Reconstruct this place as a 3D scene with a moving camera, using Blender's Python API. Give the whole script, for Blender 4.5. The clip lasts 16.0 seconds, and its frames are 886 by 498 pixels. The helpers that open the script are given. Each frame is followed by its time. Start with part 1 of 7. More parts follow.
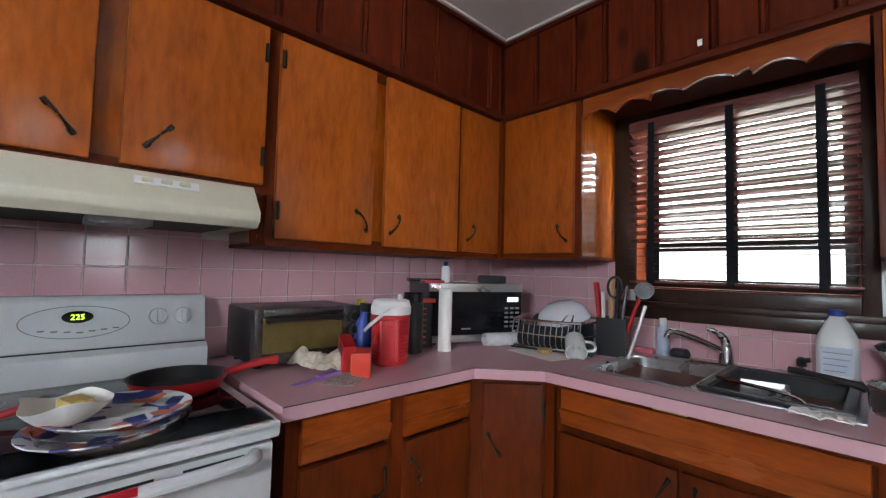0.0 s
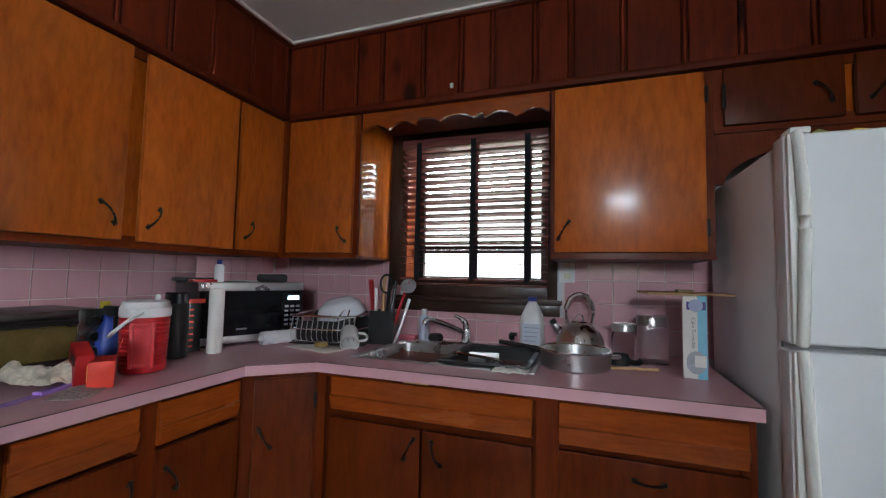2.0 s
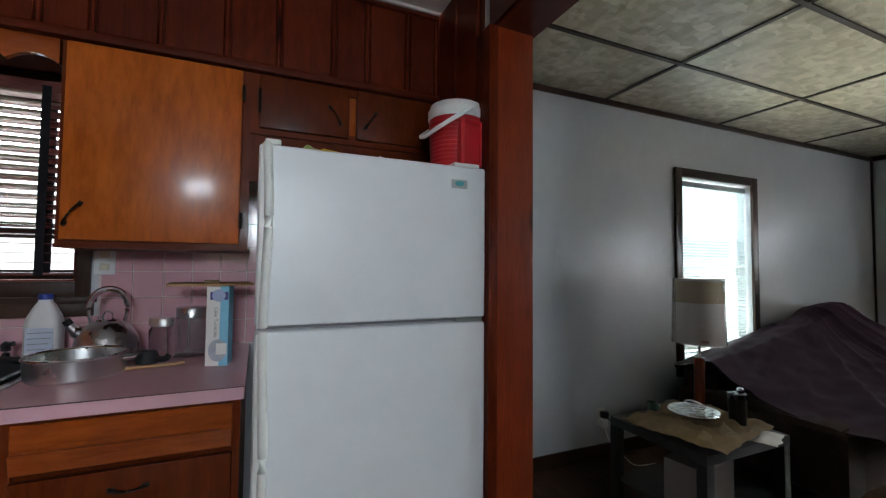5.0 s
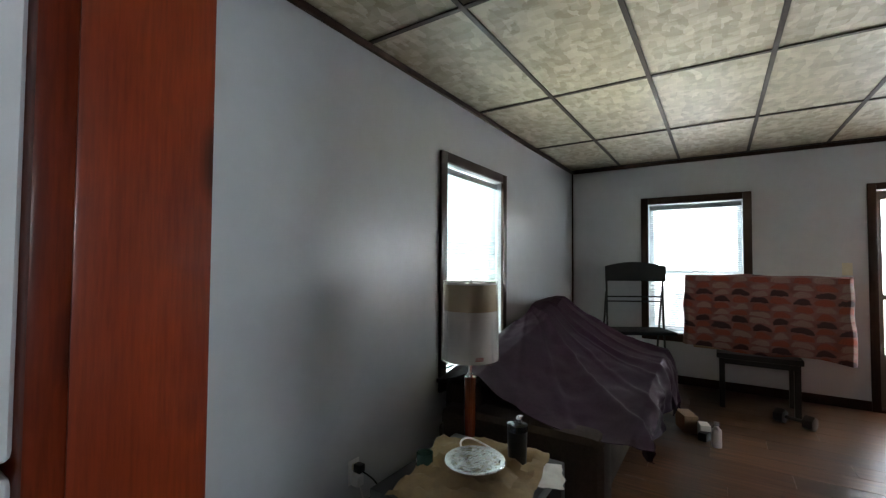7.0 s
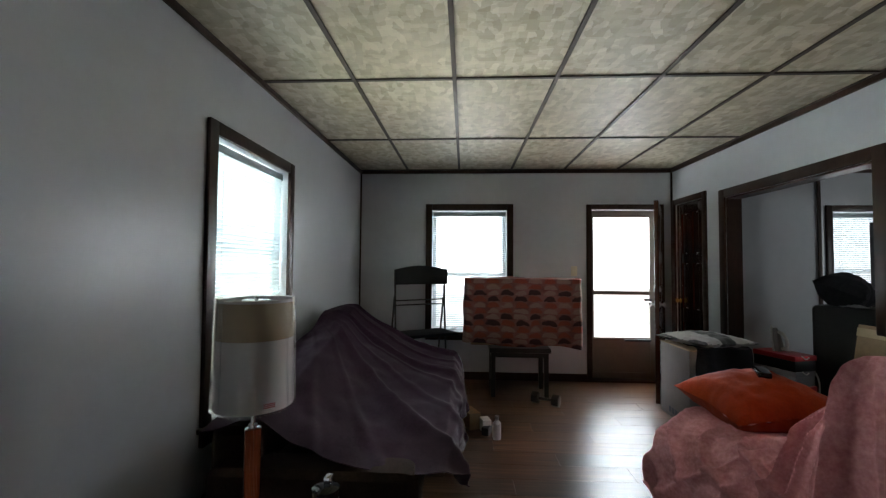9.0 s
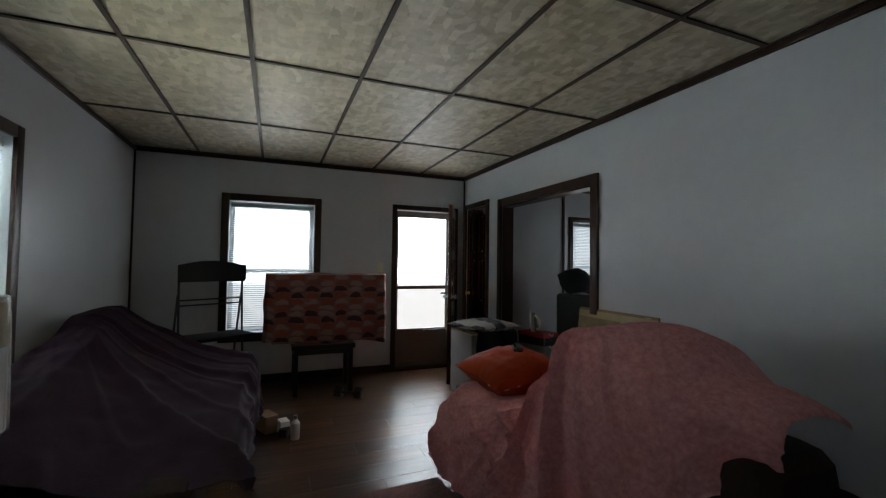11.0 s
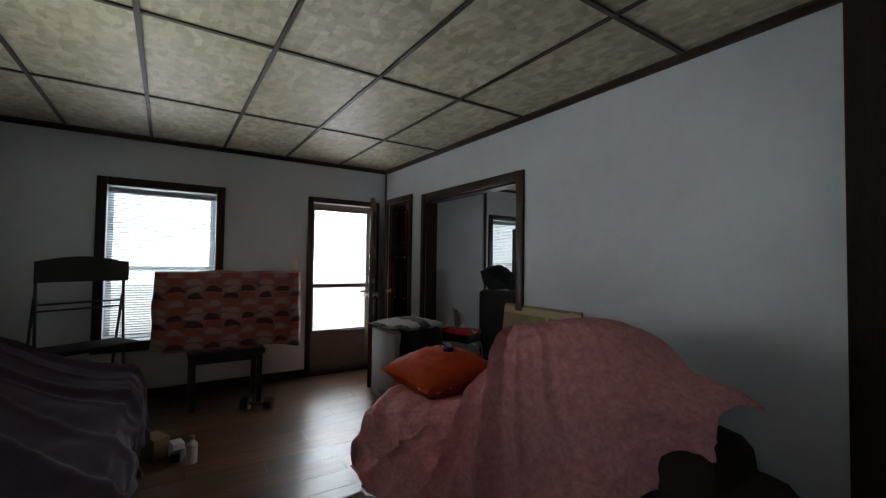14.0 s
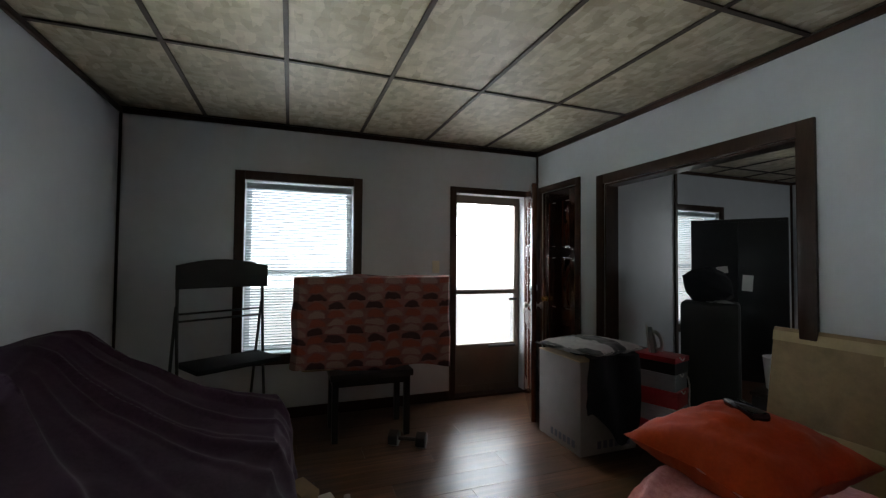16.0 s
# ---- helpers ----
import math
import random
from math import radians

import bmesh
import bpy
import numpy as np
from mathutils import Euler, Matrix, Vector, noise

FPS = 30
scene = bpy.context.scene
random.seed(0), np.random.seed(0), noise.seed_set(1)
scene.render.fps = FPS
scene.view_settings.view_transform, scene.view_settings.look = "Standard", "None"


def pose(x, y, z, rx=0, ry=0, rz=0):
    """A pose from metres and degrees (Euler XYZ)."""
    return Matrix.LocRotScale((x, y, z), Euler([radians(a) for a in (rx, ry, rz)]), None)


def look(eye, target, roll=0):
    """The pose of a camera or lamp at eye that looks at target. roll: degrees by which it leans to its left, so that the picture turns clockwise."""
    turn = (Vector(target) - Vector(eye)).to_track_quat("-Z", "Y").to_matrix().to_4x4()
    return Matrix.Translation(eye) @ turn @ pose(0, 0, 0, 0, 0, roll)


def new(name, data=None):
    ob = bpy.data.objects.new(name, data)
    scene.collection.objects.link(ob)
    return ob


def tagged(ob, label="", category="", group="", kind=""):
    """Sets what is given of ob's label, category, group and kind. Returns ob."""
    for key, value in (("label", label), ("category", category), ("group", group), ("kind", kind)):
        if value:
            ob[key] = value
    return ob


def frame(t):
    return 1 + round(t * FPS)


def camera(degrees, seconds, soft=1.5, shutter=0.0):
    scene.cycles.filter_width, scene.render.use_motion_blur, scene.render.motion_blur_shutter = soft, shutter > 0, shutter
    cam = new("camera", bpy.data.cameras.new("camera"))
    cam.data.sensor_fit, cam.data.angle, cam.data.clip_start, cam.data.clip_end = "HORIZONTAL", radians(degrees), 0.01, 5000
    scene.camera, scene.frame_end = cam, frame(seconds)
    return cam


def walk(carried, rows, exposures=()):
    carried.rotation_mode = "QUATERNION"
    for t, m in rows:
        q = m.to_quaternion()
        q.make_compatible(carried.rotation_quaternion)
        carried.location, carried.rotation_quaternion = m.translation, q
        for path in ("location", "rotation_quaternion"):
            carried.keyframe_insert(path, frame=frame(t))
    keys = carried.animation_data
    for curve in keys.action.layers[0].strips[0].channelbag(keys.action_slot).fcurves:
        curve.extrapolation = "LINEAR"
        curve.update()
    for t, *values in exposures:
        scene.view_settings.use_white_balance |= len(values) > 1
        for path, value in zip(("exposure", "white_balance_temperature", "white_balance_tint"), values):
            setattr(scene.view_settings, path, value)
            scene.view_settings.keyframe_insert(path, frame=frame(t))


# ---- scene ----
cam = camera(93.2, 16.0, soft=1.3)
PATH = [
    (0, (1.675, -2.004, 1.253), (0.225, -0.63, 1.359), 1.5),
    (0.5, (1.728, -1.992, 1.263), (0.509, -0.41, 1.367), 1.6),
    (1, (1.758, -2.0, 1.26), (0.737, -0.284, 1.376), 1.6),
    (1.5, (1.786, -2.024, 1.249), (0.986, -0.195, 1.375), 1.3),
    (2, (1.829, -2.068, 1.246), (1.156, -0.189, 1.375), 1.2),
    (2.5, (1.898, -2.122, 1.235), (1.341, -0.206, 1.369), 1.1),
    (3, (1.953, -2.164, 1.224), (1.578, -0.204, 1.357), 0.9),
    (3.5, (2.015, -2.184, 1.229), (1.856, -0.195, 1.362), 0.8),
    (4, (2.087, -2.213, 1.251), (2.161, -0.217, 1.361), 0.6),
    (4.5, (2.179, -2.213, 1.266), (2.622, -0.265, 1.355), 0.5),
    (4.7, (2.221, -2.18, 1.268), (2.828, -0.277, 1.354), 0.5),
    (6.8, (2.842, -1.491, 1.316), (4.401, -0.238, 1.37), 0.6),
    (7, (2.902, -1.419, 1.312), (4.574, -0.323, 1.373), 0.4),
    (7.5, (3.064, -1.301, 1.337), (4.866, -0.436, 1.405), 0.2),
    (8, (3.162, -1.231, 1.35), (5.022, -0.498, 1.422), 0.2),
    (8.5, (3.22, -1.181, 1.362), (5.18, -0.788, 1.428), 0.4),
    (9, (3.233, -1.143, 1.343), (5.229, -1.041, 1.415), 0.4),
    (9.2, (3.242, -1.142, 1.338), (5.24, -1.145, 1.412), 0.4),
    (11.3, (3.16, -1.242, 1.326), (4.98, -2.067, 1.398), 0.7),
    (11.5, (3.159, -1.257, 1.323), (4.956, -2.132, 1.398), 0.6),
    (12, (3.16, -1.289, 1.319), (4.853, -2.352, 1.394), 0.7),
    (12.5, (3.131, -1.303, 1.315), (4.707, -2.531, 1.392), 0.7),
    (13, (3.143, -1.307, 1.314), (4.672, -2.595, 1.387), 0.6),
    (13.5, (3.198, -1.269, 1.314), (4.71, -2.576, 1.39), 0.8),
    (14, (3.349, -1.226, 1.318), (5.018, -2.327, 1.381), 0.8),
    (14.5, (3.596, -1.195, 1.31), (5.436, -1.978, 1.371), 0.7),
    (15, (3.855, -1.164, 1.322), (5.744, -1.818, 1.378), 0.8),
    (15.5, (4.12, -1.102, 1.33), (6.008, -1.76, 1.385), 0.8),
    (16, (4.418, -1.118, 1.323), (6.296, -1.802, 1.382), 0.5),
]
EXPOSURES = [(0, 0.3), (0.5, 0.1), (1.0, -0.1), (1.5, -0.15), (2.5, -0.15), (4.7, -0.3), (6.8, 0.0), (8.0, 0.0), (9.2, -0.35), (11.3, -1.12), (13.0, -1.0), (14.5, -0.85), (16.0, -0.9)]
walk(cam, [(t, look(eye, target, roll)) for t, eye, target, roll in PATH], EXPOSURES)

# ---- light ----
world = bpy.data.worlds.new("sky")
scene.world = world
world.use_nodes = True
sky = world.node_tree.nodes.new("ShaderNodeTexSky")
sky.sky_type = "NISHITA"
sky.sun_disc = False
sky.sun_elevation, sky.sun_rotation = radians(48), radians(200)
world.node_tree.links.new(sky.outputs[0], world.node_tree.nodes["Background"].inputs[0])
world.node_tree.nodes["Background"].inputs[1].default_value = 0.12


def window_light(name, place, target, w, h, watts, colour=(0.93, 0.97, 1.0)):
    lamp = bpy.data.lights.new(name, "AREA")
    lamp.shape, lamp.size, lamp.size_y, lamp.energy, lamp.color = "RECTANGLE", w, h, watts, colour
    ob = new(name, lamp)
    ob.matrix_world = look(place, target)
    return ob


sun_data = bpy.data.lights.new("sun", "SUN")
sun_data.energy, sun_data.angle, sun_data.color = 2.0, radians(0.6), (1.0, 0.96, 0.9)
sun = new("sun", sun_data)
sun.matrix_world = look((0, 0, 0), (-0.35, -0.55, -0.9))
SKYLIGHT, GROUNDLIGHT = (0.89, 0.955, 1.0), (0.98, 0.99, 0.96)
window_light("sky_kitchen", (1.22, 0.8, 2.42), (1.22, -0.5, 1.2), 1.6, 1.3, 190, (0.78, 0.9, 1.0))
window_light("ground_kitchen", (1.22, 0.8, 0.35), (1.22, -0.1, 1.7), 1.4, 0.8, 25, GROUNDLIGHT)
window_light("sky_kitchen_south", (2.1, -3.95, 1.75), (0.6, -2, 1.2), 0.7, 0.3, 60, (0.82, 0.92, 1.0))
window_light("sky_side", (5.68, 1.5, 2.15), (5.5, -2.0, 1.3), 2.8, 1.9, 2100, (0.84, 0.96, 0.98))
window_light("ground_side", (5.68, 0.95, -0.1), (5.68, 0.1, 1.3), 1.4, 0.8, 200, (0.92, 1.0, 0.86))
window_light("sky_porch", (9.4, -2.3, 1.95), (5.0, -2.0, 1.55), 6.0, 1.9, 1900, (0.85, 0.93, 1.0))
window_light("sky_front", (9.2, -1.2, 2.75), (8.2, -1.2, 1.3), 1.4, 0.9, 120, SKYLIGHT)
window_light("ground_front", (9.2, -1.2, 0.05), (8.2, -1.2, 1.4), 1.4, 0.8, 30, GROUNDLIGHT)
window_light("ground_door", (9.2, -3.0, 0.0), (8.2, -3.0, 1.3), 1.2, 0.7, 25, GROUNDLIGHT)
window_light("sky_dining", (9.1, -5.75, 2.5), (8.2, -5.75, 1.2), 1.3, 1.0, 220, SKYLIGHT)
# Added fill lamp inside the dining room; the wall behind it is windowless.
window_light("fill_dining_south", (5.3, -7.45, 1.5), (7.0, -4.0, 1.4), 0.9, 1.2, 22, SKYLIGHT)

# ---- materials ----


class Nodes:
    """Short hand for building a node material."""

    def __init__(self, name):
        self.mat = bpy.data.materials.new(name)
        self.mat.use_nodes = True
        self.tree = self.mat.node_tree
        self.out = self.tree.nodes["Principled BSDF"]

    def node(self, kind, **values):
        n = self.tree.nodes.new("ShaderNode" + kind)
        for key, value in values.items():
            n.inputs[key.replace("_", " ")].default_value = value
        return n

    def link(self, a, b):
        self.tree.links.new(a, b)

    def put(self, **values):
        for key, value in values.items():
            self.out.inputs[key.replace("_", " ")].default_value = value

    def coords(self, scale=(1, 1, 1), shift=True):
        tc, mp = self.node("TexCoord"), self.node("Mapping")
        mp.inputs["Scale"].default_value = scale
        self.link(tc.outputs["Object"], mp.inputs["Vector"])
        if shift:
            info, mul = self.node("ObjectInfo"), self.node("Math")
            mul.operation = "MULTIPLY"
            mul.inputs[1].default_value = 37.0
            self.link(info.outputs["Random"], mul.inputs[0])
            self.link(mul.outputs[0], mp.inputs["Location"])
        return mp.outputs["Vector"]

    def noise(self, vector, scale, detail=5.0, rough=0.6, distort=0.0):
        n = self.node("TexNoise", Scale=scale, Detail=detail, Roughness=rough, Distortion=distort)
        self.link(vector, n.inputs["Vector"])
        return n.outputs["Fac"]

    def ramp(self, fac, stops):
        n = self.node("ValToRGB")
        e = n.color_ramp.elements
        while len(e) < len(stops):
            e.new(0.5)
        for el, (p, c) in zip(e, stops):
            el.position, el.color = p, (*c, 1) if len(c) == 3 else c
        self.link(fac, n.inputs["Fac"])
        return n.outputs["Color"]

    def mix(self, fac, a, b, mode="MIX"):
        n = self.node("MixRGB")
        n.blend_type = mode
        for value, slot in ((fac, "Fac"), (a, "Color1"), (b, "Color2")):
            if hasattr(value, "links"):
                self.link(value, n.inputs[slot])
            else:
                n.inputs[slot].default_value = value if slot == "Fac" else (*value, 1)
        return n.outputs["Color"]

    def colour(self, c):
        self.link(c, self.out.inputs["Base Color"])

    def bump(self, fac, strength, distance=0.002):
        n = self.node("Bump", Strength=strength, Distance=distance)
        self.link(fac, n.inputs["Height"])
        self.link(n.outputs["Normal"], self.out.inputs["Normal"])

    def rough(self, fac, low, high):
        n = self.node("MapRange")
        n.inputs["To Min"].default_value, n.inputs["To Max"].default_value = low, high
        self.link(fac, n.inputs["Value"])
        self.link(n.outputs[0], self.out.inputs["Roughness"])


def plain(name, colour, rough=0.5, metal=0.0, vary=0.12, scale=9.0, bump=0.0, coat=0.0, grain=120.0):
    """A painted, moulded or metal surface with faint smudges."""
    n = Nodes(name)
    v = n.coords()
    big, fine = n.noise(v, scale), n.noise(v, grain, 3)
    dark, light = tuple(c * (1 - vary) for c in colour), tuple(min(1, c * (1 + vary)) for c in colour)
    n.colour(n.mix(0.25, n.ramp(big, [(0.3, dark), (0.7, light)]), n.ramp(fine, [(0.35, dark), (0.65, light)])))
    n.rough(big, max(0.03, rough - 0.08), min(1, rough + 0.1))
    n.put(Metallic=metal, Coat_Weight=coat, Coat_Roughness=0.08)
    if bump:
        n.bump(fine, bump)
    return n.mat


def wood(name, dark, light, along="z", rough=0.28, coat=0.5, knots=False, figure=3.0, stretch=14.0, gloss=0.12):
    """Varnished wood with its grain along one axis; knots for pine."""
    n = Nodes(name)
    k = {"x": 0, "y": 1, "z": 2}[along]
    sc = [stretch] * 3
    sc[k] = 0.9
    v = n.coords(tuple(sc))
    grain = n.noise(v, 2.2, 8, 0.65, 0.6)
    fine = n.noise(v, 14, 4, 0.6)
    sc2 = [3.0] * 3
    sc2[k] = 1.1
    v2 = n.coords(tuple(sc2))
    wave = n.noise(v2, figure, 3, 0.5, 2.2)
    base = n.ramp(grain, [(0.25, dark), (0.75, light)])
    base = n.mix(0.35, base, n.ramp(wave, [(0.3, dark), (0.7, light)]))
    base = n.mix(0.22, base, n.ramp(fine, [(0.35, tuple(c * 0.55 for c in dark)), (0.6, light)]))
    info = n.node("ObjectInfo")
    base = n.mix(0.8, base, n.ramp(info.outputs["Random"], [(0.0, (0.72, 0.7, 0.7)), (1.0, (1.1, 1.1, 1.1))]), "MULTIPLY")
    if knots:
        sk = [5.0] * 3
        sk[k] = 2.6
        vor = n.node("TexVoronoi", Scale=1.0, Randomness=1.0)
        n.link(n.coords(tuple(sk)), vor.inputs["Vector"])
        base = n.mix(n.ramp(vor.outputs["Distance"], [(0.0, (1, 1, 1)), (0.13, (0.85, 0.85, 0.85)), (0.22, (0, 0, 0))]), base, tuple(c * 0.12 for c in dark))
    n.colour(base)
    n.rough(grain, rough - 0.08, rough + 0.1)
    n.put(Coat_Weight=coat, Coat_Roughness=gloss, Specular_IOR_Level=0.2 if coat > 0.1 else 0.09)
    n.bump(fine, 0.12, 0.001)
    return n.mat


def cloth(name, a, b, weave=900.0, blotch=6.0, rough=0.9, sheen=0.3, mottle=0.4):
    n = Nodes(name)
    v = n.coords()
    big, mid, fine = n.noise(v, blotch, 4), n.noise(v, 60, 5, 0.7), n.noise(v, weave, 2)
    c = n.mix(mottle, n.ramp(big, [(0.3, a), (0.7, b)]), n.ramp(mid, [(0.4, a), (0.6, b)]))
    n.colour(n.mix(0.2, c, n.ramp(fine, [(0.4, tuple(0.7 * x for x in a)), (0.6, b)])))
    n.put(Roughness=rough, Sheen_Weight=sheen * 0.1, Specular_IOR_Level=0.15)
    n.bump(fine, 0.25, 0.001)
    return n.mat


def glass(name, tint=(0.95, 0.98, 1.0), rough=0.02):
    n = Nodes(name)
    n.put(Base_Color=(*tint, 1), Roughness=rough, Transmission_Weight=1.0, IOR=1.45)
    return n.mat


def wall_paint(name, colour, rough, gloss=0.5):
    n = Nodes(name)
    v = n.coords(shift=False)
    big, fine = n.noise(v, 1.6, 4), n.noise(v, 220, 3)
    lo, hi = tuple(c * 0.93 for c in colour), tuple(c * 1.05 for c in colour)
    n.colour(n.mix(0.3, n.ramp(big, [(0.3, lo), (0.7, hi)]), n.ramp(n.noise(v, 14, 5), [(0.35, lo), (0.65, hi)])))
    n.rough(big, rough - 0.05, rough + 0.08)
    n.put(Specular_IOR_Level=gloss)
    n.bump(fine, 0.15, 0.0015)
    return n.mat


PINE = wood("pine_red", (0.034, 0.0036, 0.0013), (0.13, 0.017, 0.004), knots=True, rough=0.4, coat=0.03)
PINE_X = wood("pine_red_across", (0.04, 0.005, 0.002), (0.09, 0.013, 0.004), along="x", rough=0.5, coat=0.0)
PINE_Y = wood("pine_red_deep", (0.04, 0.005, 0.002), (0.09, 0.013, 0.004), along="y", rough=0.3, coat=0.4)
JAMB = wood("pine_jamb", (0.085, 0.0105, 0.0035), (0.21, 0.031, 0.008), knots=True, rough=0.34, coat=0.2)
CAB = wood("amber_wood", (0.21, 0.033, 0.004), (0.47, 0.115, 0.011), rough=0.3, coat=0.25, stretch=4.0, figure=4.5)
CAB_SIDE = wood("amber_wood_polished", (0.21, 0.033, 0.004), (0.47, 0.115, 0.011), rough=0.2, coat=0.9, stretch=4.0, figure=4.5, gloss=0.05)
CAB_X = wood("amber_wood_across", (0.15, 0.024, 0.004), (0.29, 0.062, 0.009), along="x", rough=0.24, coat=0.5, stretch=6.0)
CAB_Y = wood("amber_wood_deep", (0.23, 0.042, 0.006), (0.38, 0.088, 0.014), along="y", rough=0.26, coat=0.4, stretch=6.0)
# Amber wood with its colour darkened for the weaker light on the base cabinets.
CAB_DIM = wood("amber_wood_dim", (0.055, 0.0075, 0.0018), (0.13, 0.023, 0.004), rough=0.36, coat=0.06, stretch=6.0, figure=2.6)
FRAME = wood("amber_frame", (0.075, 0.01, 0.002), (0.15, 0.025, 0.004), rough=0.45, coat=0.05)
TRIM = wood("dark_trim", (0.02, 0.009, 0.006), (0.05, 0.024, 0.015), rough=0.36, coat=0.15)
DARK_PANEL = wood("dark_panelling", (0.012, 0.008, 0.006), (0.032, 0.02, 0.014), rough=0.85, coat=0.0)
DOOR_WOOD = wood("dark_door_wood", (0.03, 0.008, 0.004), (0.085, 0.025, 0.012), rough=0.16, coat=0.8)
BLIND_WOOD = wood("blind_wood", (0.1, 0.03, 0.026), (0.22, 0.085, 0.075), along="x", rough=0.25, coat=0.6)
WALL = wall_paint("grey_paint", (0.54, 0.56, 0.59), 0.31, 1.0)
PLASTER = wall_paint("ceiling_plaster", (0.62, 0.57, 0.53), 0.8)
TILE = plain("pink_tile", (0.62, 0.345, 0.385), 0.1, vary=0.06, scale=4, coat=0.5)
GROUT = plain("grout", (0.66, 0.56, 0.55), 0.85, bump=0.3)
LAMINATE = plain("pink_laminate", (0.6, 0.34, 0.385), 0.33, vary=0.04, scale=6, coat=0.0)
LAM_EDGE = plain("laminate_seam", (0.05, 0.02, 0.02), 0.5)
ENAMEL = plain("white_enamel", (0.72, 0.73, 0.75), 0.22, vary=0.03, coat=0.3)
FRIDGE = plain("fridge_white", (0.73, 0.75, 0.77), 0.36, vary=0.03, bump=0.06, grain=400)
CREAM = plain("cream_enamel", (0.68, 0.64, 0.5), 0.3, vary=0.05)
CREAM_HANDLE = plain("cream_plastic", (0.72, 0.72, 0.68), 0.35, vary=0.05)
BLACK = plain("black_plastic", (0.012, 0.012, 0.013), 0.35, vary=0.3)
BLACK_GLOSS = plain("black_glass", (0.006, 0.006, 0.008), 0.1, vary=0.3, coat=0.1)
BLACK_MATT = plain("black_matt", (0.014, 0.014, 0.015), 0.75, vary=0.4, bump=0.2)
IRON = plain("wrought_iron", (0.02, 0.014, 0.01), 0.45, 0.6, vary=0.4)
CHROME = plain("chrome", (0.82, 0.83, 0.85), 0.1, 1.0, vary=0.05)
STEEL = plain("brushed_steel", (0.6, 0.6, 0.6), 0.28, 1.0, vary=0.1, grain=300)
ALU = plain("aluminium", (0.5, 0.5, 0.5), 0.4, 0.9, vary=0.1)
WHITE = plain("white_plastic", (0.78, 0.78, 0.78), 0.4, vary=0.05)
PAPER = plain("paper_white", (0.8, 0.78, 0.74), 0.9, vary=0.06, bump=0.2)
RED = plain("red_plastic", (0.42, 0.012, 0.018), 0.4, vary=0.12)
ORANGE_RED = plain("orange_carton", (0.62, 0.035, 0.014), 0.5, vary=0.1)
BLUE = plain("blue_plastic", (0.02, 0.05, 0.3), 0.35)
LIGHT_BLUE = plain("light_blue_card", (0.2, 0.5, 0.66), 0.5)
GREY = plain("grey_plastic", (0.25, 0.25, 0.26), 0.45)
YELLOW = plain("yellow_card", (0.75, 0.6, 0.04), 0.5)
GREEN = plain("green_card", (0.05, 0.25, 0.1), 0.5)
LILAC = plain("lilac_plastic", (0.3, 0.16, 0.5), 0.4)
PURPLE_PL = plain("purple_plastic", (0.12, 0.03, 0.32), 0.25, coat=0.3)
TAN_WOOD = wood("plain_wood", (0.4, 0.22, 0.1), (0.6, 0.38, 0.2), along="x", rough=0.6, coat=0)
CARD = plain("cardboard", (0.33, 0.23, 0.14), 0.9, vary=0.12, bump=0.2)
CARD_GREY = plain("pale_carton", (0.2, 0.175, 0.165), 0.85, vary=0.1, bump=0.1)
TAPE = plain("brown_tape", (0.42, 0.32, 0.17), 0.4, vary=0.15)
FOIL = plain("crinkled_foil", (0.75, 0.75, 0.77), 0.2, 1.0, vary=0.1, bump=0.9, grain=70)
PAPER_BAG = plain("brown_paper", (0.27, 0.19, 0.1), 0.8, vary=0.25, bump=0.9, grain=26)
BRASS = plain("brass", (0.6, 0.42, 0.15), 0.3, 1.0)
PLASTIC_FILM = glass("clear_film", (0.97, 0.95, 0.9), 0.12)
CLEAR = glass("clear_glass")
PANE = glass("window_glass", (1, 1, 1), 0.0)
SHADE = plain("lampshade_linen", (0.78, 0.77, 0.78), 0.85, vary=0.05, bump=0.3, grain=500)
SHADE_TAN = plain("lampshade_card", (0.5, 0.4, 0.27), 0.85, vary=0.08)
MAHOGANY = wood("mahogany", (0.09, 0.015, 0.006), (0.2, 0.04, 0.015), rough=0.25, coat=0.5)
PURPLE = cloth("purple_sheet", (0.019, 0.0085, 0.0165), (0.047, 0.021, 0.039), rough=0.65, sheen=0.0)
PINK = cloth("pink_heather_sheet", (0.64, 0.235, 0.25), (0.87, 0.44, 0.45), blotch=30, mottle=0.35)
ORANGE = cloth("orange_cushion", (0.27, 0.024, 0.003), (0.38, 0.042, 0.005), rough=0.75)
DARK_CLOTH = cloth("black_cloth", (0.008, 0.008, 0.01), (0.02, 0.02, 0.024))
BROWN_SOFA = cloth("brown_upholstery", (0.022, 0.014, 0.01), (0.05, 0.032, 0.022))
SLAT_WHITE = plain("blind_white", (0.5, 0.56, 0.58), 0.45, vary=0.03)
STORM = plain("storm_door_bronze", (0.14, 0.11, 0.085), 0.45, 0.2, vary=0.1)
GRID = plain("ceiling_bar_brown", (0.03, 0.016, 0.01), 0.6, vary=0.2)


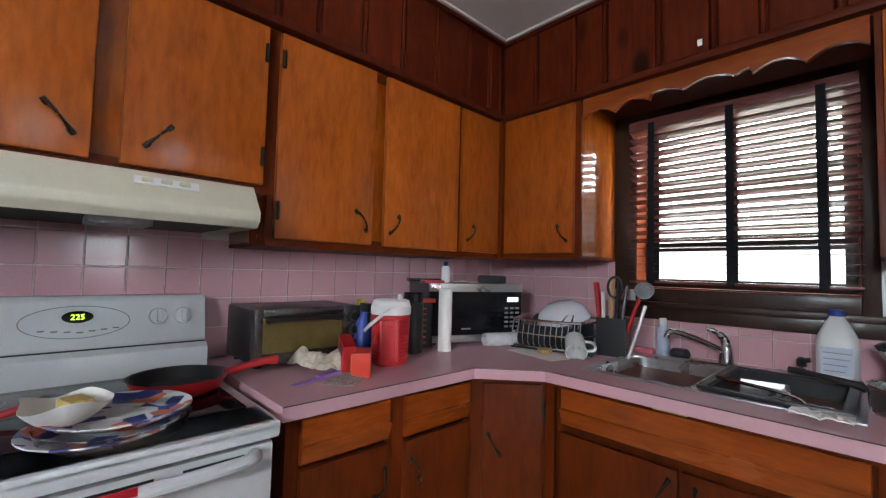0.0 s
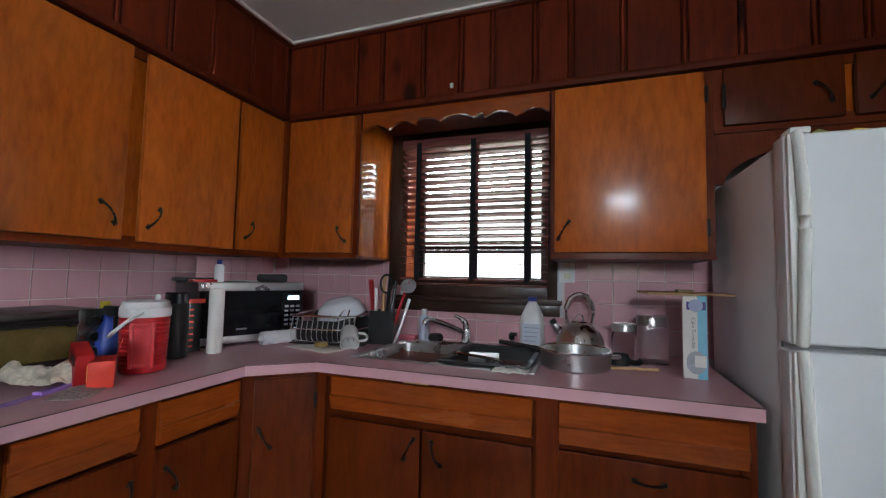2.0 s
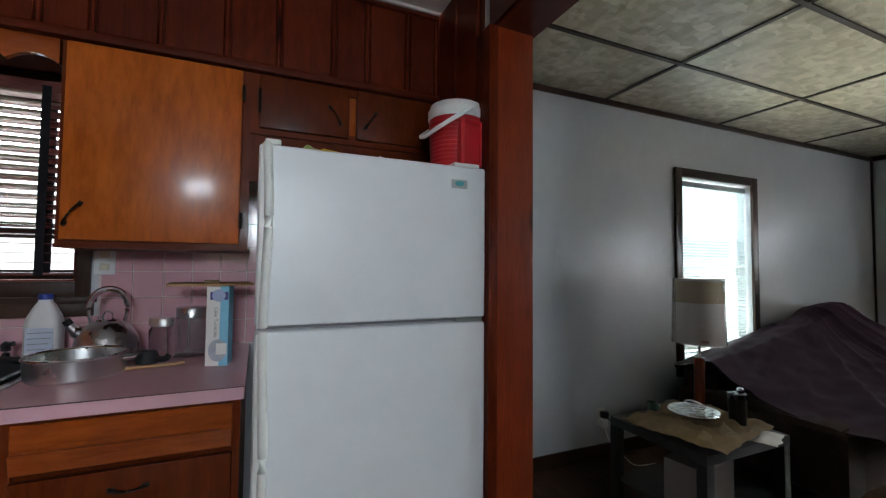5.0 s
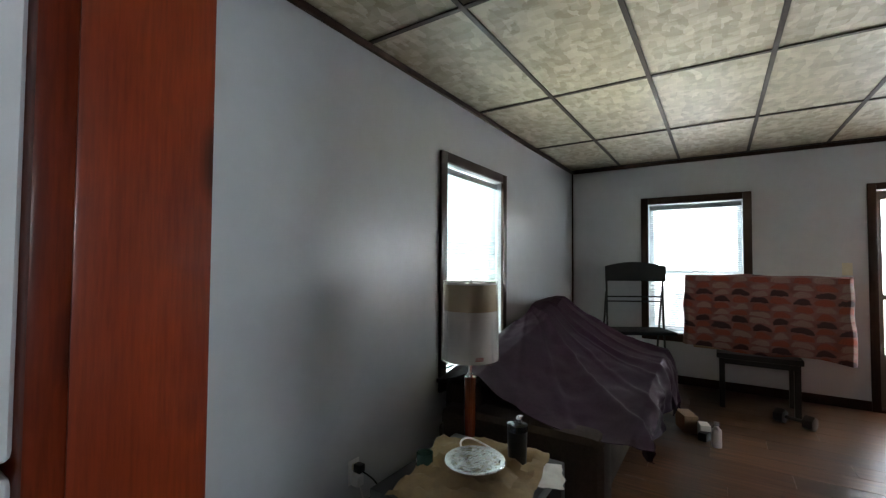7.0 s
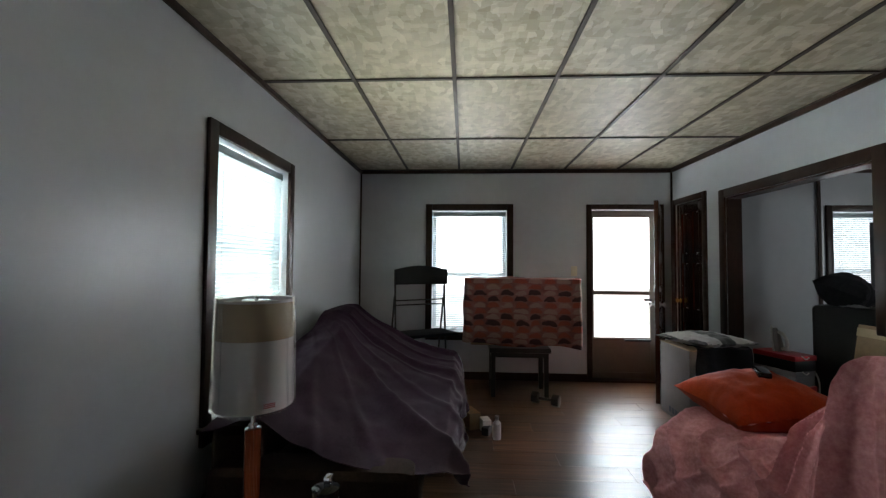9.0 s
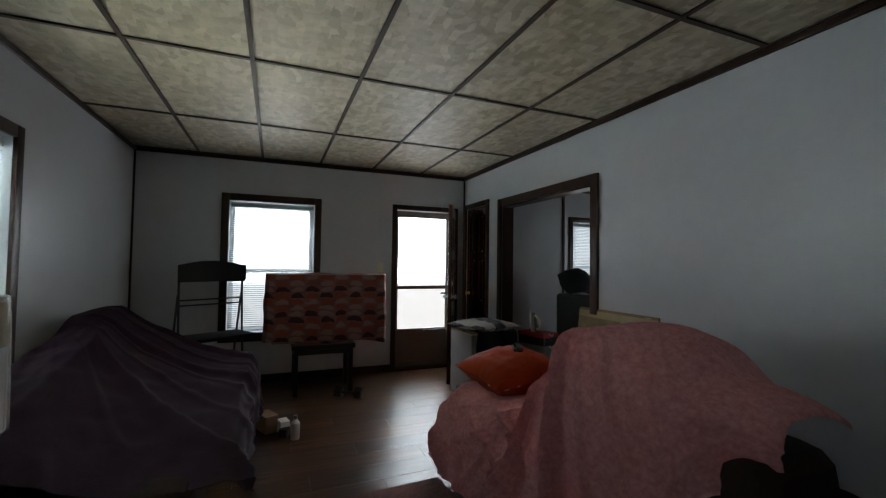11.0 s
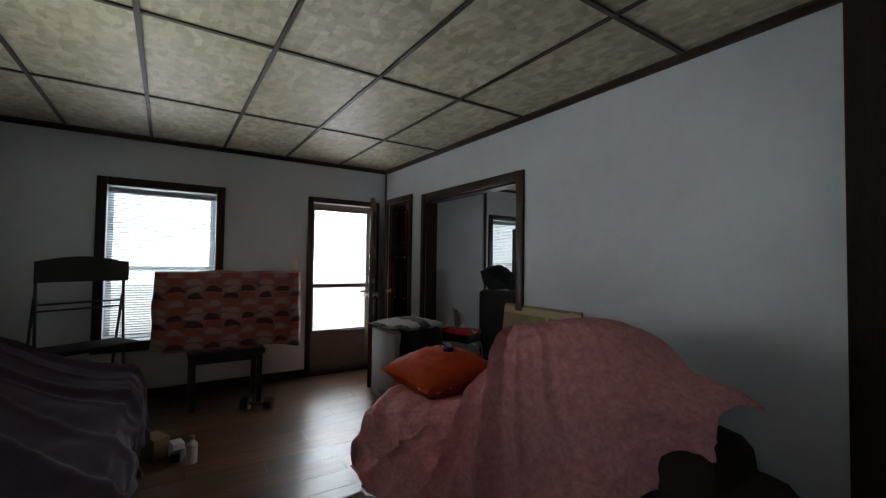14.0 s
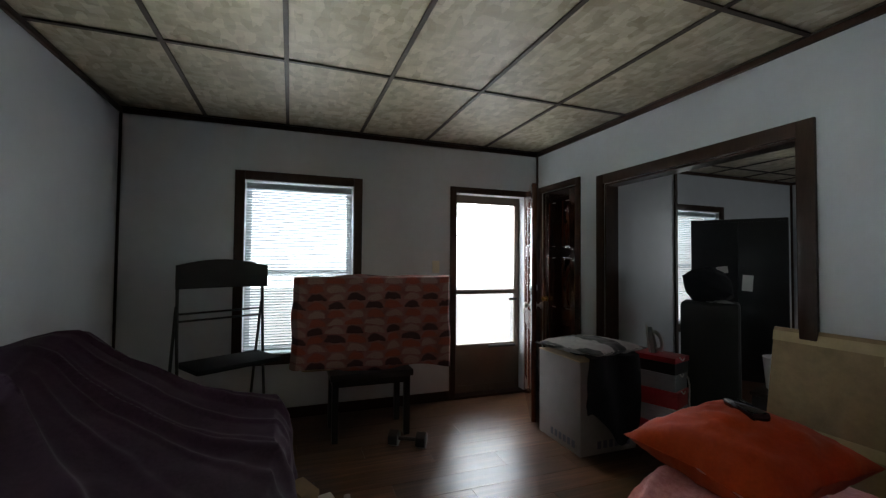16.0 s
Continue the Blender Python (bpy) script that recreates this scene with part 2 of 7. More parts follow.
def ceiling_panel():
    n = Nodes("ceiling_panel")
    v = n.coords(shift=False)
    layers = []
    for sx, sy in ((13, 25), (27, 15)):
        vor = n.node("TexVoronoi", Scale=1.0, Randomness=0.8)
        vor.distance = "CHEBYCHEV"
        n.link(n.coords((sx, sy, 1), shift=False), vor.inputs["Vector"])
        sep = n.node("SeparateColor")
        n.link(vor.outputs["Color"], sep.inputs[0])
        layers.append(sep.outputs[0])
    patch = n.ramp(layers[0], [(0.05, (0.28, 0.23, 0.145)), (0.5, (0.42, 0.36, 0.25)), (0.95, (0.64, 0.58, 0.45))])
    cross = n.ramp(layers[1], [(0.05, (0.28, 0.23, 0.145)), (0.95, (0.62, 0.56, 0.43))])
    stain = n.ramp(n.noise(v, 0.9, 3), [(0.3, (0.38, 0.31, 0.2)), (0.7, (0.47, 0.41, 0.3))])
    n.colour(n.mix(0.22, n.mix(0.4, patch, cross), stain))
    n.put(Roughness=0.5)
    n.bump(layers[0], 0.35, 0.003)
    return n.mat


def laminate_floor():
    n = Nodes("laminate_floor")
    v = n.coords((22, 0.8, 1))
    grain = n.noise(v, 2.4, 6, 0.6, 0.3)
    c = n.ramp(grain, [(0.25, (0.026, 0.012, 0.006)), (0.5, (0.06, 0.028, 0.015)), (0.75, (0.115, 0.059, 0.034))])
    info = n.node("ObjectInfo")
    c = n.mix(1.0, c, n.ramp(info.outputs["Random"], [(0, (0.65, 0.65, 0.65)), (1, (1.35, 1.3, 1.25))]), "MULTIPLY")
    n.colour(c)
    n.rough(grain, 0.27, 0.35)
    n.put(Coat_Weight=0.0, Coat_Roughness=0.15, Specular_IOR_Level=0.15)
    n.bump(grain, 0.03, 0.001)
    return n.mat


def floral_print():
    """Coral cloth with offset rows of dark, pale and orange fans."""
    n = Nodes("printed_cloth")
    v = n.coords((1, 1, 1), shift=False)
    xyz = n.node("SeparateXYZ")
    n.link(v, xyz.inputs[0])

    def calc(op, a, b=0.0):
        m = n.node("Math")
        m.operation = op
        for slot, value in ((0, a), (1, b)):
            if hasattr(value, "links"):
                n.link(value, m.inputs[slot])
            else:
                m.inputs[slot].default_value = value
        return m.outputs[0]

    wob = calc("MULTIPLY", n.noise(v, 7, 3), 0.9)
    across = calc("ADD", calc("DIVIDE", xyz.outputs["Y"], 0.145), wob)
    rows = calc("ADD", calc("DIVIDE", xyz.outputs["Z"], 0.062), wob)
    row, col = calc("FLOOR", rows), calc("FLOOR", across)
    a = calc("MULTIPLY", calc("SUBTRACT", calc("FRACT", across), 0.5), 0.13)
    b = calc("MULTIPLY", calc("SUBTRACT", calc("FRACT", rows), 0.1), 0.075)
    far = calc("SQRT", calc("ADD", calc("MULTIPLY", a, a), calc("MULTIPLY", b, b)))
    pick = calc("FRACT", calc("DIVIDE", calc("ADD", calc("FLOORED_MODULO", col, 2.0), calc("MULTIPLY", row, 2.0)), 8.0))
    dark, pale, orange = (0.045, 0.013, 0.013), (0.25, 0.145, 0.12), (0.24, 0.05, 0.028)
    fan = n.ramp(calc("ADD", pick, 0.03), [(k / 8, c) for k, c in enumerate((dark, orange, pale, dark, pale, orange, orange, pale))])
    fan.node.color_ramp.interpolation = "CONSTANT"
    ribs = n.ramp(calc("FRACT", calc("MULTIPLY", far, 60.0)), [(0.0, (0.75, 0.75, 0.75)), (0.5, (1, 1, 1))])
    fan = n.mix(1.0, fan, ribs, "MULTIPLY")
    base = n.ramp(n.noise(v, 9, 3), [(0.35, (0.15, 0.045, 0.038)), (0.65, (0.22, 0.095, 0.08))])
    inside = n.ramp(far, [(0.052, (1, 1, 1)), (0.062, (0, 0, 0))])
    n.colour(n.mix(inside, base, fan))
    n.put(Roughness=0.9)
    n.bump(n.noise(v, 700, 2), 0.2, 0.001)
    return n.mat


def striped():
    n = Nodes("striped_cushion_cloth")
    v = n.coords((1, 1, 1), shift=False)
    w = n.node("TexWave", Scale=1.15, Distortion=1.5)
    w.bands_direction = "Y"
    n.link(v, w.inputs["Vector"])
    n.colour(n.ramp(w.outputs["Fac"], [(0.42, (0.012, 0.012, 0.014)), (0.5, (0.36, 0.34, 0.33))]))
    n.put(Roughness=0.9, Sheen_Weight=0.3)
    return n.mat


CEIL_PANEL, FLOOR_WOOD, PRINT, STRIPED = ceiling_panel(), laminate_floor(), floral_print(), striped()
VINYL = plain("kitchen_vinyl", (0.32, 0.25, 0.18), 0.4, vary=0.15)
GRASS = plain("lawn", (0.07, 0.12, 0.035), 0.95, vary=0.5, scale=3, bump=0.5)
SIDING = plain("pale_siding", (0.7, 0.7, 0.68), 0.7, vary=0.05)

# ---- mesh helpers ----


def bevelled(bm, width, seg=2):
    if width:
        sharp = [e for e in bm.edges if len(e.link_faces) == 2 and e.calc_face_angle(0) > 0.6]
        bmesh.ops.bevel(bm, geom=sharp, offset=width, segments=seg, affect="EDGES", profile=0.6)
    return bm


def box(x0, x1, y0, y1, z0, z1, bev=0.0, seg=2):
    bm = bmesh.new()
    c = Matrix.Translation(((x0 + x1) / 2, (y0 + y1) / 2, (z0 + z1) / 2)) @ Matrix.Diagonal((abs(x1 - x0), abs(y1 - y0), abs(z1 - z0), 1))
    bmesh.ops.create_cube(bm, size=1, matrix=c)
    return bevelled(bm, bev, seg)


def prism(outline, z0, z1, bev=0.0):
    """An upright block over an outline of (x, y)."""
    bm = bmesh.new()
    low = [bm.verts.new((x, y, z0)) for x, y in outline]
    top = [bm.verts.new((x, y, z1)) for x, y in outline]
    bm.faces.new(top)
    bm.faces.new(list(reversed(low)))
    for i in range(len(low)):
        j = (i + 1) % len(low)
        bm.faces.new((low[i], low[j], top[j], top[i]))
    bmesh.ops.recalc_face_normals(bm, faces=bm.faces)
    return bevelled(bm, bev)


def lathe(profile, seg=32, place=(0, 0, 0)):
    """A turned shape from (radius, height) rows."""
    bm = bmesh.new()
    rings = []
    for r, z in profile:
        if r < 1e-5:
            rings.append([bm.verts.new((place[0], place[1], place[2] + z))])
        else:
            rings.append([bm.verts.new((place[0] + r * math.cos(a), place[1] + r * math.sin(a), place[2] + z)) for a in (2 * math.pi * i / seg for i in range(seg))])
    for a, b in zip(rings, rings[1:]):
        for i in range(seg):
            j = (i + 1) % seg
            if len(a) == 1 and len(b) == 1:
                continue
            if len(a) == 1:
                bm.faces.new((a[0], b[j], b[i]))
            elif len(b) == 1:
                bm.faces.new((a[i], a[j], b[0]))
            else:
                bm.faces.new((a[i], a[j], b[j], b[i]))
    bmesh.ops.recalc_face_normals(bm, faces=bm.faces)
    return bm


def tube(points, r, seg=10):
    """A round bar along a smooth line of points."""
    pts = [Vector(p) for p in points]
    if len(pts) > 2:
        fine = []
        for i in range(len(pts) - 1):
            p0, p1, p2, p3 = pts[max(i - 1, 0)], pts[i], pts[i + 1], pts[min(i + 2, len(pts) - 1)]
            for k in range(5):
                t = k / 5
                fine.append(0.5 * (2 * p1 + (p2 - p0) * t + (2 * p0 - 5 * p1 + 4 * p2 - p3) * t * t + (3 * p1 - p0 - 3 * p2 + p3) * t ** 3))
        pts = fine + [pts[-1]]
    bm = bmesh.new()
    rings = []
    for i, p in enumerate(pts):
        d = (pts[min(i + 1, len(pts) - 1)] - pts[max(i - 1, 0)]).normalized()
        q = d.to_track_quat("Z", "Y")
        rr = r[i * len(r) // len(pts)] if isinstance(r, (list, tuple)) else r
        rings.append([bm.verts.new(p + q @ Vector((rr * math.cos(a), rr * math.sin(a), 0))) for a in (2 * math.pi * k / seg for k in range(seg))])
    for a, b in zip(rings, rings[1:]):
        for i in range(seg):
            j = (i + 1) % seg
            bm.faces.new((a[i], a[j], b[j], b[i]))
    bm.faces.new(list(reversed(rings[0])))
    bm.faces.new(rings[-1])
    bmesh.ops.recalc_face_normals(bm, faces=bm.faces)
    return bm


def surface(fn, nu, nv, thick=0.004):
    """A sheet given by fn(u, v) -> (x, y, z), with thickness."""
    bm = bmesh.new()
    top = [[bm.verts.new(fn(i / nu, j / nv)) for j in range(nv + 1)] for i in range(nu + 1)]
    faces = [bm.faces.new((top[i][j], top[i + 1][j], top[i + 1][j + 1], top[i][j + 1])) for i in range(nu) for j in range(nv)]
    bmesh.ops.recalc_face_normals(bm, faces=faces)
    bm.normal_update()
    low = [[bm.verts.new(v.co - v.normal * thick) for v in row] for row in top]
    same = faces[0].verts[1] is top[1][0]
    quads = [(low[i][j], low[i][j + 1], low[i + 1][j + 1], low[i + 1][j]) for i in range(nu) for j in range(nv)]
    rim = [(i, 0) for i in range(nu)] + [(nu, j) for j in range(nv)] + [(i, nv) for i in range(nu, 0, -1)] + [(0, j) for j in range(nv, 0, -1)]
    for (i, j), (k, m) in zip(rim, rim[1:] + rim[:1]):
        quads.append((top[k][m], top[i][j], low[i][j], low[k][m]))
    for q in quads:
        bm.faces.new(q if same else tuple(reversed(q)))
    return bm


def joined(*parts):
    out = bmesh.new()
    for b in parts:
        me = bpy.data.meshes.new("tmp")
        b.to_mesh(me)
        b.free()
        out.from_mesh(me)
        bpy.data.meshes.remove(me)
    return out


def moved(bm, m):
    bmesh.ops.transform(bm, matrix=m, verts=bm.verts)
    return bm


def mesh_of(name, bm, material):
    me = bpy.data.meshes.new(name)
    bm.to_mesh(me)
    bm.free()
    me.materials.append(material)
    me.shade_smooth()
    me.set_sharp_from_angle(angle=radians(34))
    return me


def part(name, bm, material, parent, label=""):
    ob = new(name, mesh_of(name, bm, material))
    ob.parent = parent
    return tagged(ob, label)


def thing(name, place, label, category, group="", turn=0.0):
    ob = new(name)
    ob.empty_display_size = 0.05
    ob.matrix_basis = pose(*place, 0, 0, turn)
    return tagged(ob, label, category, group)


def solo(name, bm, material, place, label, category, group="", turn=0.0):
    ob = new(name, mesh_of(name, bm, material))
    ob.matrix_basis = pose(*place, 0, 0, turn)
    return tagged(ob, label, category, group)


def setting(name, bm, material, label="", category=""):
    return tagged(new(name, mesh_of(name, bm, material)), label or name.replace("_", " "), category or name.split("_")[0], kind="structure")


def wall_x(x0, x1, ya, yb, z1, holes):
    """A wall along y, with rectangular holes (y0, y1, z0, z1)."""
    return moved(wall_y(x0, x1, ya, yb, z1, holes), Matrix(((0, 1, 0, 0), (1, 0, 0, 0), (0, 0, 1, 0), (0, 0, 0, 1))))


def wall_y(y0, y1, xa, xb, z1, holes, z0=0.0):
    bits, at = [], xa
    for a, b, lo, hi in sorted(holes):
        if a > at:
            bits.append(box(at, a, y0, y1, z0, z1))
        if lo > z0:
            bits.append(box(a, b, y0, y1, z0, lo))
        if hi < z1:
            bits.append(box(a, b, y0, y1, hi, z1))
        at = b
    if at < xb:
        bits.append(box(at, xb, y0, y1, z0, z1))
    out = joined(*bits)
    bmesh.ops.recalc_face_normals(out, faces=out.faces)
    return out


# ---- setting: walls, floors, ceilings ----
KX, KY = -0.05, 0.05          # kitchen wall planes
LY, FX, SY = 0.107, 8.19, -3.54   # living room walls
PX0, PX1 = 3.05, 3.235        # partition between kitchen and living room
CEIL = 2.459
H = 2.75
kw = (0.86, 1.62, 1.2, 1.98)   # kitchen window hole
setting("wall_kitchen_north", wall_y(KY, KY + 0.2, KX - 0.2, PX0, H, [kw]), WALL, "kitchen outer wall behind the tiles and cabinets")
setting("wall_kitchen_west", box(KX - 0.2, KX, SY, KY, 0, H), WALL, "kitchen wall behind the stove")
setting("wall_kitchen_south", wall_y(SY - 0.15, SY, KX - 0.2, PX1, H, [(1.65, 2.55, 1.25, 2.1)]), WALL, "kitchen wall with a window")
setting("wall_living_north", wall_y(LY, LY + 0.2, PX0, FX + 0.2, H, [(5.25, 6.12, 0.56, 1.98)]), WALL, "satin grey painted living room wall")
setting("wall_front", wall_x(FX, FX + 0.2, -7.75, LY, H, [(-1.64, -0.76, 0.55, 1.98), (-3.38, -2.62, 0.0, 1.99), (-6.2, -5.3, 0.6, 1.97)]), WALL, "grey front wall with window and door")
setting("wall_living_south", wall_y(SY - 0.12, SY, PX1, FX, H, [(5.79, 7.19, 0, 1.97), (7.55, 8.1, 0, 2.03)]), WALL, "grey wall with a wide cased opening")
setting("wall_partition_north", box(PX0 + 0.012, PX1 - 0.016, -0.79, LY, 0, H), WALL, "end of the wall between kitchen and living room")
setting("wall_partition_south", box(PX0 + 0.012, PX1 - 0.008, SY, -2.03, 0, H), WALL, "wall between kitchen and living room")
setting("wall_header", box(PX0 + 0.012, PX1 - 0.008, -2.03, -0.79, 2.165, H), WALL, "wall over the kitchen opening")
setting("wall_closet_side", box(7.3, 7.42, -4.43, SY - 0.12, 0, H), WALL, "grey closet wall in the dining room")
setting("wall_closet_back", box(7.42, FX, -4.43, -4.31, 0, H), WALL, "back of the closet")
setting("wall_dining_south", box(3.0, FX, -7.75, -7.6, 0, H), WALL, "dining room end wall")
setting("wall_dining_west", box(3.0, 3.15, -7.6, SY - 0.15, 0, H), WALL, "dining room side wall")
setting("ceiling_kitchen", box(KX, PX0 + 0.012, SY, KY, 2.452, 2.55), PLASTER, "off-white plaster kitchen ceiling")
setting("roof", box(KX - 0.2, FX + 0.2, -7.75, LY + 0.2, H, H + 0.1), PLASTER, "slab over the rooms")
setting("ground", box(-60, 80, -70, 60, -0.4, -0.25), GRASS, "lawn round the house")


def glow(name, colour, strength):
    n = Nodes(name)
    n.put(Base_Color=(0, 0, 0, 1), Emission_Color=(*colour, 1), Emission_Strength=strength)
    return n.mat


setting("backdrop_front", box(10.55, 10.65, -16, 9, -0.25, 9), glow("hazy_sky_front", (1.0, 0.99, 0.97), 1.9), "bright hazy distance beyond the porch", "backdrop")
setting("backdrop_kitchen", box(-6, 2.2, 5.9, 6.0, -0.25, 9), glow("hazy_sky_kitchen", (0.95, 0.98, 1.0), 2.6), "bright hazy distance beyond the sink window", "backdrop")
setting("backdrop_side", box(2.2, 12.9, 5.9, 6.0, -0.25, 9), glow("hazy_sky_side", (0.5, 0.8, 0.8), 0.7), "bright hazy distance beside the house", "backdrop")
setting("door_threshold", box(FX - 0.02, FX + 0.2, -3.38, -2.62, -0.06, 0.022, 0.004), TRIM, "dark worn door threshold", "threshold")
setting("porch_floor", box(FX + 0.2, FX + 2.3, -7, 0.3, -0.25, -0.05), plain("porch_grey", (0.4, 0.4, 0.4), 0.7), "grey porch floor")


def grid_ceiling(name, x0, x1, y0, y1, xs, ys, z):
    """Dropped panels between dark bars; the panels sit a little above the bars."""
    bits = []
    xe, ye = [x0] + sorted(x for x in xs if x0 < x < x1) + [x1], [y0] + sorted(y for y in ys if y0 < y < y1) + [y1]
    for xa, xb in zip(xe, xe[1:]):
        for ya, yb in zip(ye, ye[1:]):
            bits.append(box(xa + 0.004, xb - 0.004, ya + 0.004, yb - 0.004, z + 0.006, z + 0.016))
    setting(name, joined(*bits), CEIL_PANEL, "mottled beige ceiling panels")
    bars = [box(x - 0.013, x + 0.013, y0, y1, z - 0.004, z + 0.004) for x in xe[1:-1]]
    bars += [box(x0, x1, y - 0.0125, y + 0.0125, z - 0.0045, z + 0.0035) for y in ye[1:-1]]
    tagged(setting(name + "_grid", joined(*bars), GRID, "dark brown bars of the dropped ceiling"), category="ceiling grid")


LX = [4.5 + 1.219 * k for k in range(-1, 4)]
LYS = [-0.468 - 0.61 * k for k in range(6)]
grid_ceiling("ceiling_living", PX1 - 0.008, FX, SY, LY, LX, LYS, CEIL)
grid_ceiling("ceiling_dining", 3.15, FX, -7.6, SY - 0.12, [4.2 + 1.219 * k for k in range(4)], [-4.2 - 0.61 * k for k in range(6)], CEIL - 0.01)


def trim_run(name, bm, label="dark stained wooden trim"):
    return setting(name, bm, TRIM, label, "trim")


trim_run("trim_ceiling_living", joined(
    box(PX1, FX, LY - 0.022, LY, CEIL - 0.04, CEIL - 0.003, 0.006), box(PX1, FX, SY, SY + 0.022, CEIL - 0.04, CEIL - 0.003, 0.006),
    box(FX - 0.022, FX, SY + 0.022, LY - 0.022, CEIL - 0.04, CEIL - 0.003, 0.006), box(PX1, PX1 + 0.022, SY + 0.022, LY - 0.022, CEIL - 0.04, CEIL - 0.003, 0.006)))
trim_run("trim_corner", joined(box(FX - 0.016, FX, LY - 0.016, LY, 0.09, CEIL - 0.04), box(FX - 0.016, FX, SY, SY + 0.016, 0.09, CEIL - 0.04)), "thin dark corner moulding")
trim_run("trim_dining_corner", joined(box(7.284, 7.3, -4.446, -4.425, 0, CEIL - 0.05), box(7.284, 7.42, -4.452, -4.43, 0, CEIL - 0.05), box(FX - 0.02, FX, -7.6, -7.58, 0, CEIL - 0.05)), "thin dark corner moulding")
trim_run("trim_ceiling_dining", joined(box(7.42, FX - 0.022, -4.452, -4.43, CEIL - 0.05, CEIL - 0.012), box(FX - 0.022, FX, -7.58, -4.452, CEIL - 0.05, CEIL - 0.012), box(3.15, FX, -7.6, -7.578, CEIL - 0.05, CEIL - 0.012)))
trim_run("baseboard", joined(
    box(PX1, FX, LY - 0.016, LY, 0.0, 0.09, 0.004), box(FX - 0.016, FX, -2.56, LY - 0.016, 0, 0.09, 0.004), box(FX - 0.016, FX, SY, -3.45, 0, 0.09, 0.004),
    box(PX1, 5.7, SY, SY + 0.016, 0, 0.09, 0.004), box(7.275, 7.48, SY, SY + 0.016, 0, 0.09, 0.004), box(PX1 - 0.008, PX1 + 0.008, SY, -2.03, 0, 0.09)))


def casing_x(name, x, side, y0, y1, z0, z1, w=0.07, sill=True, d=0.022):
    """Frame round a hole in a wall along y; x is the wall face, side the way into the room."""
    a, b = sorted((x, x + side * d))
    bits = [box(a, b, y0 - w, y0, z0, z1 + w, 0.005), box(a, b, y1, y1 + w, z0, z1 + w, 0.005), box(a, b, y0, y1, z1, z1 + w, 0.005)]
    if sill:
        bits += [box(min(x, x + side * 0.05), max(x, x + side * 0.05), y0 - w - 0.02, y1 + w + 0.02, z0 - 0.025, z0, 0.006), box(a, b, y0 - w, y1 + w, z0 - 0.095, z0 - 0.025, 0.005)]
    return trim_run(name, joined(*bits), "dark brown wooden casing")


def casing_y(name, y, side, x0, x1, z0, z1, w=0.07, sill=True, d=0.022):
    a, b = sorted((y, y + side * d))
    bits = [box(x0 - w, x0, a, b, z0, z1 + w, 0.005), box(x1, x1 + w, a, b, z0, z1 + w, 0.005), box(x0, x1, a, b, z1, z1 + w, 0.005)]
    if sill:
        bits += [box(x0 - w - 0.02, x1 + w + 0.02, min(y, y + side * 0.05), max(y, y + side * 0.05), z0 - 0.025, z0, 0.006), box(x0 - w, x1 + w, a, b, z0 - 0.095, z0 - 0.025, 0.005)]
    return trim_run(name, joined(*bits), "dark brown wooden casing")


casing_y("trim_window_side", LY, -1, 5.25, 6.12, 0.56, 1.98)
casing_x("trim_window_front", FX, -1, -1.64, -0.76, 0.55, 1.98, w=0.075)
casing_x("trim_window_dining", FX, -1, -6.2, -5.3, 0.6, 1.97)
casing_x("trim_front_door", FX, -1, -3.38, -2.62, 0, 1.99, sill=False, w=0.06)
casing_y("trim_closet_door", SY, 1, 7.55, 8.1, 0, 2.03, sill=False, w=0.06)
casing_y("trim_dining_opening", SY, 1, 5.79, 7.19, 0, 1.97, sill=False, w=0.08)
casing_y("trim_dining_opening_back", SY - 0.12, -1, 5.79, 7.19, 0, 1.97, sill=False, w=0.08)
trim_run("trim_opening_lining", joined(box(5.79, 5.805, SY - 0.12, SY, 0, 1.955), box(7.175, 7.19, SY - 0.12, SY, 0, 1.955), box(5.79, 7.19, SY - 0.12, SY, 1.955, 1.97)), "dark wooden lining of the opening")

# kitchen opening: knotty pine jambs and head
jn = setting("door_jamb_north", box(PX0 + 0.018, PX1 - 0.012, -0.812, -0.79, 0, 2.15, 0.004), JAMB, "knotty red pine jamb", "jamb")
part("edge_moulding", joined(box(PX0 - 0.02, PX0 + 0.018, -0.818, -0.72, 0, 2.15, 0.006)), PINE, jn)
js = setting("door_jamb_south", box(PX0, PX1, -2.03, -2.008, 0, 2.15, 0.004), JAMB, "knotty red pine jamb", "jamb")
part("edge_moulding", box(PX1 - 0.014, PX1 + 0.002, -2.035, -2.0, 0, 2.15, 0.005), PINE, js)
jh = setting("door_jamb_head", box(PX0, PX1, -2.03, -0.79, 2.15, 2.165), PINE_Y, "red pine head of the opening", "jamb")
setting("wall_header_face", box(PX0 - 0.004, PX0 + 0.012, -2.03, -0.79, 2.15, 2.452), PINE_Y, "red pine board over the opening")
# dark panelled closet block in the living room corner
setting("wall_closet_block", box(PX1 + 0.002, 3.76, SY + 0.002, -3.06, 0, CEIL - 0.042), DARK_PANEL, "dark wood panelled closet corner")

# ---- kitchen ----


def louvre(length, depth, thick, tilt, bow=0.0):
    """One blind slat along x, tilted about its length."""
    def fn(u, v):
        w = (v - 0.5) * depth
        return (length * u, w, -4 * bow * (v - 0.5) ** 2)
    return moved(surface(fn, 1, 4, thick), Matrix.Rotation(radians(tilt), 4, "X"))


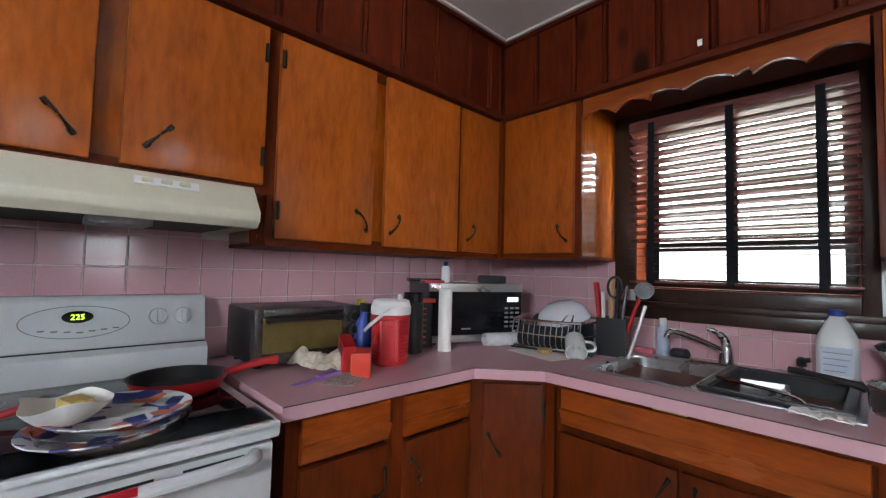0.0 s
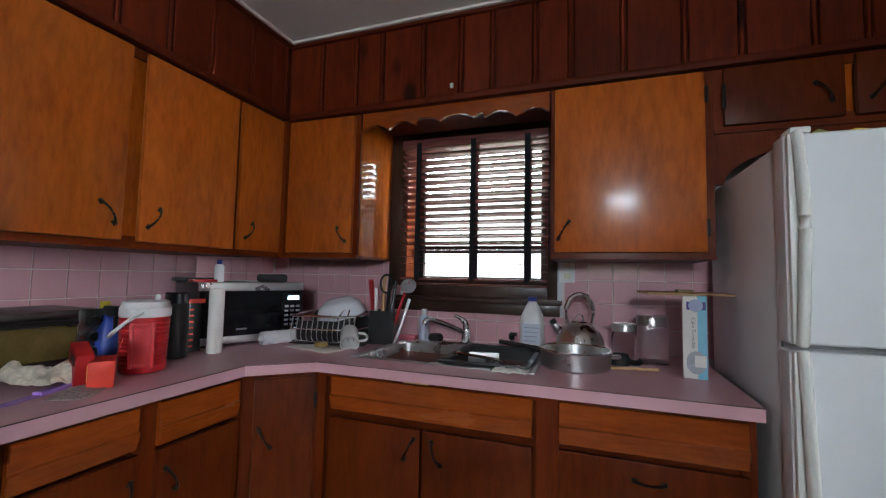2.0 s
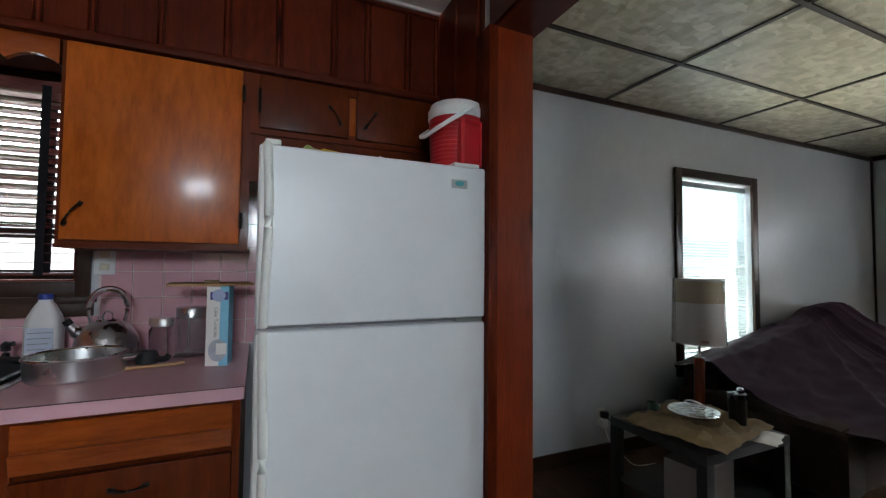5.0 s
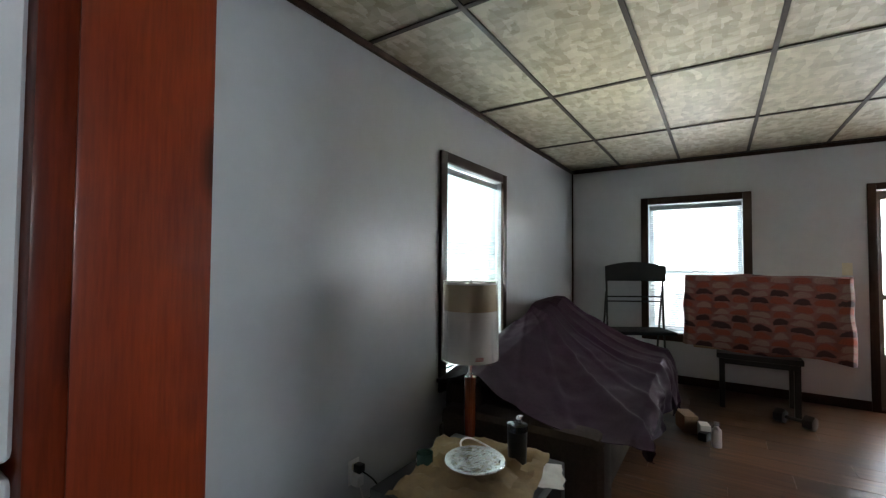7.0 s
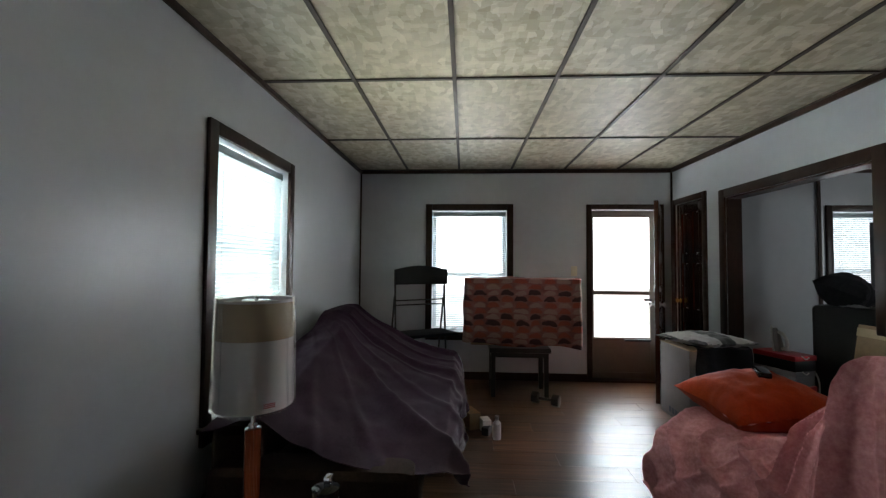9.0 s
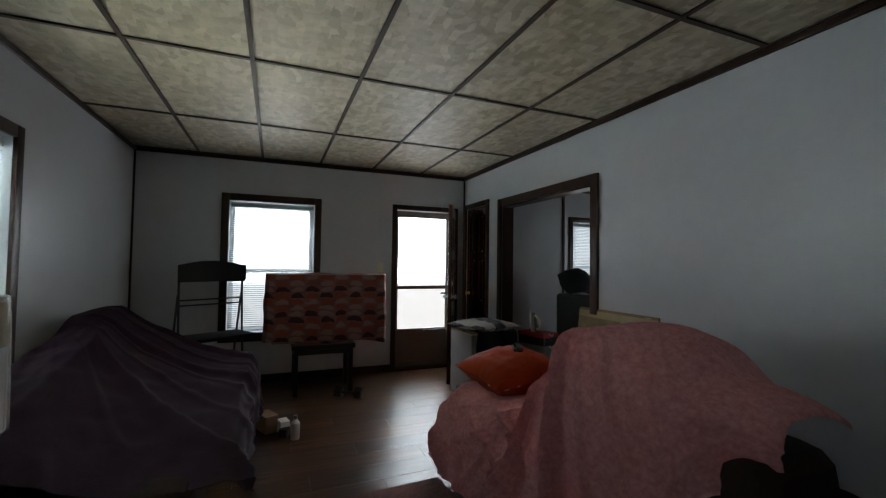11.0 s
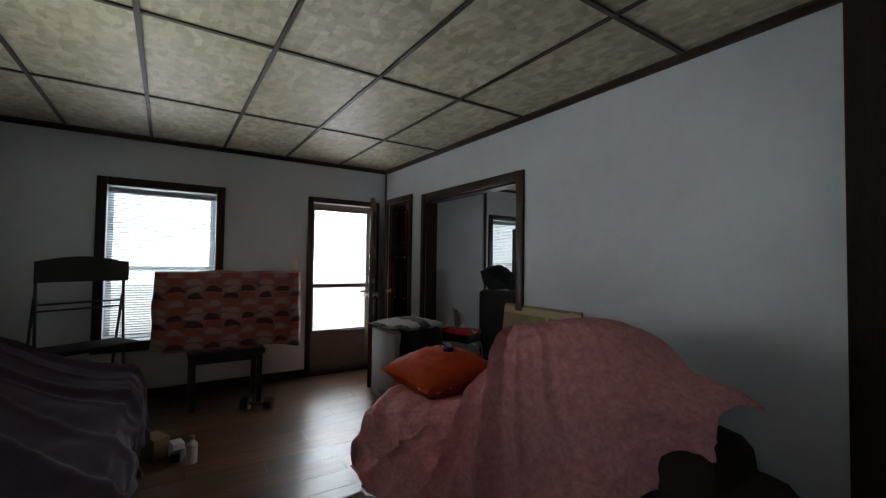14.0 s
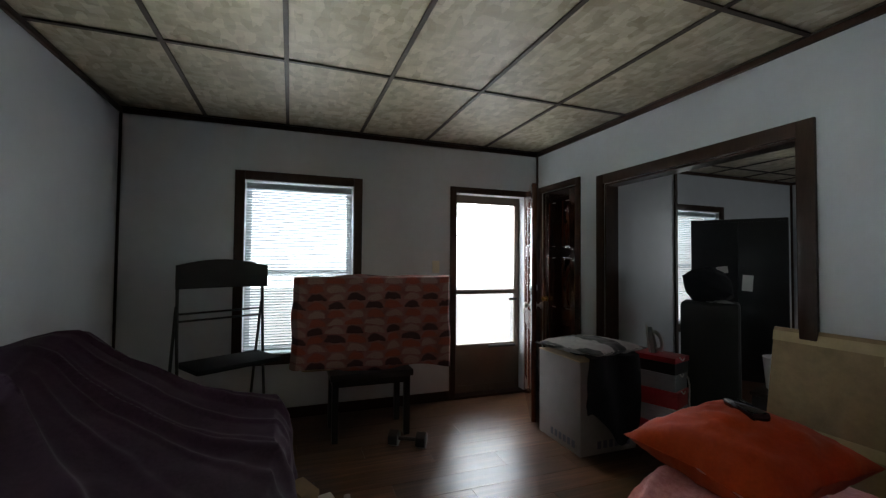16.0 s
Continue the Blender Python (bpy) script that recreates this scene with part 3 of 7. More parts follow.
def blind(name, place, turn, width, z0, z1, pitch, depth, tilt, material, label, tapes, tape_w, tape_mat, open_from=None, rail=0.03, rail_mat=None):
    """Hanging slats, head rail, bottom rail and tapes; x runs along the blind from its left end."""
    b = thing(name, place, label, "blind", turn=turn)
    me = mesh_of("slat", louvre(width, depth, 0.0022, tilt, depth * 0.05), material)
    z = z1 - 0.05
    flat = mesh_of("slat", louvre(width, depth, 0.0022, 1, depth * 0.03), material)
    while z > z0 + 0.03:
        ob = new("slat", flat if open_from and z < open_from else me)
        ob.parent, ob.location = b, (0, 0, z)
        z -= pitch
    rm = rail_mat or material
    part("head_rail", box(0, width, -depth * 0.55, depth * 0.55, z1 - 0.045, z1, 0.003), rm, b)
    part("bottom_rail", box(0, width, -depth * 0.45, depth * 0.45, z0, z0 + rail, 0.004), rm, b)
    for tx in tapes:
        part("tape", joined(box(tx - tape_w / 2, tx + tape_w / 2, -depth * 0.6 - 0.002, -depth * 0.6, z0, z1 - 0.02), box(tx - tape_w / 2, tx + tape_w / 2, depth * 0.6, depth * 0.6 + 0.002, z0, z1 - 0.02)), tape_mat, b)
    return b


def window_y(name, x0, x1, z0, z1, y, material, label, mid=None):
    """A sash window in a wall along x."""
    w = thing(name, (0, 0, 0), label, "window")
    f = 0.045
    bits = [box(x0, x0 + f, y, y + 0.06, z0, z1), box(x1 - f, x1, y, y + 0.06, z0, z1), box(x0 + f, x1 - f, y, y + 0.06, z0, z0 + f), box(x0 + f, x1 - f, y, y + 0.06, z1 - f, z1)]
    m = mid or (z0 + z1) / 2
    bits.append(box(x0 + f, x1 - f, y, y + 0.06, m - 0.02, m + 0.02))
    part("window_frame", joined(*bits), material, w)
    for a, b in ((z0 + f, m - 0.02), (m + 0.02, z1 - f)):
        p = part("pane", box(x0 + f, x1 - f, y + 0.028, y + 0.032, a, b), PANE, w)
        p.visible_shadow = False
    return tagged(w, kind="structure")


def window_x(name, y0, y1, z0, z1, x, material, label, mid=None):
    w = window_y(name, y0, y1, z0, z1, x, material, label, mid)
    w.matrix_basis = Matrix(((0, 1, 0, 0), (1, 0, 0, 0), (0, 0, 1, 0), (0, 0, 0, 1)))
    return w


WIN_FRAME = plain("white_sash", (0.7, 0.7, 0.7), 0.4)
window_y("window_1", kw[0], kw[1], kw[2], kw[3], KY + 0.1, TRIM, "dark wooden sash window over the sink", mid=1.395)
setting("trim_sink_window_lining", joined(box(0.8605, 0.866, KY - 0.02, KY + 0.1, 1.2, 1.98), box(1.614, 1.6195, KY - 0.02, KY + 0.1, 1.2, 1.98), box(0.866, 1.614, KY - 0.02, KY + 0.1, 1.2005, 1.206)), CAB_DIM, "amber wooden lining of the sink window", "trim")
window_y("window_2", 5.25, 6.12, 0.56, 1.98, LY + 0.1, WIN_FRAME, "white sash window in the living room side wall")
window_x("window_3", -1.64, -0.76, 0.55, 1.98, FX + 0.1, WIN_FRAME, "white sash window in the front wall", mid=1.22)
window_x("window_4", -6.2, -5.3, 0.6, 1.97, FX + 0.1, WIN_FRAME, "white sash window in the dining room", mid=1.3)
window_y("window_5", 1.65, 2.55, 1.25, 2.1, SY - 0.1, WIN_FRAME, "white sash window in the kitchen end wall")

# pine boards over the cabinets: the soffit stands flush with the cabinet fronts
setting("soffit_north", box(KX, PX0 - 0.004, -0.293, KY, 2.03, 2.452), PINE_X, "boxed soffit behind the pine boards")
setting("soffit_west", box(KX, 0.303, SY, -0.293, 2.03, 2.452), PINE_Y, "boxed soffit behind the pine boards")
pw = setting("panelling_north", box(0.33, PX0 - 0.004, -0.30, -0.293, 2.06, 2.452), PINE_X, "red knotty pine tongue and groove panelling", "panelling")
pl = setting("panelling_west", box(0.303, 0.31, SY, -0.33, 2.06, 2.452), PINE_Y, "red knotty pine tongue and groove panelling", "panelling")


def pine_boards(parent, a, b, along):
    rng = random.Random(5 if along == "x" else 8)
    at = a
    while at < b - 0.03:
        w = min(rng.choice((0.145, 0.185, 0.2, 0.215)), b - at)
        bead = 0.018
        for lo, hi, proud in ((at + 0.003, at + w - bead - 0.003, 0.016), (at + w - bead, at + w - 0.003, 0.019)):
            if hi - lo < 0.008:
                continue
            if along == "x":
                part("board", box(lo, hi, -0.30 - proud, -0.30, 2.07, 2.45, 0.004, 1), PINE, parent)
            else:
                part("board", box(0.31, 0.31 + proud, lo, hi, 2.07, 2.45, 0.004, 1), PINE, parent)
        at += w


pine_boards(pw, 0.335, 3.04, "x")
pine_boards(pl, -2.6, -0.335, "y")
setting("trim_soffit", joined(box(0.33, PX0 - 0.004, -0.345, -0.3, 2.03, 2.062, 0.01), box(0.31, 0.355, SY, -0.33, 2.03, 2.062, 0.01),
        box(0.33, PX0 - 0.004, -0.335, -0.3, 2.425, 2.4515, 0.008), box(0.31, 0.345, SY, -0.33, 2.425, 2.4515, 0.008)), PINE_X, "dark red wooden moulding", "trim")
setting("trim_kitchen_cove", joined(box(0.35, PX0 - 0.004, -0.352, -0.336, 2.438, 2.4515, 0.003), box(0.346, 0.362, SY, -0.352, 2.438, 2.4515, 0.003)), PLASTER, "thin white cove along the kitchen ceiling", "trim")
# kitchen side of the partition: pine panelling beside and above the fridge
pp = setting("panelling_partition", box(PX0 - 0.002, PX0 + 0.011, -0.73, KY, 0, 2.45), PINE_Y, "red knotty pine boards beside the fridge", "panelling")
for k in range(4):
    part("board", box(PX0 - 0.016, PX0 - 0.002, -0.715 + 0.19 * k, -0.53 + 0.19 * k, 0.02, 2.44, 0.004, 1), PINE, pp)


def pull(parent, place, lean, along="z", out="y"):
    """A hammered iron bow handle; lean turns it in the face of the door."""
    s = 1.0
    pts = [(0, 0, -0.055), (0, -0.012, -0.048), (0, -0.03, -0.02), (0, -0.03, 0.02), (0, -0.012, 0.048), (0, 0, 0.055)]
    bm = joined(tube(pts, [0.009, 0.006, 0.0045, 0.0045, 0.006, 0.009], 8), moved(box(-0.009, 0.009, -0.004, 0, 0.04, 0.066, 0.003), Matrix.Identity(4)), box(-0.009, 0.009, -0.004, 0, -0.066, -0.04, 0.003))
    bm = moved(bm, Matrix.Diagonal((0.8, 0.8, 0.74, 1)))
    bm = moved(bm, Matrix.Rotation(radians(lean * 1.4 if abs(lean) < 80 else lean), 4, "Y"))
    ob = part("handle", bm, IRON, parent, "black iron bow handle")
    ob.location = place
    return ob


def hinge(parent, x, z, y=-0.0):
    return part("hinge", joined(box(x - 0.007, x + 0.007, y - 0.004, y, z - 0.03, z + 0.03, 0.002), moved(lathe([(0.004, -0.03), (0.004, 0.03)], 8), Matrix.Translation((x, y - 0.004, z)))), IRON, parent, "small dark hinge")


def slab_door(cab, x0, x1, z0, z1, y, mat, handle=None, lean=18, hinge_x=None):
    d = part("door", box(x0, x1, y - 0.02, y, z0, z1, 0.005), mat, cab)
    if handle:
        pull(d, (handle[0], y - 0.02, handle[1]), lean)
    if hinge_x is not None:
        for z in (z0 + 0.09, z1 - 0.09):
            hinge(d, hinge_x, z, y - 0.02)
    return d


def upper_cabinet(place, turn, w, depth, z0, z1, doors, label, face=None):
    """Wall cabinet; x along the front from its left end, y = 0 at the back of the door, the room at negative y."""
    c = thing("wall_cabinet", place, label, "cabinet", "kitchen wall cabinets", turn)
    part("body", box(0, w, 0.016, depth, z0, z1), CAB_SIDE, c)
    fr = [box(0, 0.03, 0, 0.016, z0, z1), box(w - 0.03, w, 0, 0.016, z0, z1), box(0.03, w - 0.03, 0, 0.016, z0, z0 + 0.03), box(0.03, w - 0.03, 0, 0.016, z1 - 0.03, z1)]
    part("face_frame", joined(*fr), FRAME, c)
    part("bottom_rail", box(0, w, -0.012, depth, z0 - 0.014, z0), FRAME, c)
    for x0, x1, h, lean, hx in doors:
        slab_door(c, x0, x1, z0 + 0.012, z1 - 0.006, -0.001, face or CAB, h and (h, z0 + 0.1), lean, hx)
    return c


# west wall (over the stove and counter): the front faces +x, so x of the cabinet runs to -y ... +y
def west(y):
    return (0.31, y, 0)


U0, U1 = 1.345, 2.03
upper_cabinet(west(-1.5), 90, 0.905, 0.36, U0 - 0.012, U1, [(0.022, 0.395, 0.345, -24, 0.03), (0.45, 0.86, 0.5, 22, None)], "amber wooden wall cabinet with two doors")
nook = upper_cabinet(west(-0.595), 90, 0.255, 0.36, U0 - 0.008, U1, [(-0.02, 0.245, 0.04, 22, None)], "narrow amber wooden corner wall cabinet")
part("corner_stile", box(0.25, 0.288, -0.03, 0.03, U0 - 0.022, U1), FRAME, nook)
upper_cabinet(west(-2.3), 90, 0.8, 0.36, 1.497, U1, [(-0.05, 0.36, 0.3, -28, None), (0.42, 0.782, 0.5, 30, 0.775)], "short amber wooden cabinet over the range hood")
# north wall
upper_cabinet((0.34, -0.311, 0), 0, 0.42, 0.36, U0 - 0.008, U1, [(0.012, 0.395, 0.34, -24, None)], "amber wooden wall cabinet beside the window")
upper_cabinet((1.668, -0.311, 0), 0, 0.582, 0.36, U0 - 0.006, U1, [(0.016, 0.552, 0.05, 22, 0.556)], "amber wooden wall cabinet beside the window")
c = upper_cabinet((2.25, -0.311, 0), 0, 0.79, 0.36, 1.80, U1, [(0.03, 0.38, 0.32, -24, 0.03), (0.41, 0.76, 0.47, 24, None)], "low dark amber wooden cabinet over the fridge", CAB_DIM)


def arch_board():
    out = [(0.0, 1.79), (0.0, 1.6)] + [(0.39 - 0.36 * math.cos(a), 1.6 + 0.14 * math.sin(a)) for a in (math.pi * i / 16 for i in range(17))] + [(0.79, 1.6), (0.79, 1.79)]
    return moved(prism([(x, z) for x, z in out], 0, 0.018), pose(0, 0.02, 0, 90))


part("arched_apron", arch_board(), FRAME, c, "scalloped wooden apron")


def valance():
    """Scalloped board between the window cabinets."""
    w, n = 0.89, 96
    out = [(0, 2.03), (w, 2.03)]
    for i in range(n + 1):
        u = 1 - i / n
        s = abs(u - 0.5) * 2
        if s < 0.36:
            z = 1.955 + 0.025 * abs(math.cos(u * math.pi / 0.18)) ** 0.7
        else:
            z = 1.945 + 0.035 * abs(math.sin((s - 0.36) * 9.5)) ** 0.8 - 0.012 * s
        out.append((w * u, z))
    return moved(prism(out, 0, 0.02), pose(0, 0.02, 0, 90))


v_ob = solo("valance", valance(), CAB_X, (0.77, -0.312, 0), "scalloped amber wooden valance over the sink window", "valance")
trim_run("trim_sink_window", joined(box(0.762, 0.86, KY - 0.022, KY, 1.19, 2.03, 0.004), box(1.62, 1.668, KY - 0.022, KY, 1.08, 2.03, 0.004), box(0.86, 1.62, KY - 0.022, KY, 1.98, 2.03),
         box(0.86, 1.62, KY - 0.022, KY, 1.14, 1.2, 0.004), box(0.8, 1.69, KY - 0.05, KY, 1.115, 1.14, 0.006), box(0.8, 1.68, KY - 0.024, KY, 1.06, 1.115, 0.004)), "dark brown window casing and sill")
blind("wooden_blind", (0.855, -0.005, 0), 0, 0.775, 1.225, 1.975, 0.036, 0.05, -17, BLIND_WOOD, "brown wooden slat blind with dark cloth tapes, lowered with open slats", (0.1, 0.4, 0.675), 0.028, DARK_CLOTH, open_from=1.39, rail=0.012)


def range_hood():
    h = thing("range_hood", (KX, -2.36, 1.36), "cream enamelled range hood over the stove", "hood")
    w = 0.79
    prof = [(0, 0.0), (0.5, 0.0), (0.52, 0.02), (0.52, 0.045), (0.455, 0.124), (0, 0.124)]
    bm = bmesh.new()
    a = [bm.verts.new((x, 0, z)) for x, z in prof]
    b = [bm.verts.new((x, w, z)) for x, z in prof]
    bm.faces.new(a)
    bm.faces.new(list(reversed(b)))
    for i in range(1, len(prof)):
        j = (i + 1) % len(prof)
        bm.faces.new((a[i], a[j], b[j], b[i]))
    bmesh.ops.recalc_face_normals(bm, faces=bm.faces)
    part("shell", bevelled(bm, 0.006), CREAM, h)
    part("filter", box(0.03, 0.48, 0.03, w - 0.03, 0.008, 0.02), BLACK_MATT, h)
    part("lamp_cover", box(0.3, 0.45, 0.42, 0.55, -0.012, 0.01, 0.004), GREY, h)
    plate = part("control_plate", moved(box(-0.002, 0.002, 0.5, 0.64, -0.012, 0.012, 0.001), pose(0.484, 0, 0.096, 0, -32, 0)), WHITE, h)
    for k in range(3):
        part("switch", moved(box(0, 0.007, 0.515 + 0.04 * k, 0.54 + 0.04 * k, -0.006, 0.006, 0.002), pose(0.484, 0, 0.096, 0, -32, 0)), CREAM, h)


range_hood()

# base cabinets
BZ = 0.872


def base_front(c, x0, x1, drawers, doors, ends=(0.035, 0.035), w=None):
    w = w or x1
    fr = [box(0, ends[0], 0, 0.018, 0.1, BZ), box(w - ends[1], w, 0, 0.018, 0.1, BZ), box(ends[0], w - ends[1], 0, 0.018, BZ - 0.02, BZ), box(ends[0], w - ends[1], 0, 0.018, 0.1, 0.13)]
    part("face_frame", joined(*fr), FRAME, c)


def drawer(c, x0, x1, z0, z1, mat):
    """Drawer front whose lower half slopes back as a finger grip."""
    m = z0 + 0.45 * (z1 - z0)
    out = [(0, z1), (-0.02, z1), (-0.02, m), (-0.03, m), (-0.014, z0), (0, z0)]
    bm = bmesh.new()
    a, b = [bm.verts.new((x0, y, z)) for y, z in out], [bm.verts.new((x1, y, z)) for y, z in out]
    bm.faces.new(a)
    bm.faces.new(list(reversed(b)))
    for i in range(len(out)):
        j = (i + 1) % len(out)
        bm.faces.new((a[i], a[j], b[j], b[i]))
    bmesh.ops.recalc_face_normals(bm, faces=bm.faces)
    return part("drawer_front", bevelled(bm, 0.003, 1), mat, c)


def base_cabinet(place, turn, w, depth, label, drawers, doors):
    c = thing("base_cabinet", place, label, "cabinet", "kitchen base cabinets", turn)
    part("body", box(0, w, 0.018, depth, 0.1, BZ), CAB_DIM, c)
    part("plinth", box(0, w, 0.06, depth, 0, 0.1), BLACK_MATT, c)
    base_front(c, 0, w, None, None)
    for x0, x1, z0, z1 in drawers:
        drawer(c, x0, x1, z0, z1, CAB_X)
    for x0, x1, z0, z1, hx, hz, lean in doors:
        d = slab_door(c, x0, x1, z0, z1, -0.001, CAB_DIM, (hx, hz) if hx else None, lean)
    return c


# west run: front at x = 0.63; x of the cabinet runs to +y
base_cabinet((0.625, -1.54, 0), 90, 0.345, 0.66, "amber wooden base cabinet with drawer and door beside the stove", [(0.035, 0.315, 0.745, 0.862)], [(0.035, 0.315, 0.13, 0.735, 0.28, 0.63, 18)])
base_cabinet((0.625, -1.195, 0), 90, 0.345, 0.66, "amber wooden base cabinet with drawer and door", [(0.03, 0.32, 0.735, 0.86)], [(0.03, 0.32, 0.13, 0.725, 0.07, 0.63, -18)])
corner = thing("base_cabinet", (0.635, -0.84, 0), "amber wooden corner base cabinet with one door", "cabinet", "kitchen base cabinets", 45)
CW = 0.265
part("body", box(0, CW, 0.018, 0.3, 0.1, BZ), CAB_DIM, corner)
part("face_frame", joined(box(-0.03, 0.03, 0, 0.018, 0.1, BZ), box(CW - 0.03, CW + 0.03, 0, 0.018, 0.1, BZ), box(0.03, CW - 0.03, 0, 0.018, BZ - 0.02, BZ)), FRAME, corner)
slab_door(corner, 0.03, CW - 0.025, 0.13, 0.855, -0.001, CAB_DIM, (0.07, 0.64), -22, CW - 0.02)
part("plinth", box(0, CW, 0.05, 0.3, 0, 0.1), BLACK_MATT, corner)
# north run: front at y = -0.68
sink_cab = base_cabinet((0.822, -0.665, 0), 0, 0.87, 0.70, "amber wooden sink cabinet with a long false drawer and two doors", [(0.07, 0.825, 0.735, 0.86)], [(0.07, 0.44, 0.13, 0.71, 0.4, 0.64, 18), (0.45, 0.825, 0.13, 0.71, 0.5, 0.64, -18)])
part("towel_slot", joined(box(0.38, 0.47, -0.036, -0.02, 0.868, 0.882, 0.002)), BRASS, sink_cab, "small tarnished metal tag")
dr = base_cabinet((1.692, -0.665, 0), 0, 0.56, 0.70, "amber wooden drawer cabinet beside the fridge", [(0.035, 0.54, 0.73, 0.86)], [])
for a, b in ((0.57, 0.715), (0.40, 0.555), (0.14, 0.385)):
    f = part("drawer_front", box(0.035, 0.54, -0.02, 0, a, b, 0.004), CAB_DIM, dr)
    h = pull(f, (0.29, -0.02, (a + b) / 2 + 0.02), 90)

# worktop with a rounded-off corner; the sink cut-out is left open
CT = 0.912
SX0, SX1, SYa, SYb = 0.93, 1.62, -0.56, -0.13


def worktop():
    t = thing("worktop", (0, 0, 0), "pink laminate worktop with dark seam along the edge", "worktop")
    z0, z1 = CT - 0.038, CT
    west_part = [(KX, -1.565), (0.66, -1.565), (0.66, -0.872), (0.845, -0.705), (SX0, -0.705), (SX0, KY), (KX, KY)]
    for bm in (prism(west_part, z0, z1), box(SX0, SX1, -0.705, SYa, z0, z1), box(SX0, SX1, SYb, KY, z0, z1), box(SX1, 2.262, -0.705, KY, z0, z1)):
        part("section", bm, LAMINATE, t)
    line = [(0.662, -1.566), (0.662, -0.871), (0.846, -0.7065), (2.2625, -0.7065)]
    strips = []
    for (xa, ya), (xb, yb) in zip(line, line[1:]):
        d = math.hypot(xb - xa, yb - ya)
        strips.append(moved(box(0, d, -0.001, 0.001, z1 - 0.002, z1 + 0.0008), pose(xa, ya, 0, 0, 0, math.degrees(math.atan2(yb - ya, xb - xa)))))
    part("seam", joined(*strips), LAM_EDGE, t, "thin dark seam")
    return t


worktop()
part_tile_n = setting("backsplash_north", joined(box(KX + 0.01, PX0 - 0.02, KY - 0.004, KY - 0.0005, CT + 0.001, 1.06), box(KX + 0.01, 0.8, KY - 0.004, KY - 0.0005, 1.06, 1.35), box(1.69, PX0 - 0.02, KY - 0.004, KY - 0.0005, 1.06, 1.62)), GROUT, "grey-pink grout behind the tiles", "backsplash")
part_tile_w = setting("backsplash_west", box(KX + 0.0005, KX + 0.004, -2.6, KY - 0.004, CT + 0.001, 1.56), GROUT, "grey-pink grout behind the tiles", "backsplash")


# ---- kitchen things ----
def text_part(name, words, size, m, material, parent, extrude=0.0006):
    cu = bpy.data.curves.new(name, "FONT")
    cu.body, cu.size, cu.extrude, cu.align_x, cu.align_y = words, size, extrude, "CENTER", "CENTER"
    tmp = bpy.data.objects.new(name, cu)
    scene.collection.objects.link(tmp)
    me = bpy.data.meshes.new_from_object(tmp.evaluated_get(bpy.context.evaluated_depsgraph_get()))
    bpy.data.objects.remove(tmp)
    me.materials.clear()
    me.materials.append(material)
    ob = new(name, me)
    ob.parent, ob.matrix_basis = parent, m
    return ob


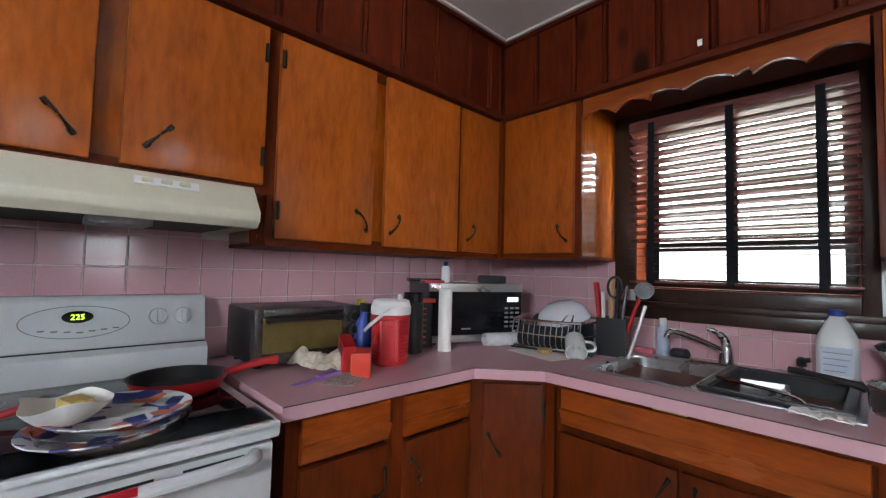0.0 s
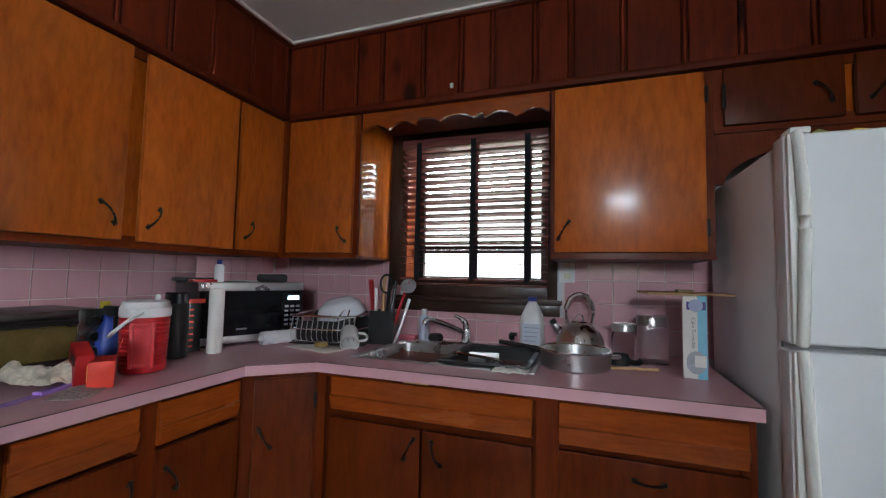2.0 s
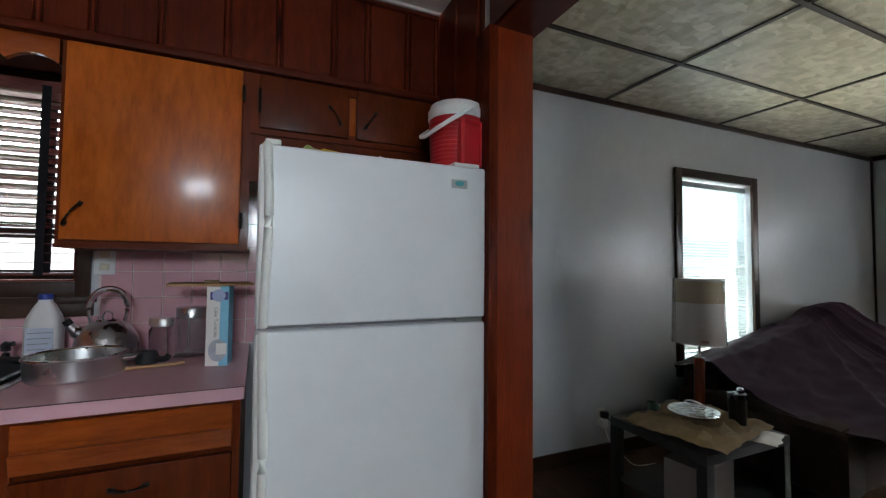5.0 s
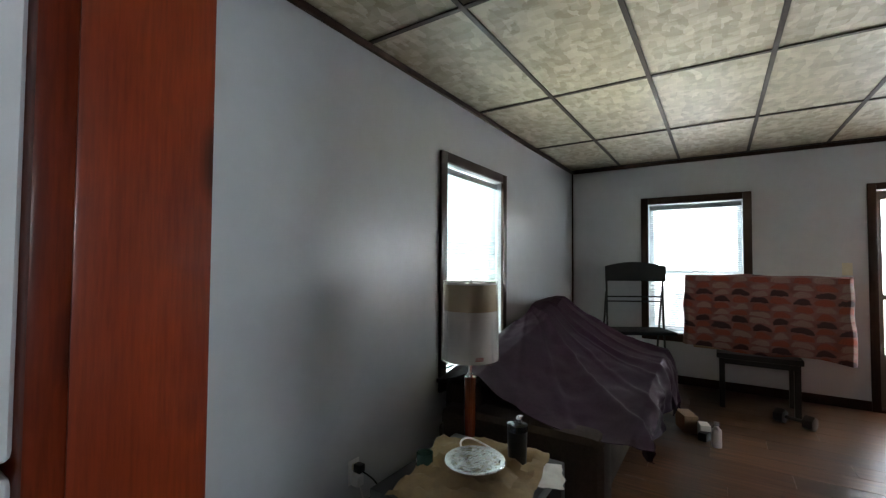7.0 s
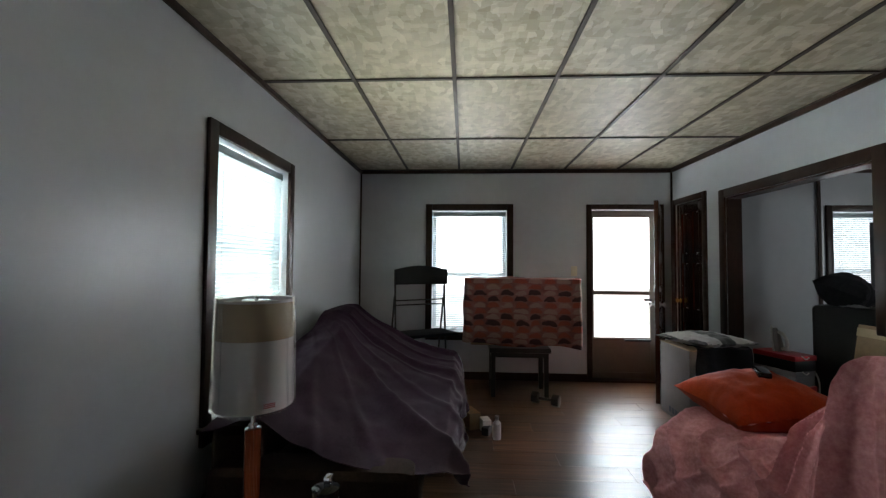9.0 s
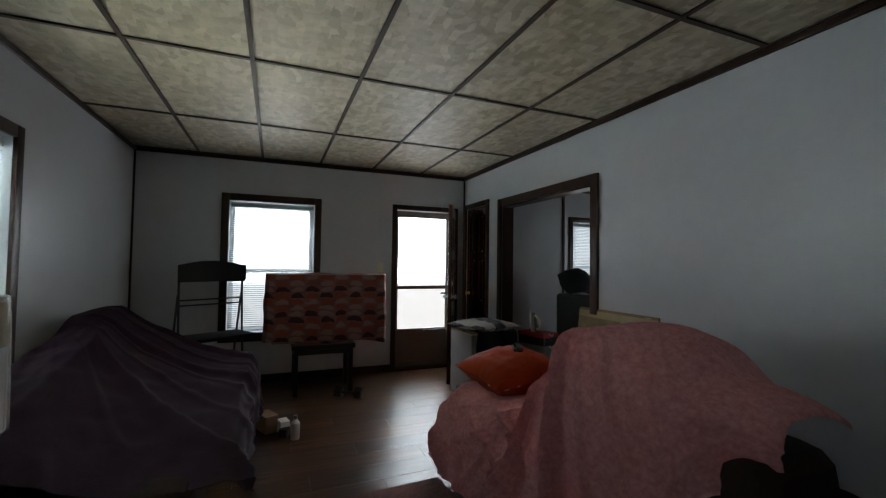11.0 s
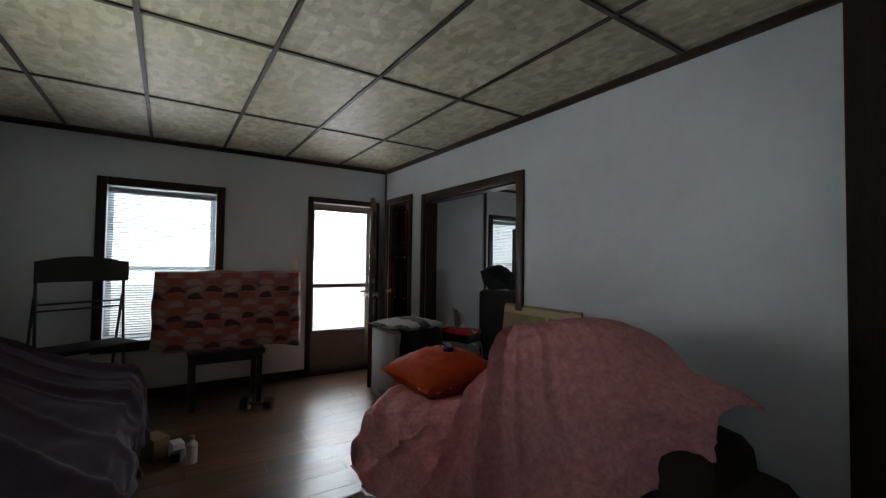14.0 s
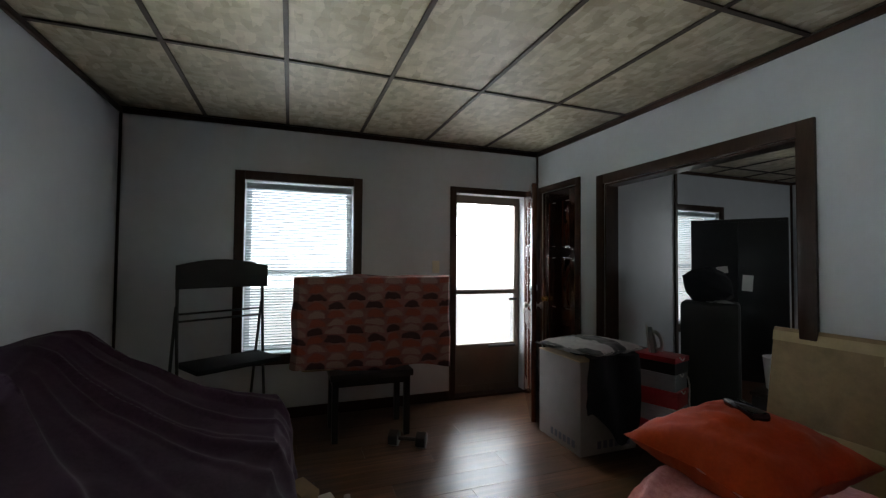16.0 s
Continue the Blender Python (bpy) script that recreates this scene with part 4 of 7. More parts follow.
def stove():
    s = thing("stove", (KX + 0.01, -2.345, 0), "white electric range with a black glass top", "stove")
    w, d = 0.76, 0.7
    part("body", box(0.02, 0.62, 0, w, 0.02, 0.86, 0.008), ENAMEL, s)
    part("cooktop_rim", joined(box(0.04, d + 0.045, 0, w, 0.875, 0.9, 0.01), box(0.60, d + 0.045, 0, w, 0.86, 0.9, 0.012)), ENAMEL, s)
    part("cooktop_glass", box(0.1, d - 0.085, 0.035, w - 0.035, 0.898, 0.906, 0.003), BLACK_GLOSS, s)
    prof = [(0.0, 0.9), (0.13, 0.9), (0.125, 0.98), (0.085, 1.0), (0.06, 1.135), (0.045, 1.15), (0.0, 1.15)]
    bm = bmesh.new()
    a, b = [bm.verts.new((x, 0, z)) for x, z in prof], [bm.verts.new((x, w, z)) for x, z in prof]
    bm.faces.new(a)
    bm.faces.new(list(reversed(b)))
    for i in range(len(prof)):
        j = (i + 1) % len(prof)
        bm.faces.new((a[i], a[j], b[j], b[i]))
    bmesh.ops.recalc_face_normals(bm, faces=bm.faces)
    back = part("control_panel", bevelled(bm, 0.008), ENAMEL, s)
    face = pose(0.0735, 0, 1.067, 0, -10.5, 0)
    part("seam", box(0.084, 0.1, 0.005, w - 0.005, 0.993, 0.997), BLACK, back)
    part("display", moved(lathe([(0.0, 0.004), (0.036, 0.003), (0.036, 0)], 24), Matrix.Translation((0.0745, 0.42, 1.09)) @ Matrix.Rotation(radians(79), 4, "Y") @ Matrix.Diagonal((0.5, 1, 1, 1))), BLACK_GLOSS, back)
    n = Nodes("clock_digits")
    n.put(Base_Color=(0.3, 0.6, 0.02, 1), Emission_Color=(0.5, 0.9, 0.05, 1), Emission_Strength=3.0)
    text_part("digits", "225", 0.022, Matrix.Translation((0.0795, 0.42, 1.0895)) @ Matrix(((0, 0, 1, 0), (1, 0, 0, 0), (0, 1, 0, 0), (0, 0, 0, 1))) @ Matrix.Rotation(radians(-10), 4, "X"), n.mat, back)
    ring = tube([(0.074 - 0.00925 * math.sin(a), 0.42 + 0.125 * math.cos(a), 1.075 + 0.046 * math.sin(a)) for a in (2 * math.pi * i / 24 for i in range(25))], 0.0012, 6)
    part("panel_outline", ring, GREY, back)
    for k in range(7):
        part("button", box(0.078, 0.083, 0.335 + 0.028 * k, 0.35 + 0.028 * k, 1.043 - 0.006 * abs(k - 3) * -0.5, 1.047 - 0.006 * abs(k - 3) * -0.5), GREY, back)
    for y in (0.05, 0.13, 0.62, 0.69):
        knob = part("knob", moved(lathe([(0.0, 0.012), (0.024, 0.011), (0.027, 0)], 24), Matrix.Translation((0.074, y, 1.082)) @ Matrix.Rotation(radians(79), 4, "Y")), ENAMEL, back, "white round knob")
        part("grip", moved(box(-0.02, 0.02, -0.006, 0.006, 0.008, 0.028, 0.003), Matrix.Translation((0.074, y, 1.082)) @ Matrix.Rotation(radians(79), 4, "Y")), ENAMEL, knob)
    door = part("oven_door", box(0.62, 0.715, 0.004, w - 0.004, 0.2, 0.845, 0.01), ENAMEL, s)
    part("door_handle", tube([(0.715, 0.05, 0.825), (0.75, 0.06, 0.832), (0.765, 0.12, 0.832), (0.77, w / 2, 0.832), (0.765, w - 0.12, 0.832), (0.75, w - 0.06, 0.832), (0.715, w - 0.05, 0.825)], 0.014, 10), ENAMEL, door)
    for k in range(4):
        part("vent_slot", box(0.712, 0.717, 0.06 + 0.17 * k, 0.18 + 0.17 * k, 0.822, 0.83), BLACK, door)
    part("storage_drawer", box(0.62, 0.71, 0.004, w - 0.004, 0.03, 0.19, 0.008), ENAMEL, s)
    for k in range(2):
        part("burner_ring", tube([(0.25 + 0.28 * k + 0.09 * math.cos(a), 0.2 + 0.09 * math.sin(a), 0.9062) for a in (2 * math.pi * i / 20 for i in range(21))], 0.0008, 4), GREY, s)


stove()


def red_towel():
    def fn(u, v):
        return (0.742 + 0.01 * math.sin(8 * v) * u, -2.06 + 0.2 * v, 0.85 - 0.4 * u)
    return surface(fn, 14, 16, 0.006)


solo("dish_towel", red_towel(), cloth("red_towelling", (0.4, 0.01, 0.02), (0.5, 0.02, 0.03)), (0, 0, 0), "red dish towel hanging over the oven handle", "towel")


def frying_pan():
    p = thing("frying_pan", (0.3, -1.78, 0.906), "red frying pan with a black non-stick inside", "pan", turn=20)
    part("bowl", lathe([(0, 0), (0.1, 0), (0.12, 0.008), (0.142, 0.048), (0.145, 0.05)], 40), RED, p)
    part("lining", lathe([(0.145, 0.05), (0.138, 0.048), (0.115, 0.012), (0, 0.006)], 40), BLACK, p)
    part("handle", tube([(0.13, 0, 0.038), (0.18, 0.0, 0.05), (0.26, 0, 0.065), (0.31, 0, 0.064)], [0.012, 0.011, 0.013, 0.015], 10), RED, p)
    return p


pan = frying_pan()
pan.matrix_basis = pose(0.335, -1.72, 0.906, 0, 0, 84) @ Matrix.Diagonal((0.84, 0.84, 0.9, 1))


def paper_plates():
    col = Nodes("plate_print")
    v = col.coords((1, 1, 1), shift=False)
    vor = col.node("TexVoronoi", Scale=26.0)
    col.link(v, vor.inputs["Vector"])
    sep = col.node("SeparateColor")
    col.link(vor.outputs["Color"], sep.inputs[0])
    col.colour(col.ramp(sep.outputs[0], [(0.2, (0.05, 0.07, 0.3)), (0.23, (0.75, 0.75, 0.76)), (0.82, (0.75, 0.75, 0.76)), (0.86, (0.55, 0.14, 0.07))]))
    col.put(Roughness=0.6)
    p = solo("paper_plate", lathe([(0, 0.004), (0.085, 0.004), (0.118, 0.022), (0.13, 0.024), (0.13, 0.021), (0.119, 0.018), (0.085, 0.0), (0, 0.0)], 40), col.mat, (0.59, -1.9, 0.907), "stack of printed paper plates on the stove", "plate")
    solo("paper_plate", lathe([(0, 0.004), (0.085, 0.004), (0.118, 0.022), (0.13, 0.024), (0.13, 0.021), (0.119, 0.018), (0.085, 0.0), (0, 0.0)], 40), col.mat, (0.555, -1.87, 0.924), "printed paper plate with blue rim", "plate", turn=40)
    solo("plate_lid", lathe([(0.12, 0.0), (0.126, 0.02), (0.13, 0.026), (0.128, 0.027), (0.122, 0.02), (0.117, 0.0)], 36), CLEAR, (0.6, -1.88, 0.915), "clear plastic lid between the plates", "lid")

    def wrap(u, v):
        a = 2 * math.pi * v
        r = 0.025 + 0.045 * u + 0.007 * math.sin(5 * a) * u
        return (r * math.cos(a), r * math.sin(a), 0.045 * u ** 1.5 + 0.008 * math.sin(3 * a + 1) * u)
    solo("paper_wrapper", surface(wrap, 8, 36, 0.001), PAPER, (0.56, -1.96, 0.936), "crumpled white paper wrapper with food", "wrapper")
    solo("bread_piece", bevelled(box(-0.03, 0.03, -0.022, 0.022, 0, 0.035), 0.01), plain("bread", (0.6, 0.42, 0.14), 0.8, vary=0.25, bump=0.5), (0.565, -1.945, 0.95), "piece of yellow bread in the wrapper", "bread", turn=20)
    t = thing("spatula", (0.42, -1.95, 0.945), "grey slotted spatula with a red handle", "spatula", turn=-20)
    bits = [box(-0.045, -0.03, -0.06, 0.06, 0, 0.004), box(0.03, 0.045, -0.06, 0.06, 0, 0.004), box(-0.045, 0.045, 0.05, 0.06, 0, 0.004), box(-0.045, 0.045, -0.06, -0.04, 0, 0.004), box(-0.018, -0.008, -0.06, 0.06, 0, 0.004), box(0.008, 0.018, -0.06, 0.06, 0, 0.004)]
    part("blade", joined(*bits), GREY, t)
    part("handle", tube([(0, -0.05, 0), (0.02, -0.12, -0.02), (0.05, -0.24, -0.03)], 0.009, 8), RED, t)


paper_plates()


def fridge():
    f = thing("fridge", (2.285, -0.795, 0), "white top-freezer refrigerator with yellowed handles", "refrigerator")
    w = 0.745
    part("cabinet", box(0.004, w - 0.004, 0.075, 0.72, 0.03, 1.612, 0.01), FRIDGE, f)
    part("kick_grille", box(0.02, w - 0.02, 0.04, 0.1, 0.02, 0.1), BLACK_MATT, f)
    lo = part("fridge_door", box(0, w, 0, 0.07, 0.11, 1.082, 0.012, 3), FRIDGE, f)
    up = part("freezer_door", box(0, w, 0, 0.07, 1.096, 1.625, 0.012, 3), FRIDGE, f)
    part("gasket", box(0.01, w - 0.01, 0.06, 0.076, 0.12, 1.61), GREY, f)

    def bar(z0, z1, parent, flip):
        bow = [(0.022, -0.012, z0), (0.022, -0.02, z0 + 0.03), (0.026, -0.026, z0 + 0.3 * (z1 - z0)), (0.03, -0.028, z0 + 0.6 * (z1 - z0)), (0.024, -0.02, z1 - 0.03), (0.022, -0.012, z1)]
        if flip:
            bow = [(x, y, z0 + z1 - z) for x, y, z in reversed(bow)]
        part("handle", joined(tube(bow, 0.013, 12), box(0.004, 0.03, -0.014, 0.002, z0, z1, 0.005)), CREAM_HANDLE, parent, "yellowed plastic handle strip")
    bar(1.098, 1.62, up, False)
    bar(0.45, 1.08, lo, True)
    part("hinge_cap", box(w - 0.12, w - 0.02, 0.01, 0.1, 1.625, 1.64, 0.005), CREAM_HANDLE, f)
    part("hinge", box(w - 0.11, w - 0.01, 0.005, 0.05, 1.082, 1.096), STEEL, f)
    part("hinge_cap", box(0.015, 0.06, 0.0, 0.06, 1.625, 1.642, 0.006), CREAM_HANDLE, f)
    badge = part("badge", box(w - 0.135, w - 0.075, -0.003, 0, 1.545, 1.575, 0.001), ALU, up, "small oval maker's plate")
    part("oval", moved(lathe([(0, 0.002), (0.018, 0.0015), (0.018, 0)], 24), pose(w - 0.105, -0.003, 1.562, 90) @ Matrix.Diagonal((1, 0.5, 1, 1))), plain("teal", (0.1, 0.4, 0.45), 0.4), badge)


fridge()


def water_jug(name, place, turn, s=1.0, label="red insulated drink cooler with white lid"):
    j = thing(name, place, label, "cooler", turn=turn)
    prof = [(0, 0), (0.078, 0), (0.083, 0.006)]
    for k in range(12):
        z = 0.012 + 0.0135 * k
        prof += [(0.083 + 0.0006 * k, z), (0.0855 + 0.0006 * k, z + 0.004), (0.0855 + 0.0006 * k, z + 0.009), (0.083 + 0.0006 * k, z + 0.0125)]
    prof += [(0.091, 0.18), (0.091, 0.19), (0, 0.19)]
    part("body", moved(lathe(prof, 40), Matrix.Scale(s, 4)), RED, j)
    frame_bits = [box(-0.045, -0.03, -0.097, -0.07, 0.02, 0.168, 0.004), box(0.03, 0.045, -0.097, -0.07, 0.02, 0.168, 0.004), box(-0.03, 0.03, -0.097, -0.07, 0.155, 0.168, 0.004), box(-0.03, 0.03, -0.097, -0.07, 0.02, 0.033, 0.004), box(-0.03, 0.03, -0.09, -0.07, 0.033, 0.155)]
    part("recess_panel", moved(joined(*frame_bits), Matrix.Scale(s, 4)), RED, j)
    part("lid", moved(lathe([(0.092, 0.185), (0.095, 0.19), (0.095, 0.215), (0.09, 0.22), (0.087, 0.235), (0.075, 0.24), (0, 0.24)], 40), Matrix.Scale(s, 4)), WHITE, j)
    part("spout_cap", moved(lathe([(0.012, 0.24), (0.011, 0.255), (0.006, 0.26), (0, 0.26)], 14, (0.04, 0, 0)), Matrix.Scale(s, 4)), WHITE, j)
    part("handle", moved(tube([(0.0, 0.096, 0.205), (-0.03, 0.1, 0.19), (-0.1, 0.06, 0.14), (-0.12, 0, 0.12), (-0.1, -0.06, 0.14), (-0.03, -0.1, 0.19), (0.0, -0.096, 0.205)], 0.007, 8), Matrix.Scale(s, 4)), WHITE, j)
    return j


small_jug = water_jug("drink_cooler", (0.42, -1.07, CT + 0.001), 50, 0.93)
small_jug.matrix_basis = small_jug.matrix_basis @ Matrix.Diagonal((0.83, 0.83, 1.04, 1))
big = water_jug("drink_cooler", (2.975, -0.66, 1.614), 8, 1.14, "red drink cooler with white lid standing on the fridge")
part("paper_label", moved(box(-0.032, 0.032, -0.108, -0.106, 0.12, 0.19), pose(0, 0, 0, 0, 0, 38)), PAPER_BAG, big, "dark printed label")

solo("paper_bag", surface(lambda u, v: (0.19 * (u - 0.5), 0.1 * (v - 0.5), 0.03 * math.sin(math.pi * u) * math.sin(math.pi * v) + 0.005 * math.sin(17 * u + 5 * v)), 16, 10, 0.002), PAPER, (2.72, -0.66, 1.615), "flattened white plastic bag on the fridge", "bag")
solo("small_carton", box(-0.03, 0.03, -0.012, 0.012, 0, 0.04, 0.002), YELLOW, (2.5, -0.68, 1.615), "small yellow and green carton on the fridge", "carton", turn=20)
solo("blue_packet", bevelled(box(-0.04, 0.03, -0.02, 0.02, 0, 0.025), 0.008), BLUE, (2.43, -0.66, 1.615), "small blue packet on the fridge", "packet")


def sink():
    s = thing("sink", (0, 0, CT), "stainless steel double bowl sink", "sink")
    r = 0.02
    x0, x1, y0, y1 = SX0 - r, SX1 + r, SYa - r, SYb + r + 0.055
    mid = 1.27

    def bowl(a, b):
        out = []
        rings = [(0, 0.003), (0.006, -0.002), (0.012, -0.15), (0.03, -0.165)]
        bm = bmesh.new()
        prev = None
        for inset, z in rings:
            cur = [bm.verts.new((x, y, z)) for x, y in rounded(a + inset, b - inset, SYa + inset, SYb - inset, 0.045)]
            if prev:
                for i in range(len(cur)):
                    j = (i + 1) % len(cur)
                    bm.faces.new((prev[i], prev[j], cur[j], cur[i]))
            prev = cur
        bm.faces.new(prev)
        bmesh.ops.recalc_face_normals(bm, faces=bm.faces)
        bmesh.ops.reverse_faces(bm, faces=bm.faces)
        return bm
    part("rim", joined(box(x0, SX0 + 0.004, y0, y1, 0.001, 0.006, 0.002), box(SX1 - 0.004, x1, y0, y1, 0.001, 0.006, 0.002), box(SX0, SX1, y0, SYa + 0.004, 0.001, 0.006, 0.002), box(SX0, SX1, SYb - 0.004, y1, 0.001, 0.006, 0.002), box(mid - 0.02, mid + 0.02, SYa, SYb, -0.004, 0.004, 0.002)), STEEL, s)
    part("bowl", bowl(SX0, mid - 0.015), STEEL, s)
    part("bowl", bowl(mid + 0.015, SX1), STEEL, s)
    part("drain", lathe([(0, -0.162), (0.04, -0.162), (0.045, -0.159)], 24, ((SX0 + mid) / 2, -0.34, 0)), CHROME, s)
    f = thing("faucet", (1.25, -0.085, CT + 0.006), "chrome single lever kitchen faucet", "faucet")
    part("base_plate", box(-0.125, 0.125, -0.025, 0.025, 0, 0.012, 0.008), CHROME, f)
    part("body", lathe([(0.026, 0.01), (0.024, 0.05), (0.02, 0.075), (0, 0.08)], 24), CHROME, f)
    part("spout", tube([(0, 0, 0.05), (-0.06, -0.045, 0.085), (-0.13, -0.09, 0.115), (-0.165, -0.115, 0.118), (-0.175, -0.122, 0.095)], 0.0115, 12), CHROME, f)
    part("lever", tube([(0, 0, 0.075), (-0.01, 0.0, 0.105), (-0.04, -0.01, 0.13), (-0.06, -0.015, 0.135)], [0.018, 0.015, 0.009, 0.007], 10), CHROME, f)
    sp = thing("sink_sprayer", (1.47, -0.085, CT + 0.006), "dark hand sprayer beside the faucet", "sprayer")
    part("collar", lathe([(0.024, 0), (0.022, 0.012), (0.014, 0.02), (0, 0.02)], 20), CHROME, sp)
    part("head", tube([(0, 0, 0.015), (0, 0, 0.045), (0.0, -0.005, 0.06), (0.025, -0.01, 0.065)], [0.011, 0.014, 0.013, 0.009], 10), BLACK, sp)


def rounded(x0, x1, y0, y1, r, n=5):
    out = []
    for cx, cy, a0 in ((x1 - r, y1 - r, 0), (x0 + r, y1 - r, 90), (x0 + r, y0 + r, 180), (x1 - r, y0 + r, 270)):
        out += [(cx + r * math.cos(radians(a0 + 90 * i / n)), cy + r * math.sin(radians(a0 + 90 * i / n))) for i in range(n + 1)]
    return out


sink()

# ---- living room ----
CORD = plain("blind_cord", (0.6, 0.62, 0.62), 0.6)
blind("venetian_blind", (5.26, LY + 0.045, 0), 0, 0.85, 0.58, 1.965, 0.0235, 0.026, -44, SLAT_WHITE, "white aluminium venetian blind, lowered, slats half open", (0.12, 0.73), 0.003, CORD, rail=0.012)
blind("venetian_blind", (FX + 0.045, -0.77, 0), -90, 0.86, 0.57, 1.965, 0.0225, 0.025, -34, SLAT_WHITE, "white aluminium venetian blind, lowered, slats open", (0.12, 0.74), 0.003, CORD, rail=0.012)
blind("venetian_blind", (FX + 0.045, -5.31, 0), -90, 0.88, 0.62, 1.955, 0.0225, 0.025, -30, SLAT_WHITE, "white aluminium venetian blind in the dining room", (0.12, 0.76), 0.003, CORD, rail=0.012)


def storm_door():
    d = thing("storm_door", (FX + 0.1, -3.375, 0.01), "bronze storm door with two glass panes, closed", "door")
    w, x0, x1 = 0.75, 0.0, 0.03
    part("frame", joined(box(x0, x1, -0.004, 0.05, 0, 1.979), box(x0, x1, w - 0.05, w + 0.004, 0, 1.979), box(x0, x1, 0.05, w - 0.05, 1.9, 1.979), box(x0, x1, 0.05, w - 0.05, 0.985, 1.03), box(x0, x1, 0.05, w - 0.05, 0.44, 0.485), box(x0, x1, 0.05, w - 0.05, 0, 0.08)), STORM, d)
    part("kick_panel", box(x0 + 0.008, x1 - 0.008, 0.05, w - 0.05, 0.08, 0.44), STORM, d)
    for a, b in ((0.485, 0.985), (1.03, 1.9)):
        p = part("pane", box(0.013, 0.017, 0.05, w - 0.05, a, b), PANE, d)
        p.visible_shadow = False
    part("handle", joined(box(-0.05, 0.0, 0.09, 0.1, 0.93, 0.94), box(-0.05, -0.04, 0.05, 0.14, 0.92, 0.945, 0.003)), BLACK, d)
    part("closer", tube([(-0.03, 0.06, 0.46), (-0.03, 0.36, 0.46)], 0.014, 10), BLACK, d, "black door closer tube")
    return tagged(d, kind="structure")


storm_door()


def panel_door(name, w, h, label, mat=None):
    """A stile and rail door; x along its width from the hinge, y through it."""
    d = thing(name, (0, 0, 0), label, "door")
    mat = mat or DOOR_WOOD
    st, t = 0.11, 0.04
    rails = [(0.0, 0.2), (0.72, 0.88), (1.36, 1.47), (h - 0.12, h)]
    bits = [box(0, st, 0, t, 0, h, 0.003), box(w - st, w, 0, t, 0, h, 0.003), box(w / 2 - 0.05, w / 2 + 0.05, 0, t, 0.2, h - 0.12)]
    bits += [box(st, w - st, 0.001, t - 0.001, a, b) for a, b in rails]
    part("frame", joined(*bits), mat, d)
    for (a0, a1), (b0, b1) in zip(rails, rails[1:]):
        for x0, x1 in ((st, w / 2 - 0.05), (w / 2 + 0.05, w - st)):
            part("panel", bevelled(box(x0 + 0.004, x1 - 0.004, 0.009, t - 0.009, a1 + 0.004, b0 - 0.004), 0.007, 1), mat, d)
    return d


fd = panel_door("front_door", 0.82, 1.97, "dark glossy panelled front door standing open")
fd.matrix_basis = pose(FX - 0.03, -3.37, 0.012, 0, 0, 153)
for y in (-0.035, 0.075):
    k = part("door_knob", moved(lathe([(0.028, 0), (0.028, 0.006), (0.01, 0.01), (0.01, 0.028), (0.026, 0.036), (0.027, 0.05), (0.015, 0.06), (0, 0.06)], 24), pose(0.76, 0.04 if y > 0 else 0, 0.95, -90 if y > 0 else 90)), STEEL, fd, "worn metal door knob")
    part("deadbolt", moved(lathe([(0.027, 0), (0.026, 0.012), (0, 0.014)], 24), pose(0.76, 0.04 if y > 0 else 0, 1.1, -90 if y > 0 else 90)), STEEL, fd)
cd = panel_door("closet_door", 0.545, 2.02, "dark glossy panelled closet door, closed")
cd.matrix_basis = pose(7.5525, SY - 0.045, 0.008)
part("door_knob", moved(lathe([(0.025, 0), (0.01, 0.008), (0.01, 0.02), (0.024, 0.03), (0.02, 0.045), (0, 0.048)], 20), pose(0.48, 0.04, 0.95, -90)), BRASS, cd)


def outlet(name, m, label, slots=True):
    o = thing(name, (0, 0, 0), label, "outlet" if slots else "switch")
    o.matrix_basis = m
    pl_ = part("plate", box(-0.036, 0.036, -0.006, 0, -0.058, 0.058, 0.003), CREAM if not slots else WHITE, o)
    for z in ((-0.026, 0.026) if slots else (0.0,)):
        part("socket" if slots else "toggle", box(-0.016, 0.016, -0.008, -0.005, z - 0.014, z + 0.014, 0.004) if slots else box(-0.005, 0.005, -0.018, -0.005, -0.012, 0.012, 0.002), CREAM, pl_)
    return o


outlet("wall_outlet", pose(4.43, LY, 0.27), "white wall outlet with plugs and cables")
outlet("light_switch", pose(FX, -2.42, 1.27, 0, 0, -90), "brass-coloured light switch plate by the door", False)
outlet("wall_outlet", pose(1.712, KY - 0.008, 1.285), "cream wall outlet on the pink tiles")
plug = solo("power_plug", joined(box(-0.02, 0.02, -0.05, -0.006, -0.02, 0.02, 0.006), tube([(0.0, -0.045, -0.01), (0.05, -0.1, -0.08), (0.06, -0.1, -0.2), (0.03, -0.06, -0.25), (0.2, -0.12, -0.25)], 0.004, 8)), BLACK, (4.44, LY - 0.003, 0.29), "black power plug and cable in the outlet", "plug")
solo("power_adapter", joined(box(-0.022, 0.022, -0.05, -0.006, -0.025, 0.025, 0.005), tube([(0.0, -0.04, -0.02), (-0.01, -0.1, -0.1), (0.05, -0.14, -0.17), (0.1, -0.2, -0.22), (0.25, -0.22, -0.225)], 0.003, 8)), WHITE, (4.43, LY - 0.003, 0.235), "white adapter and cable in the outlet", "plug")


def noise_at(x, y, z=0.0, s=1.0):
    return noise.noise(Vector((x * s, y * s, z * s)))


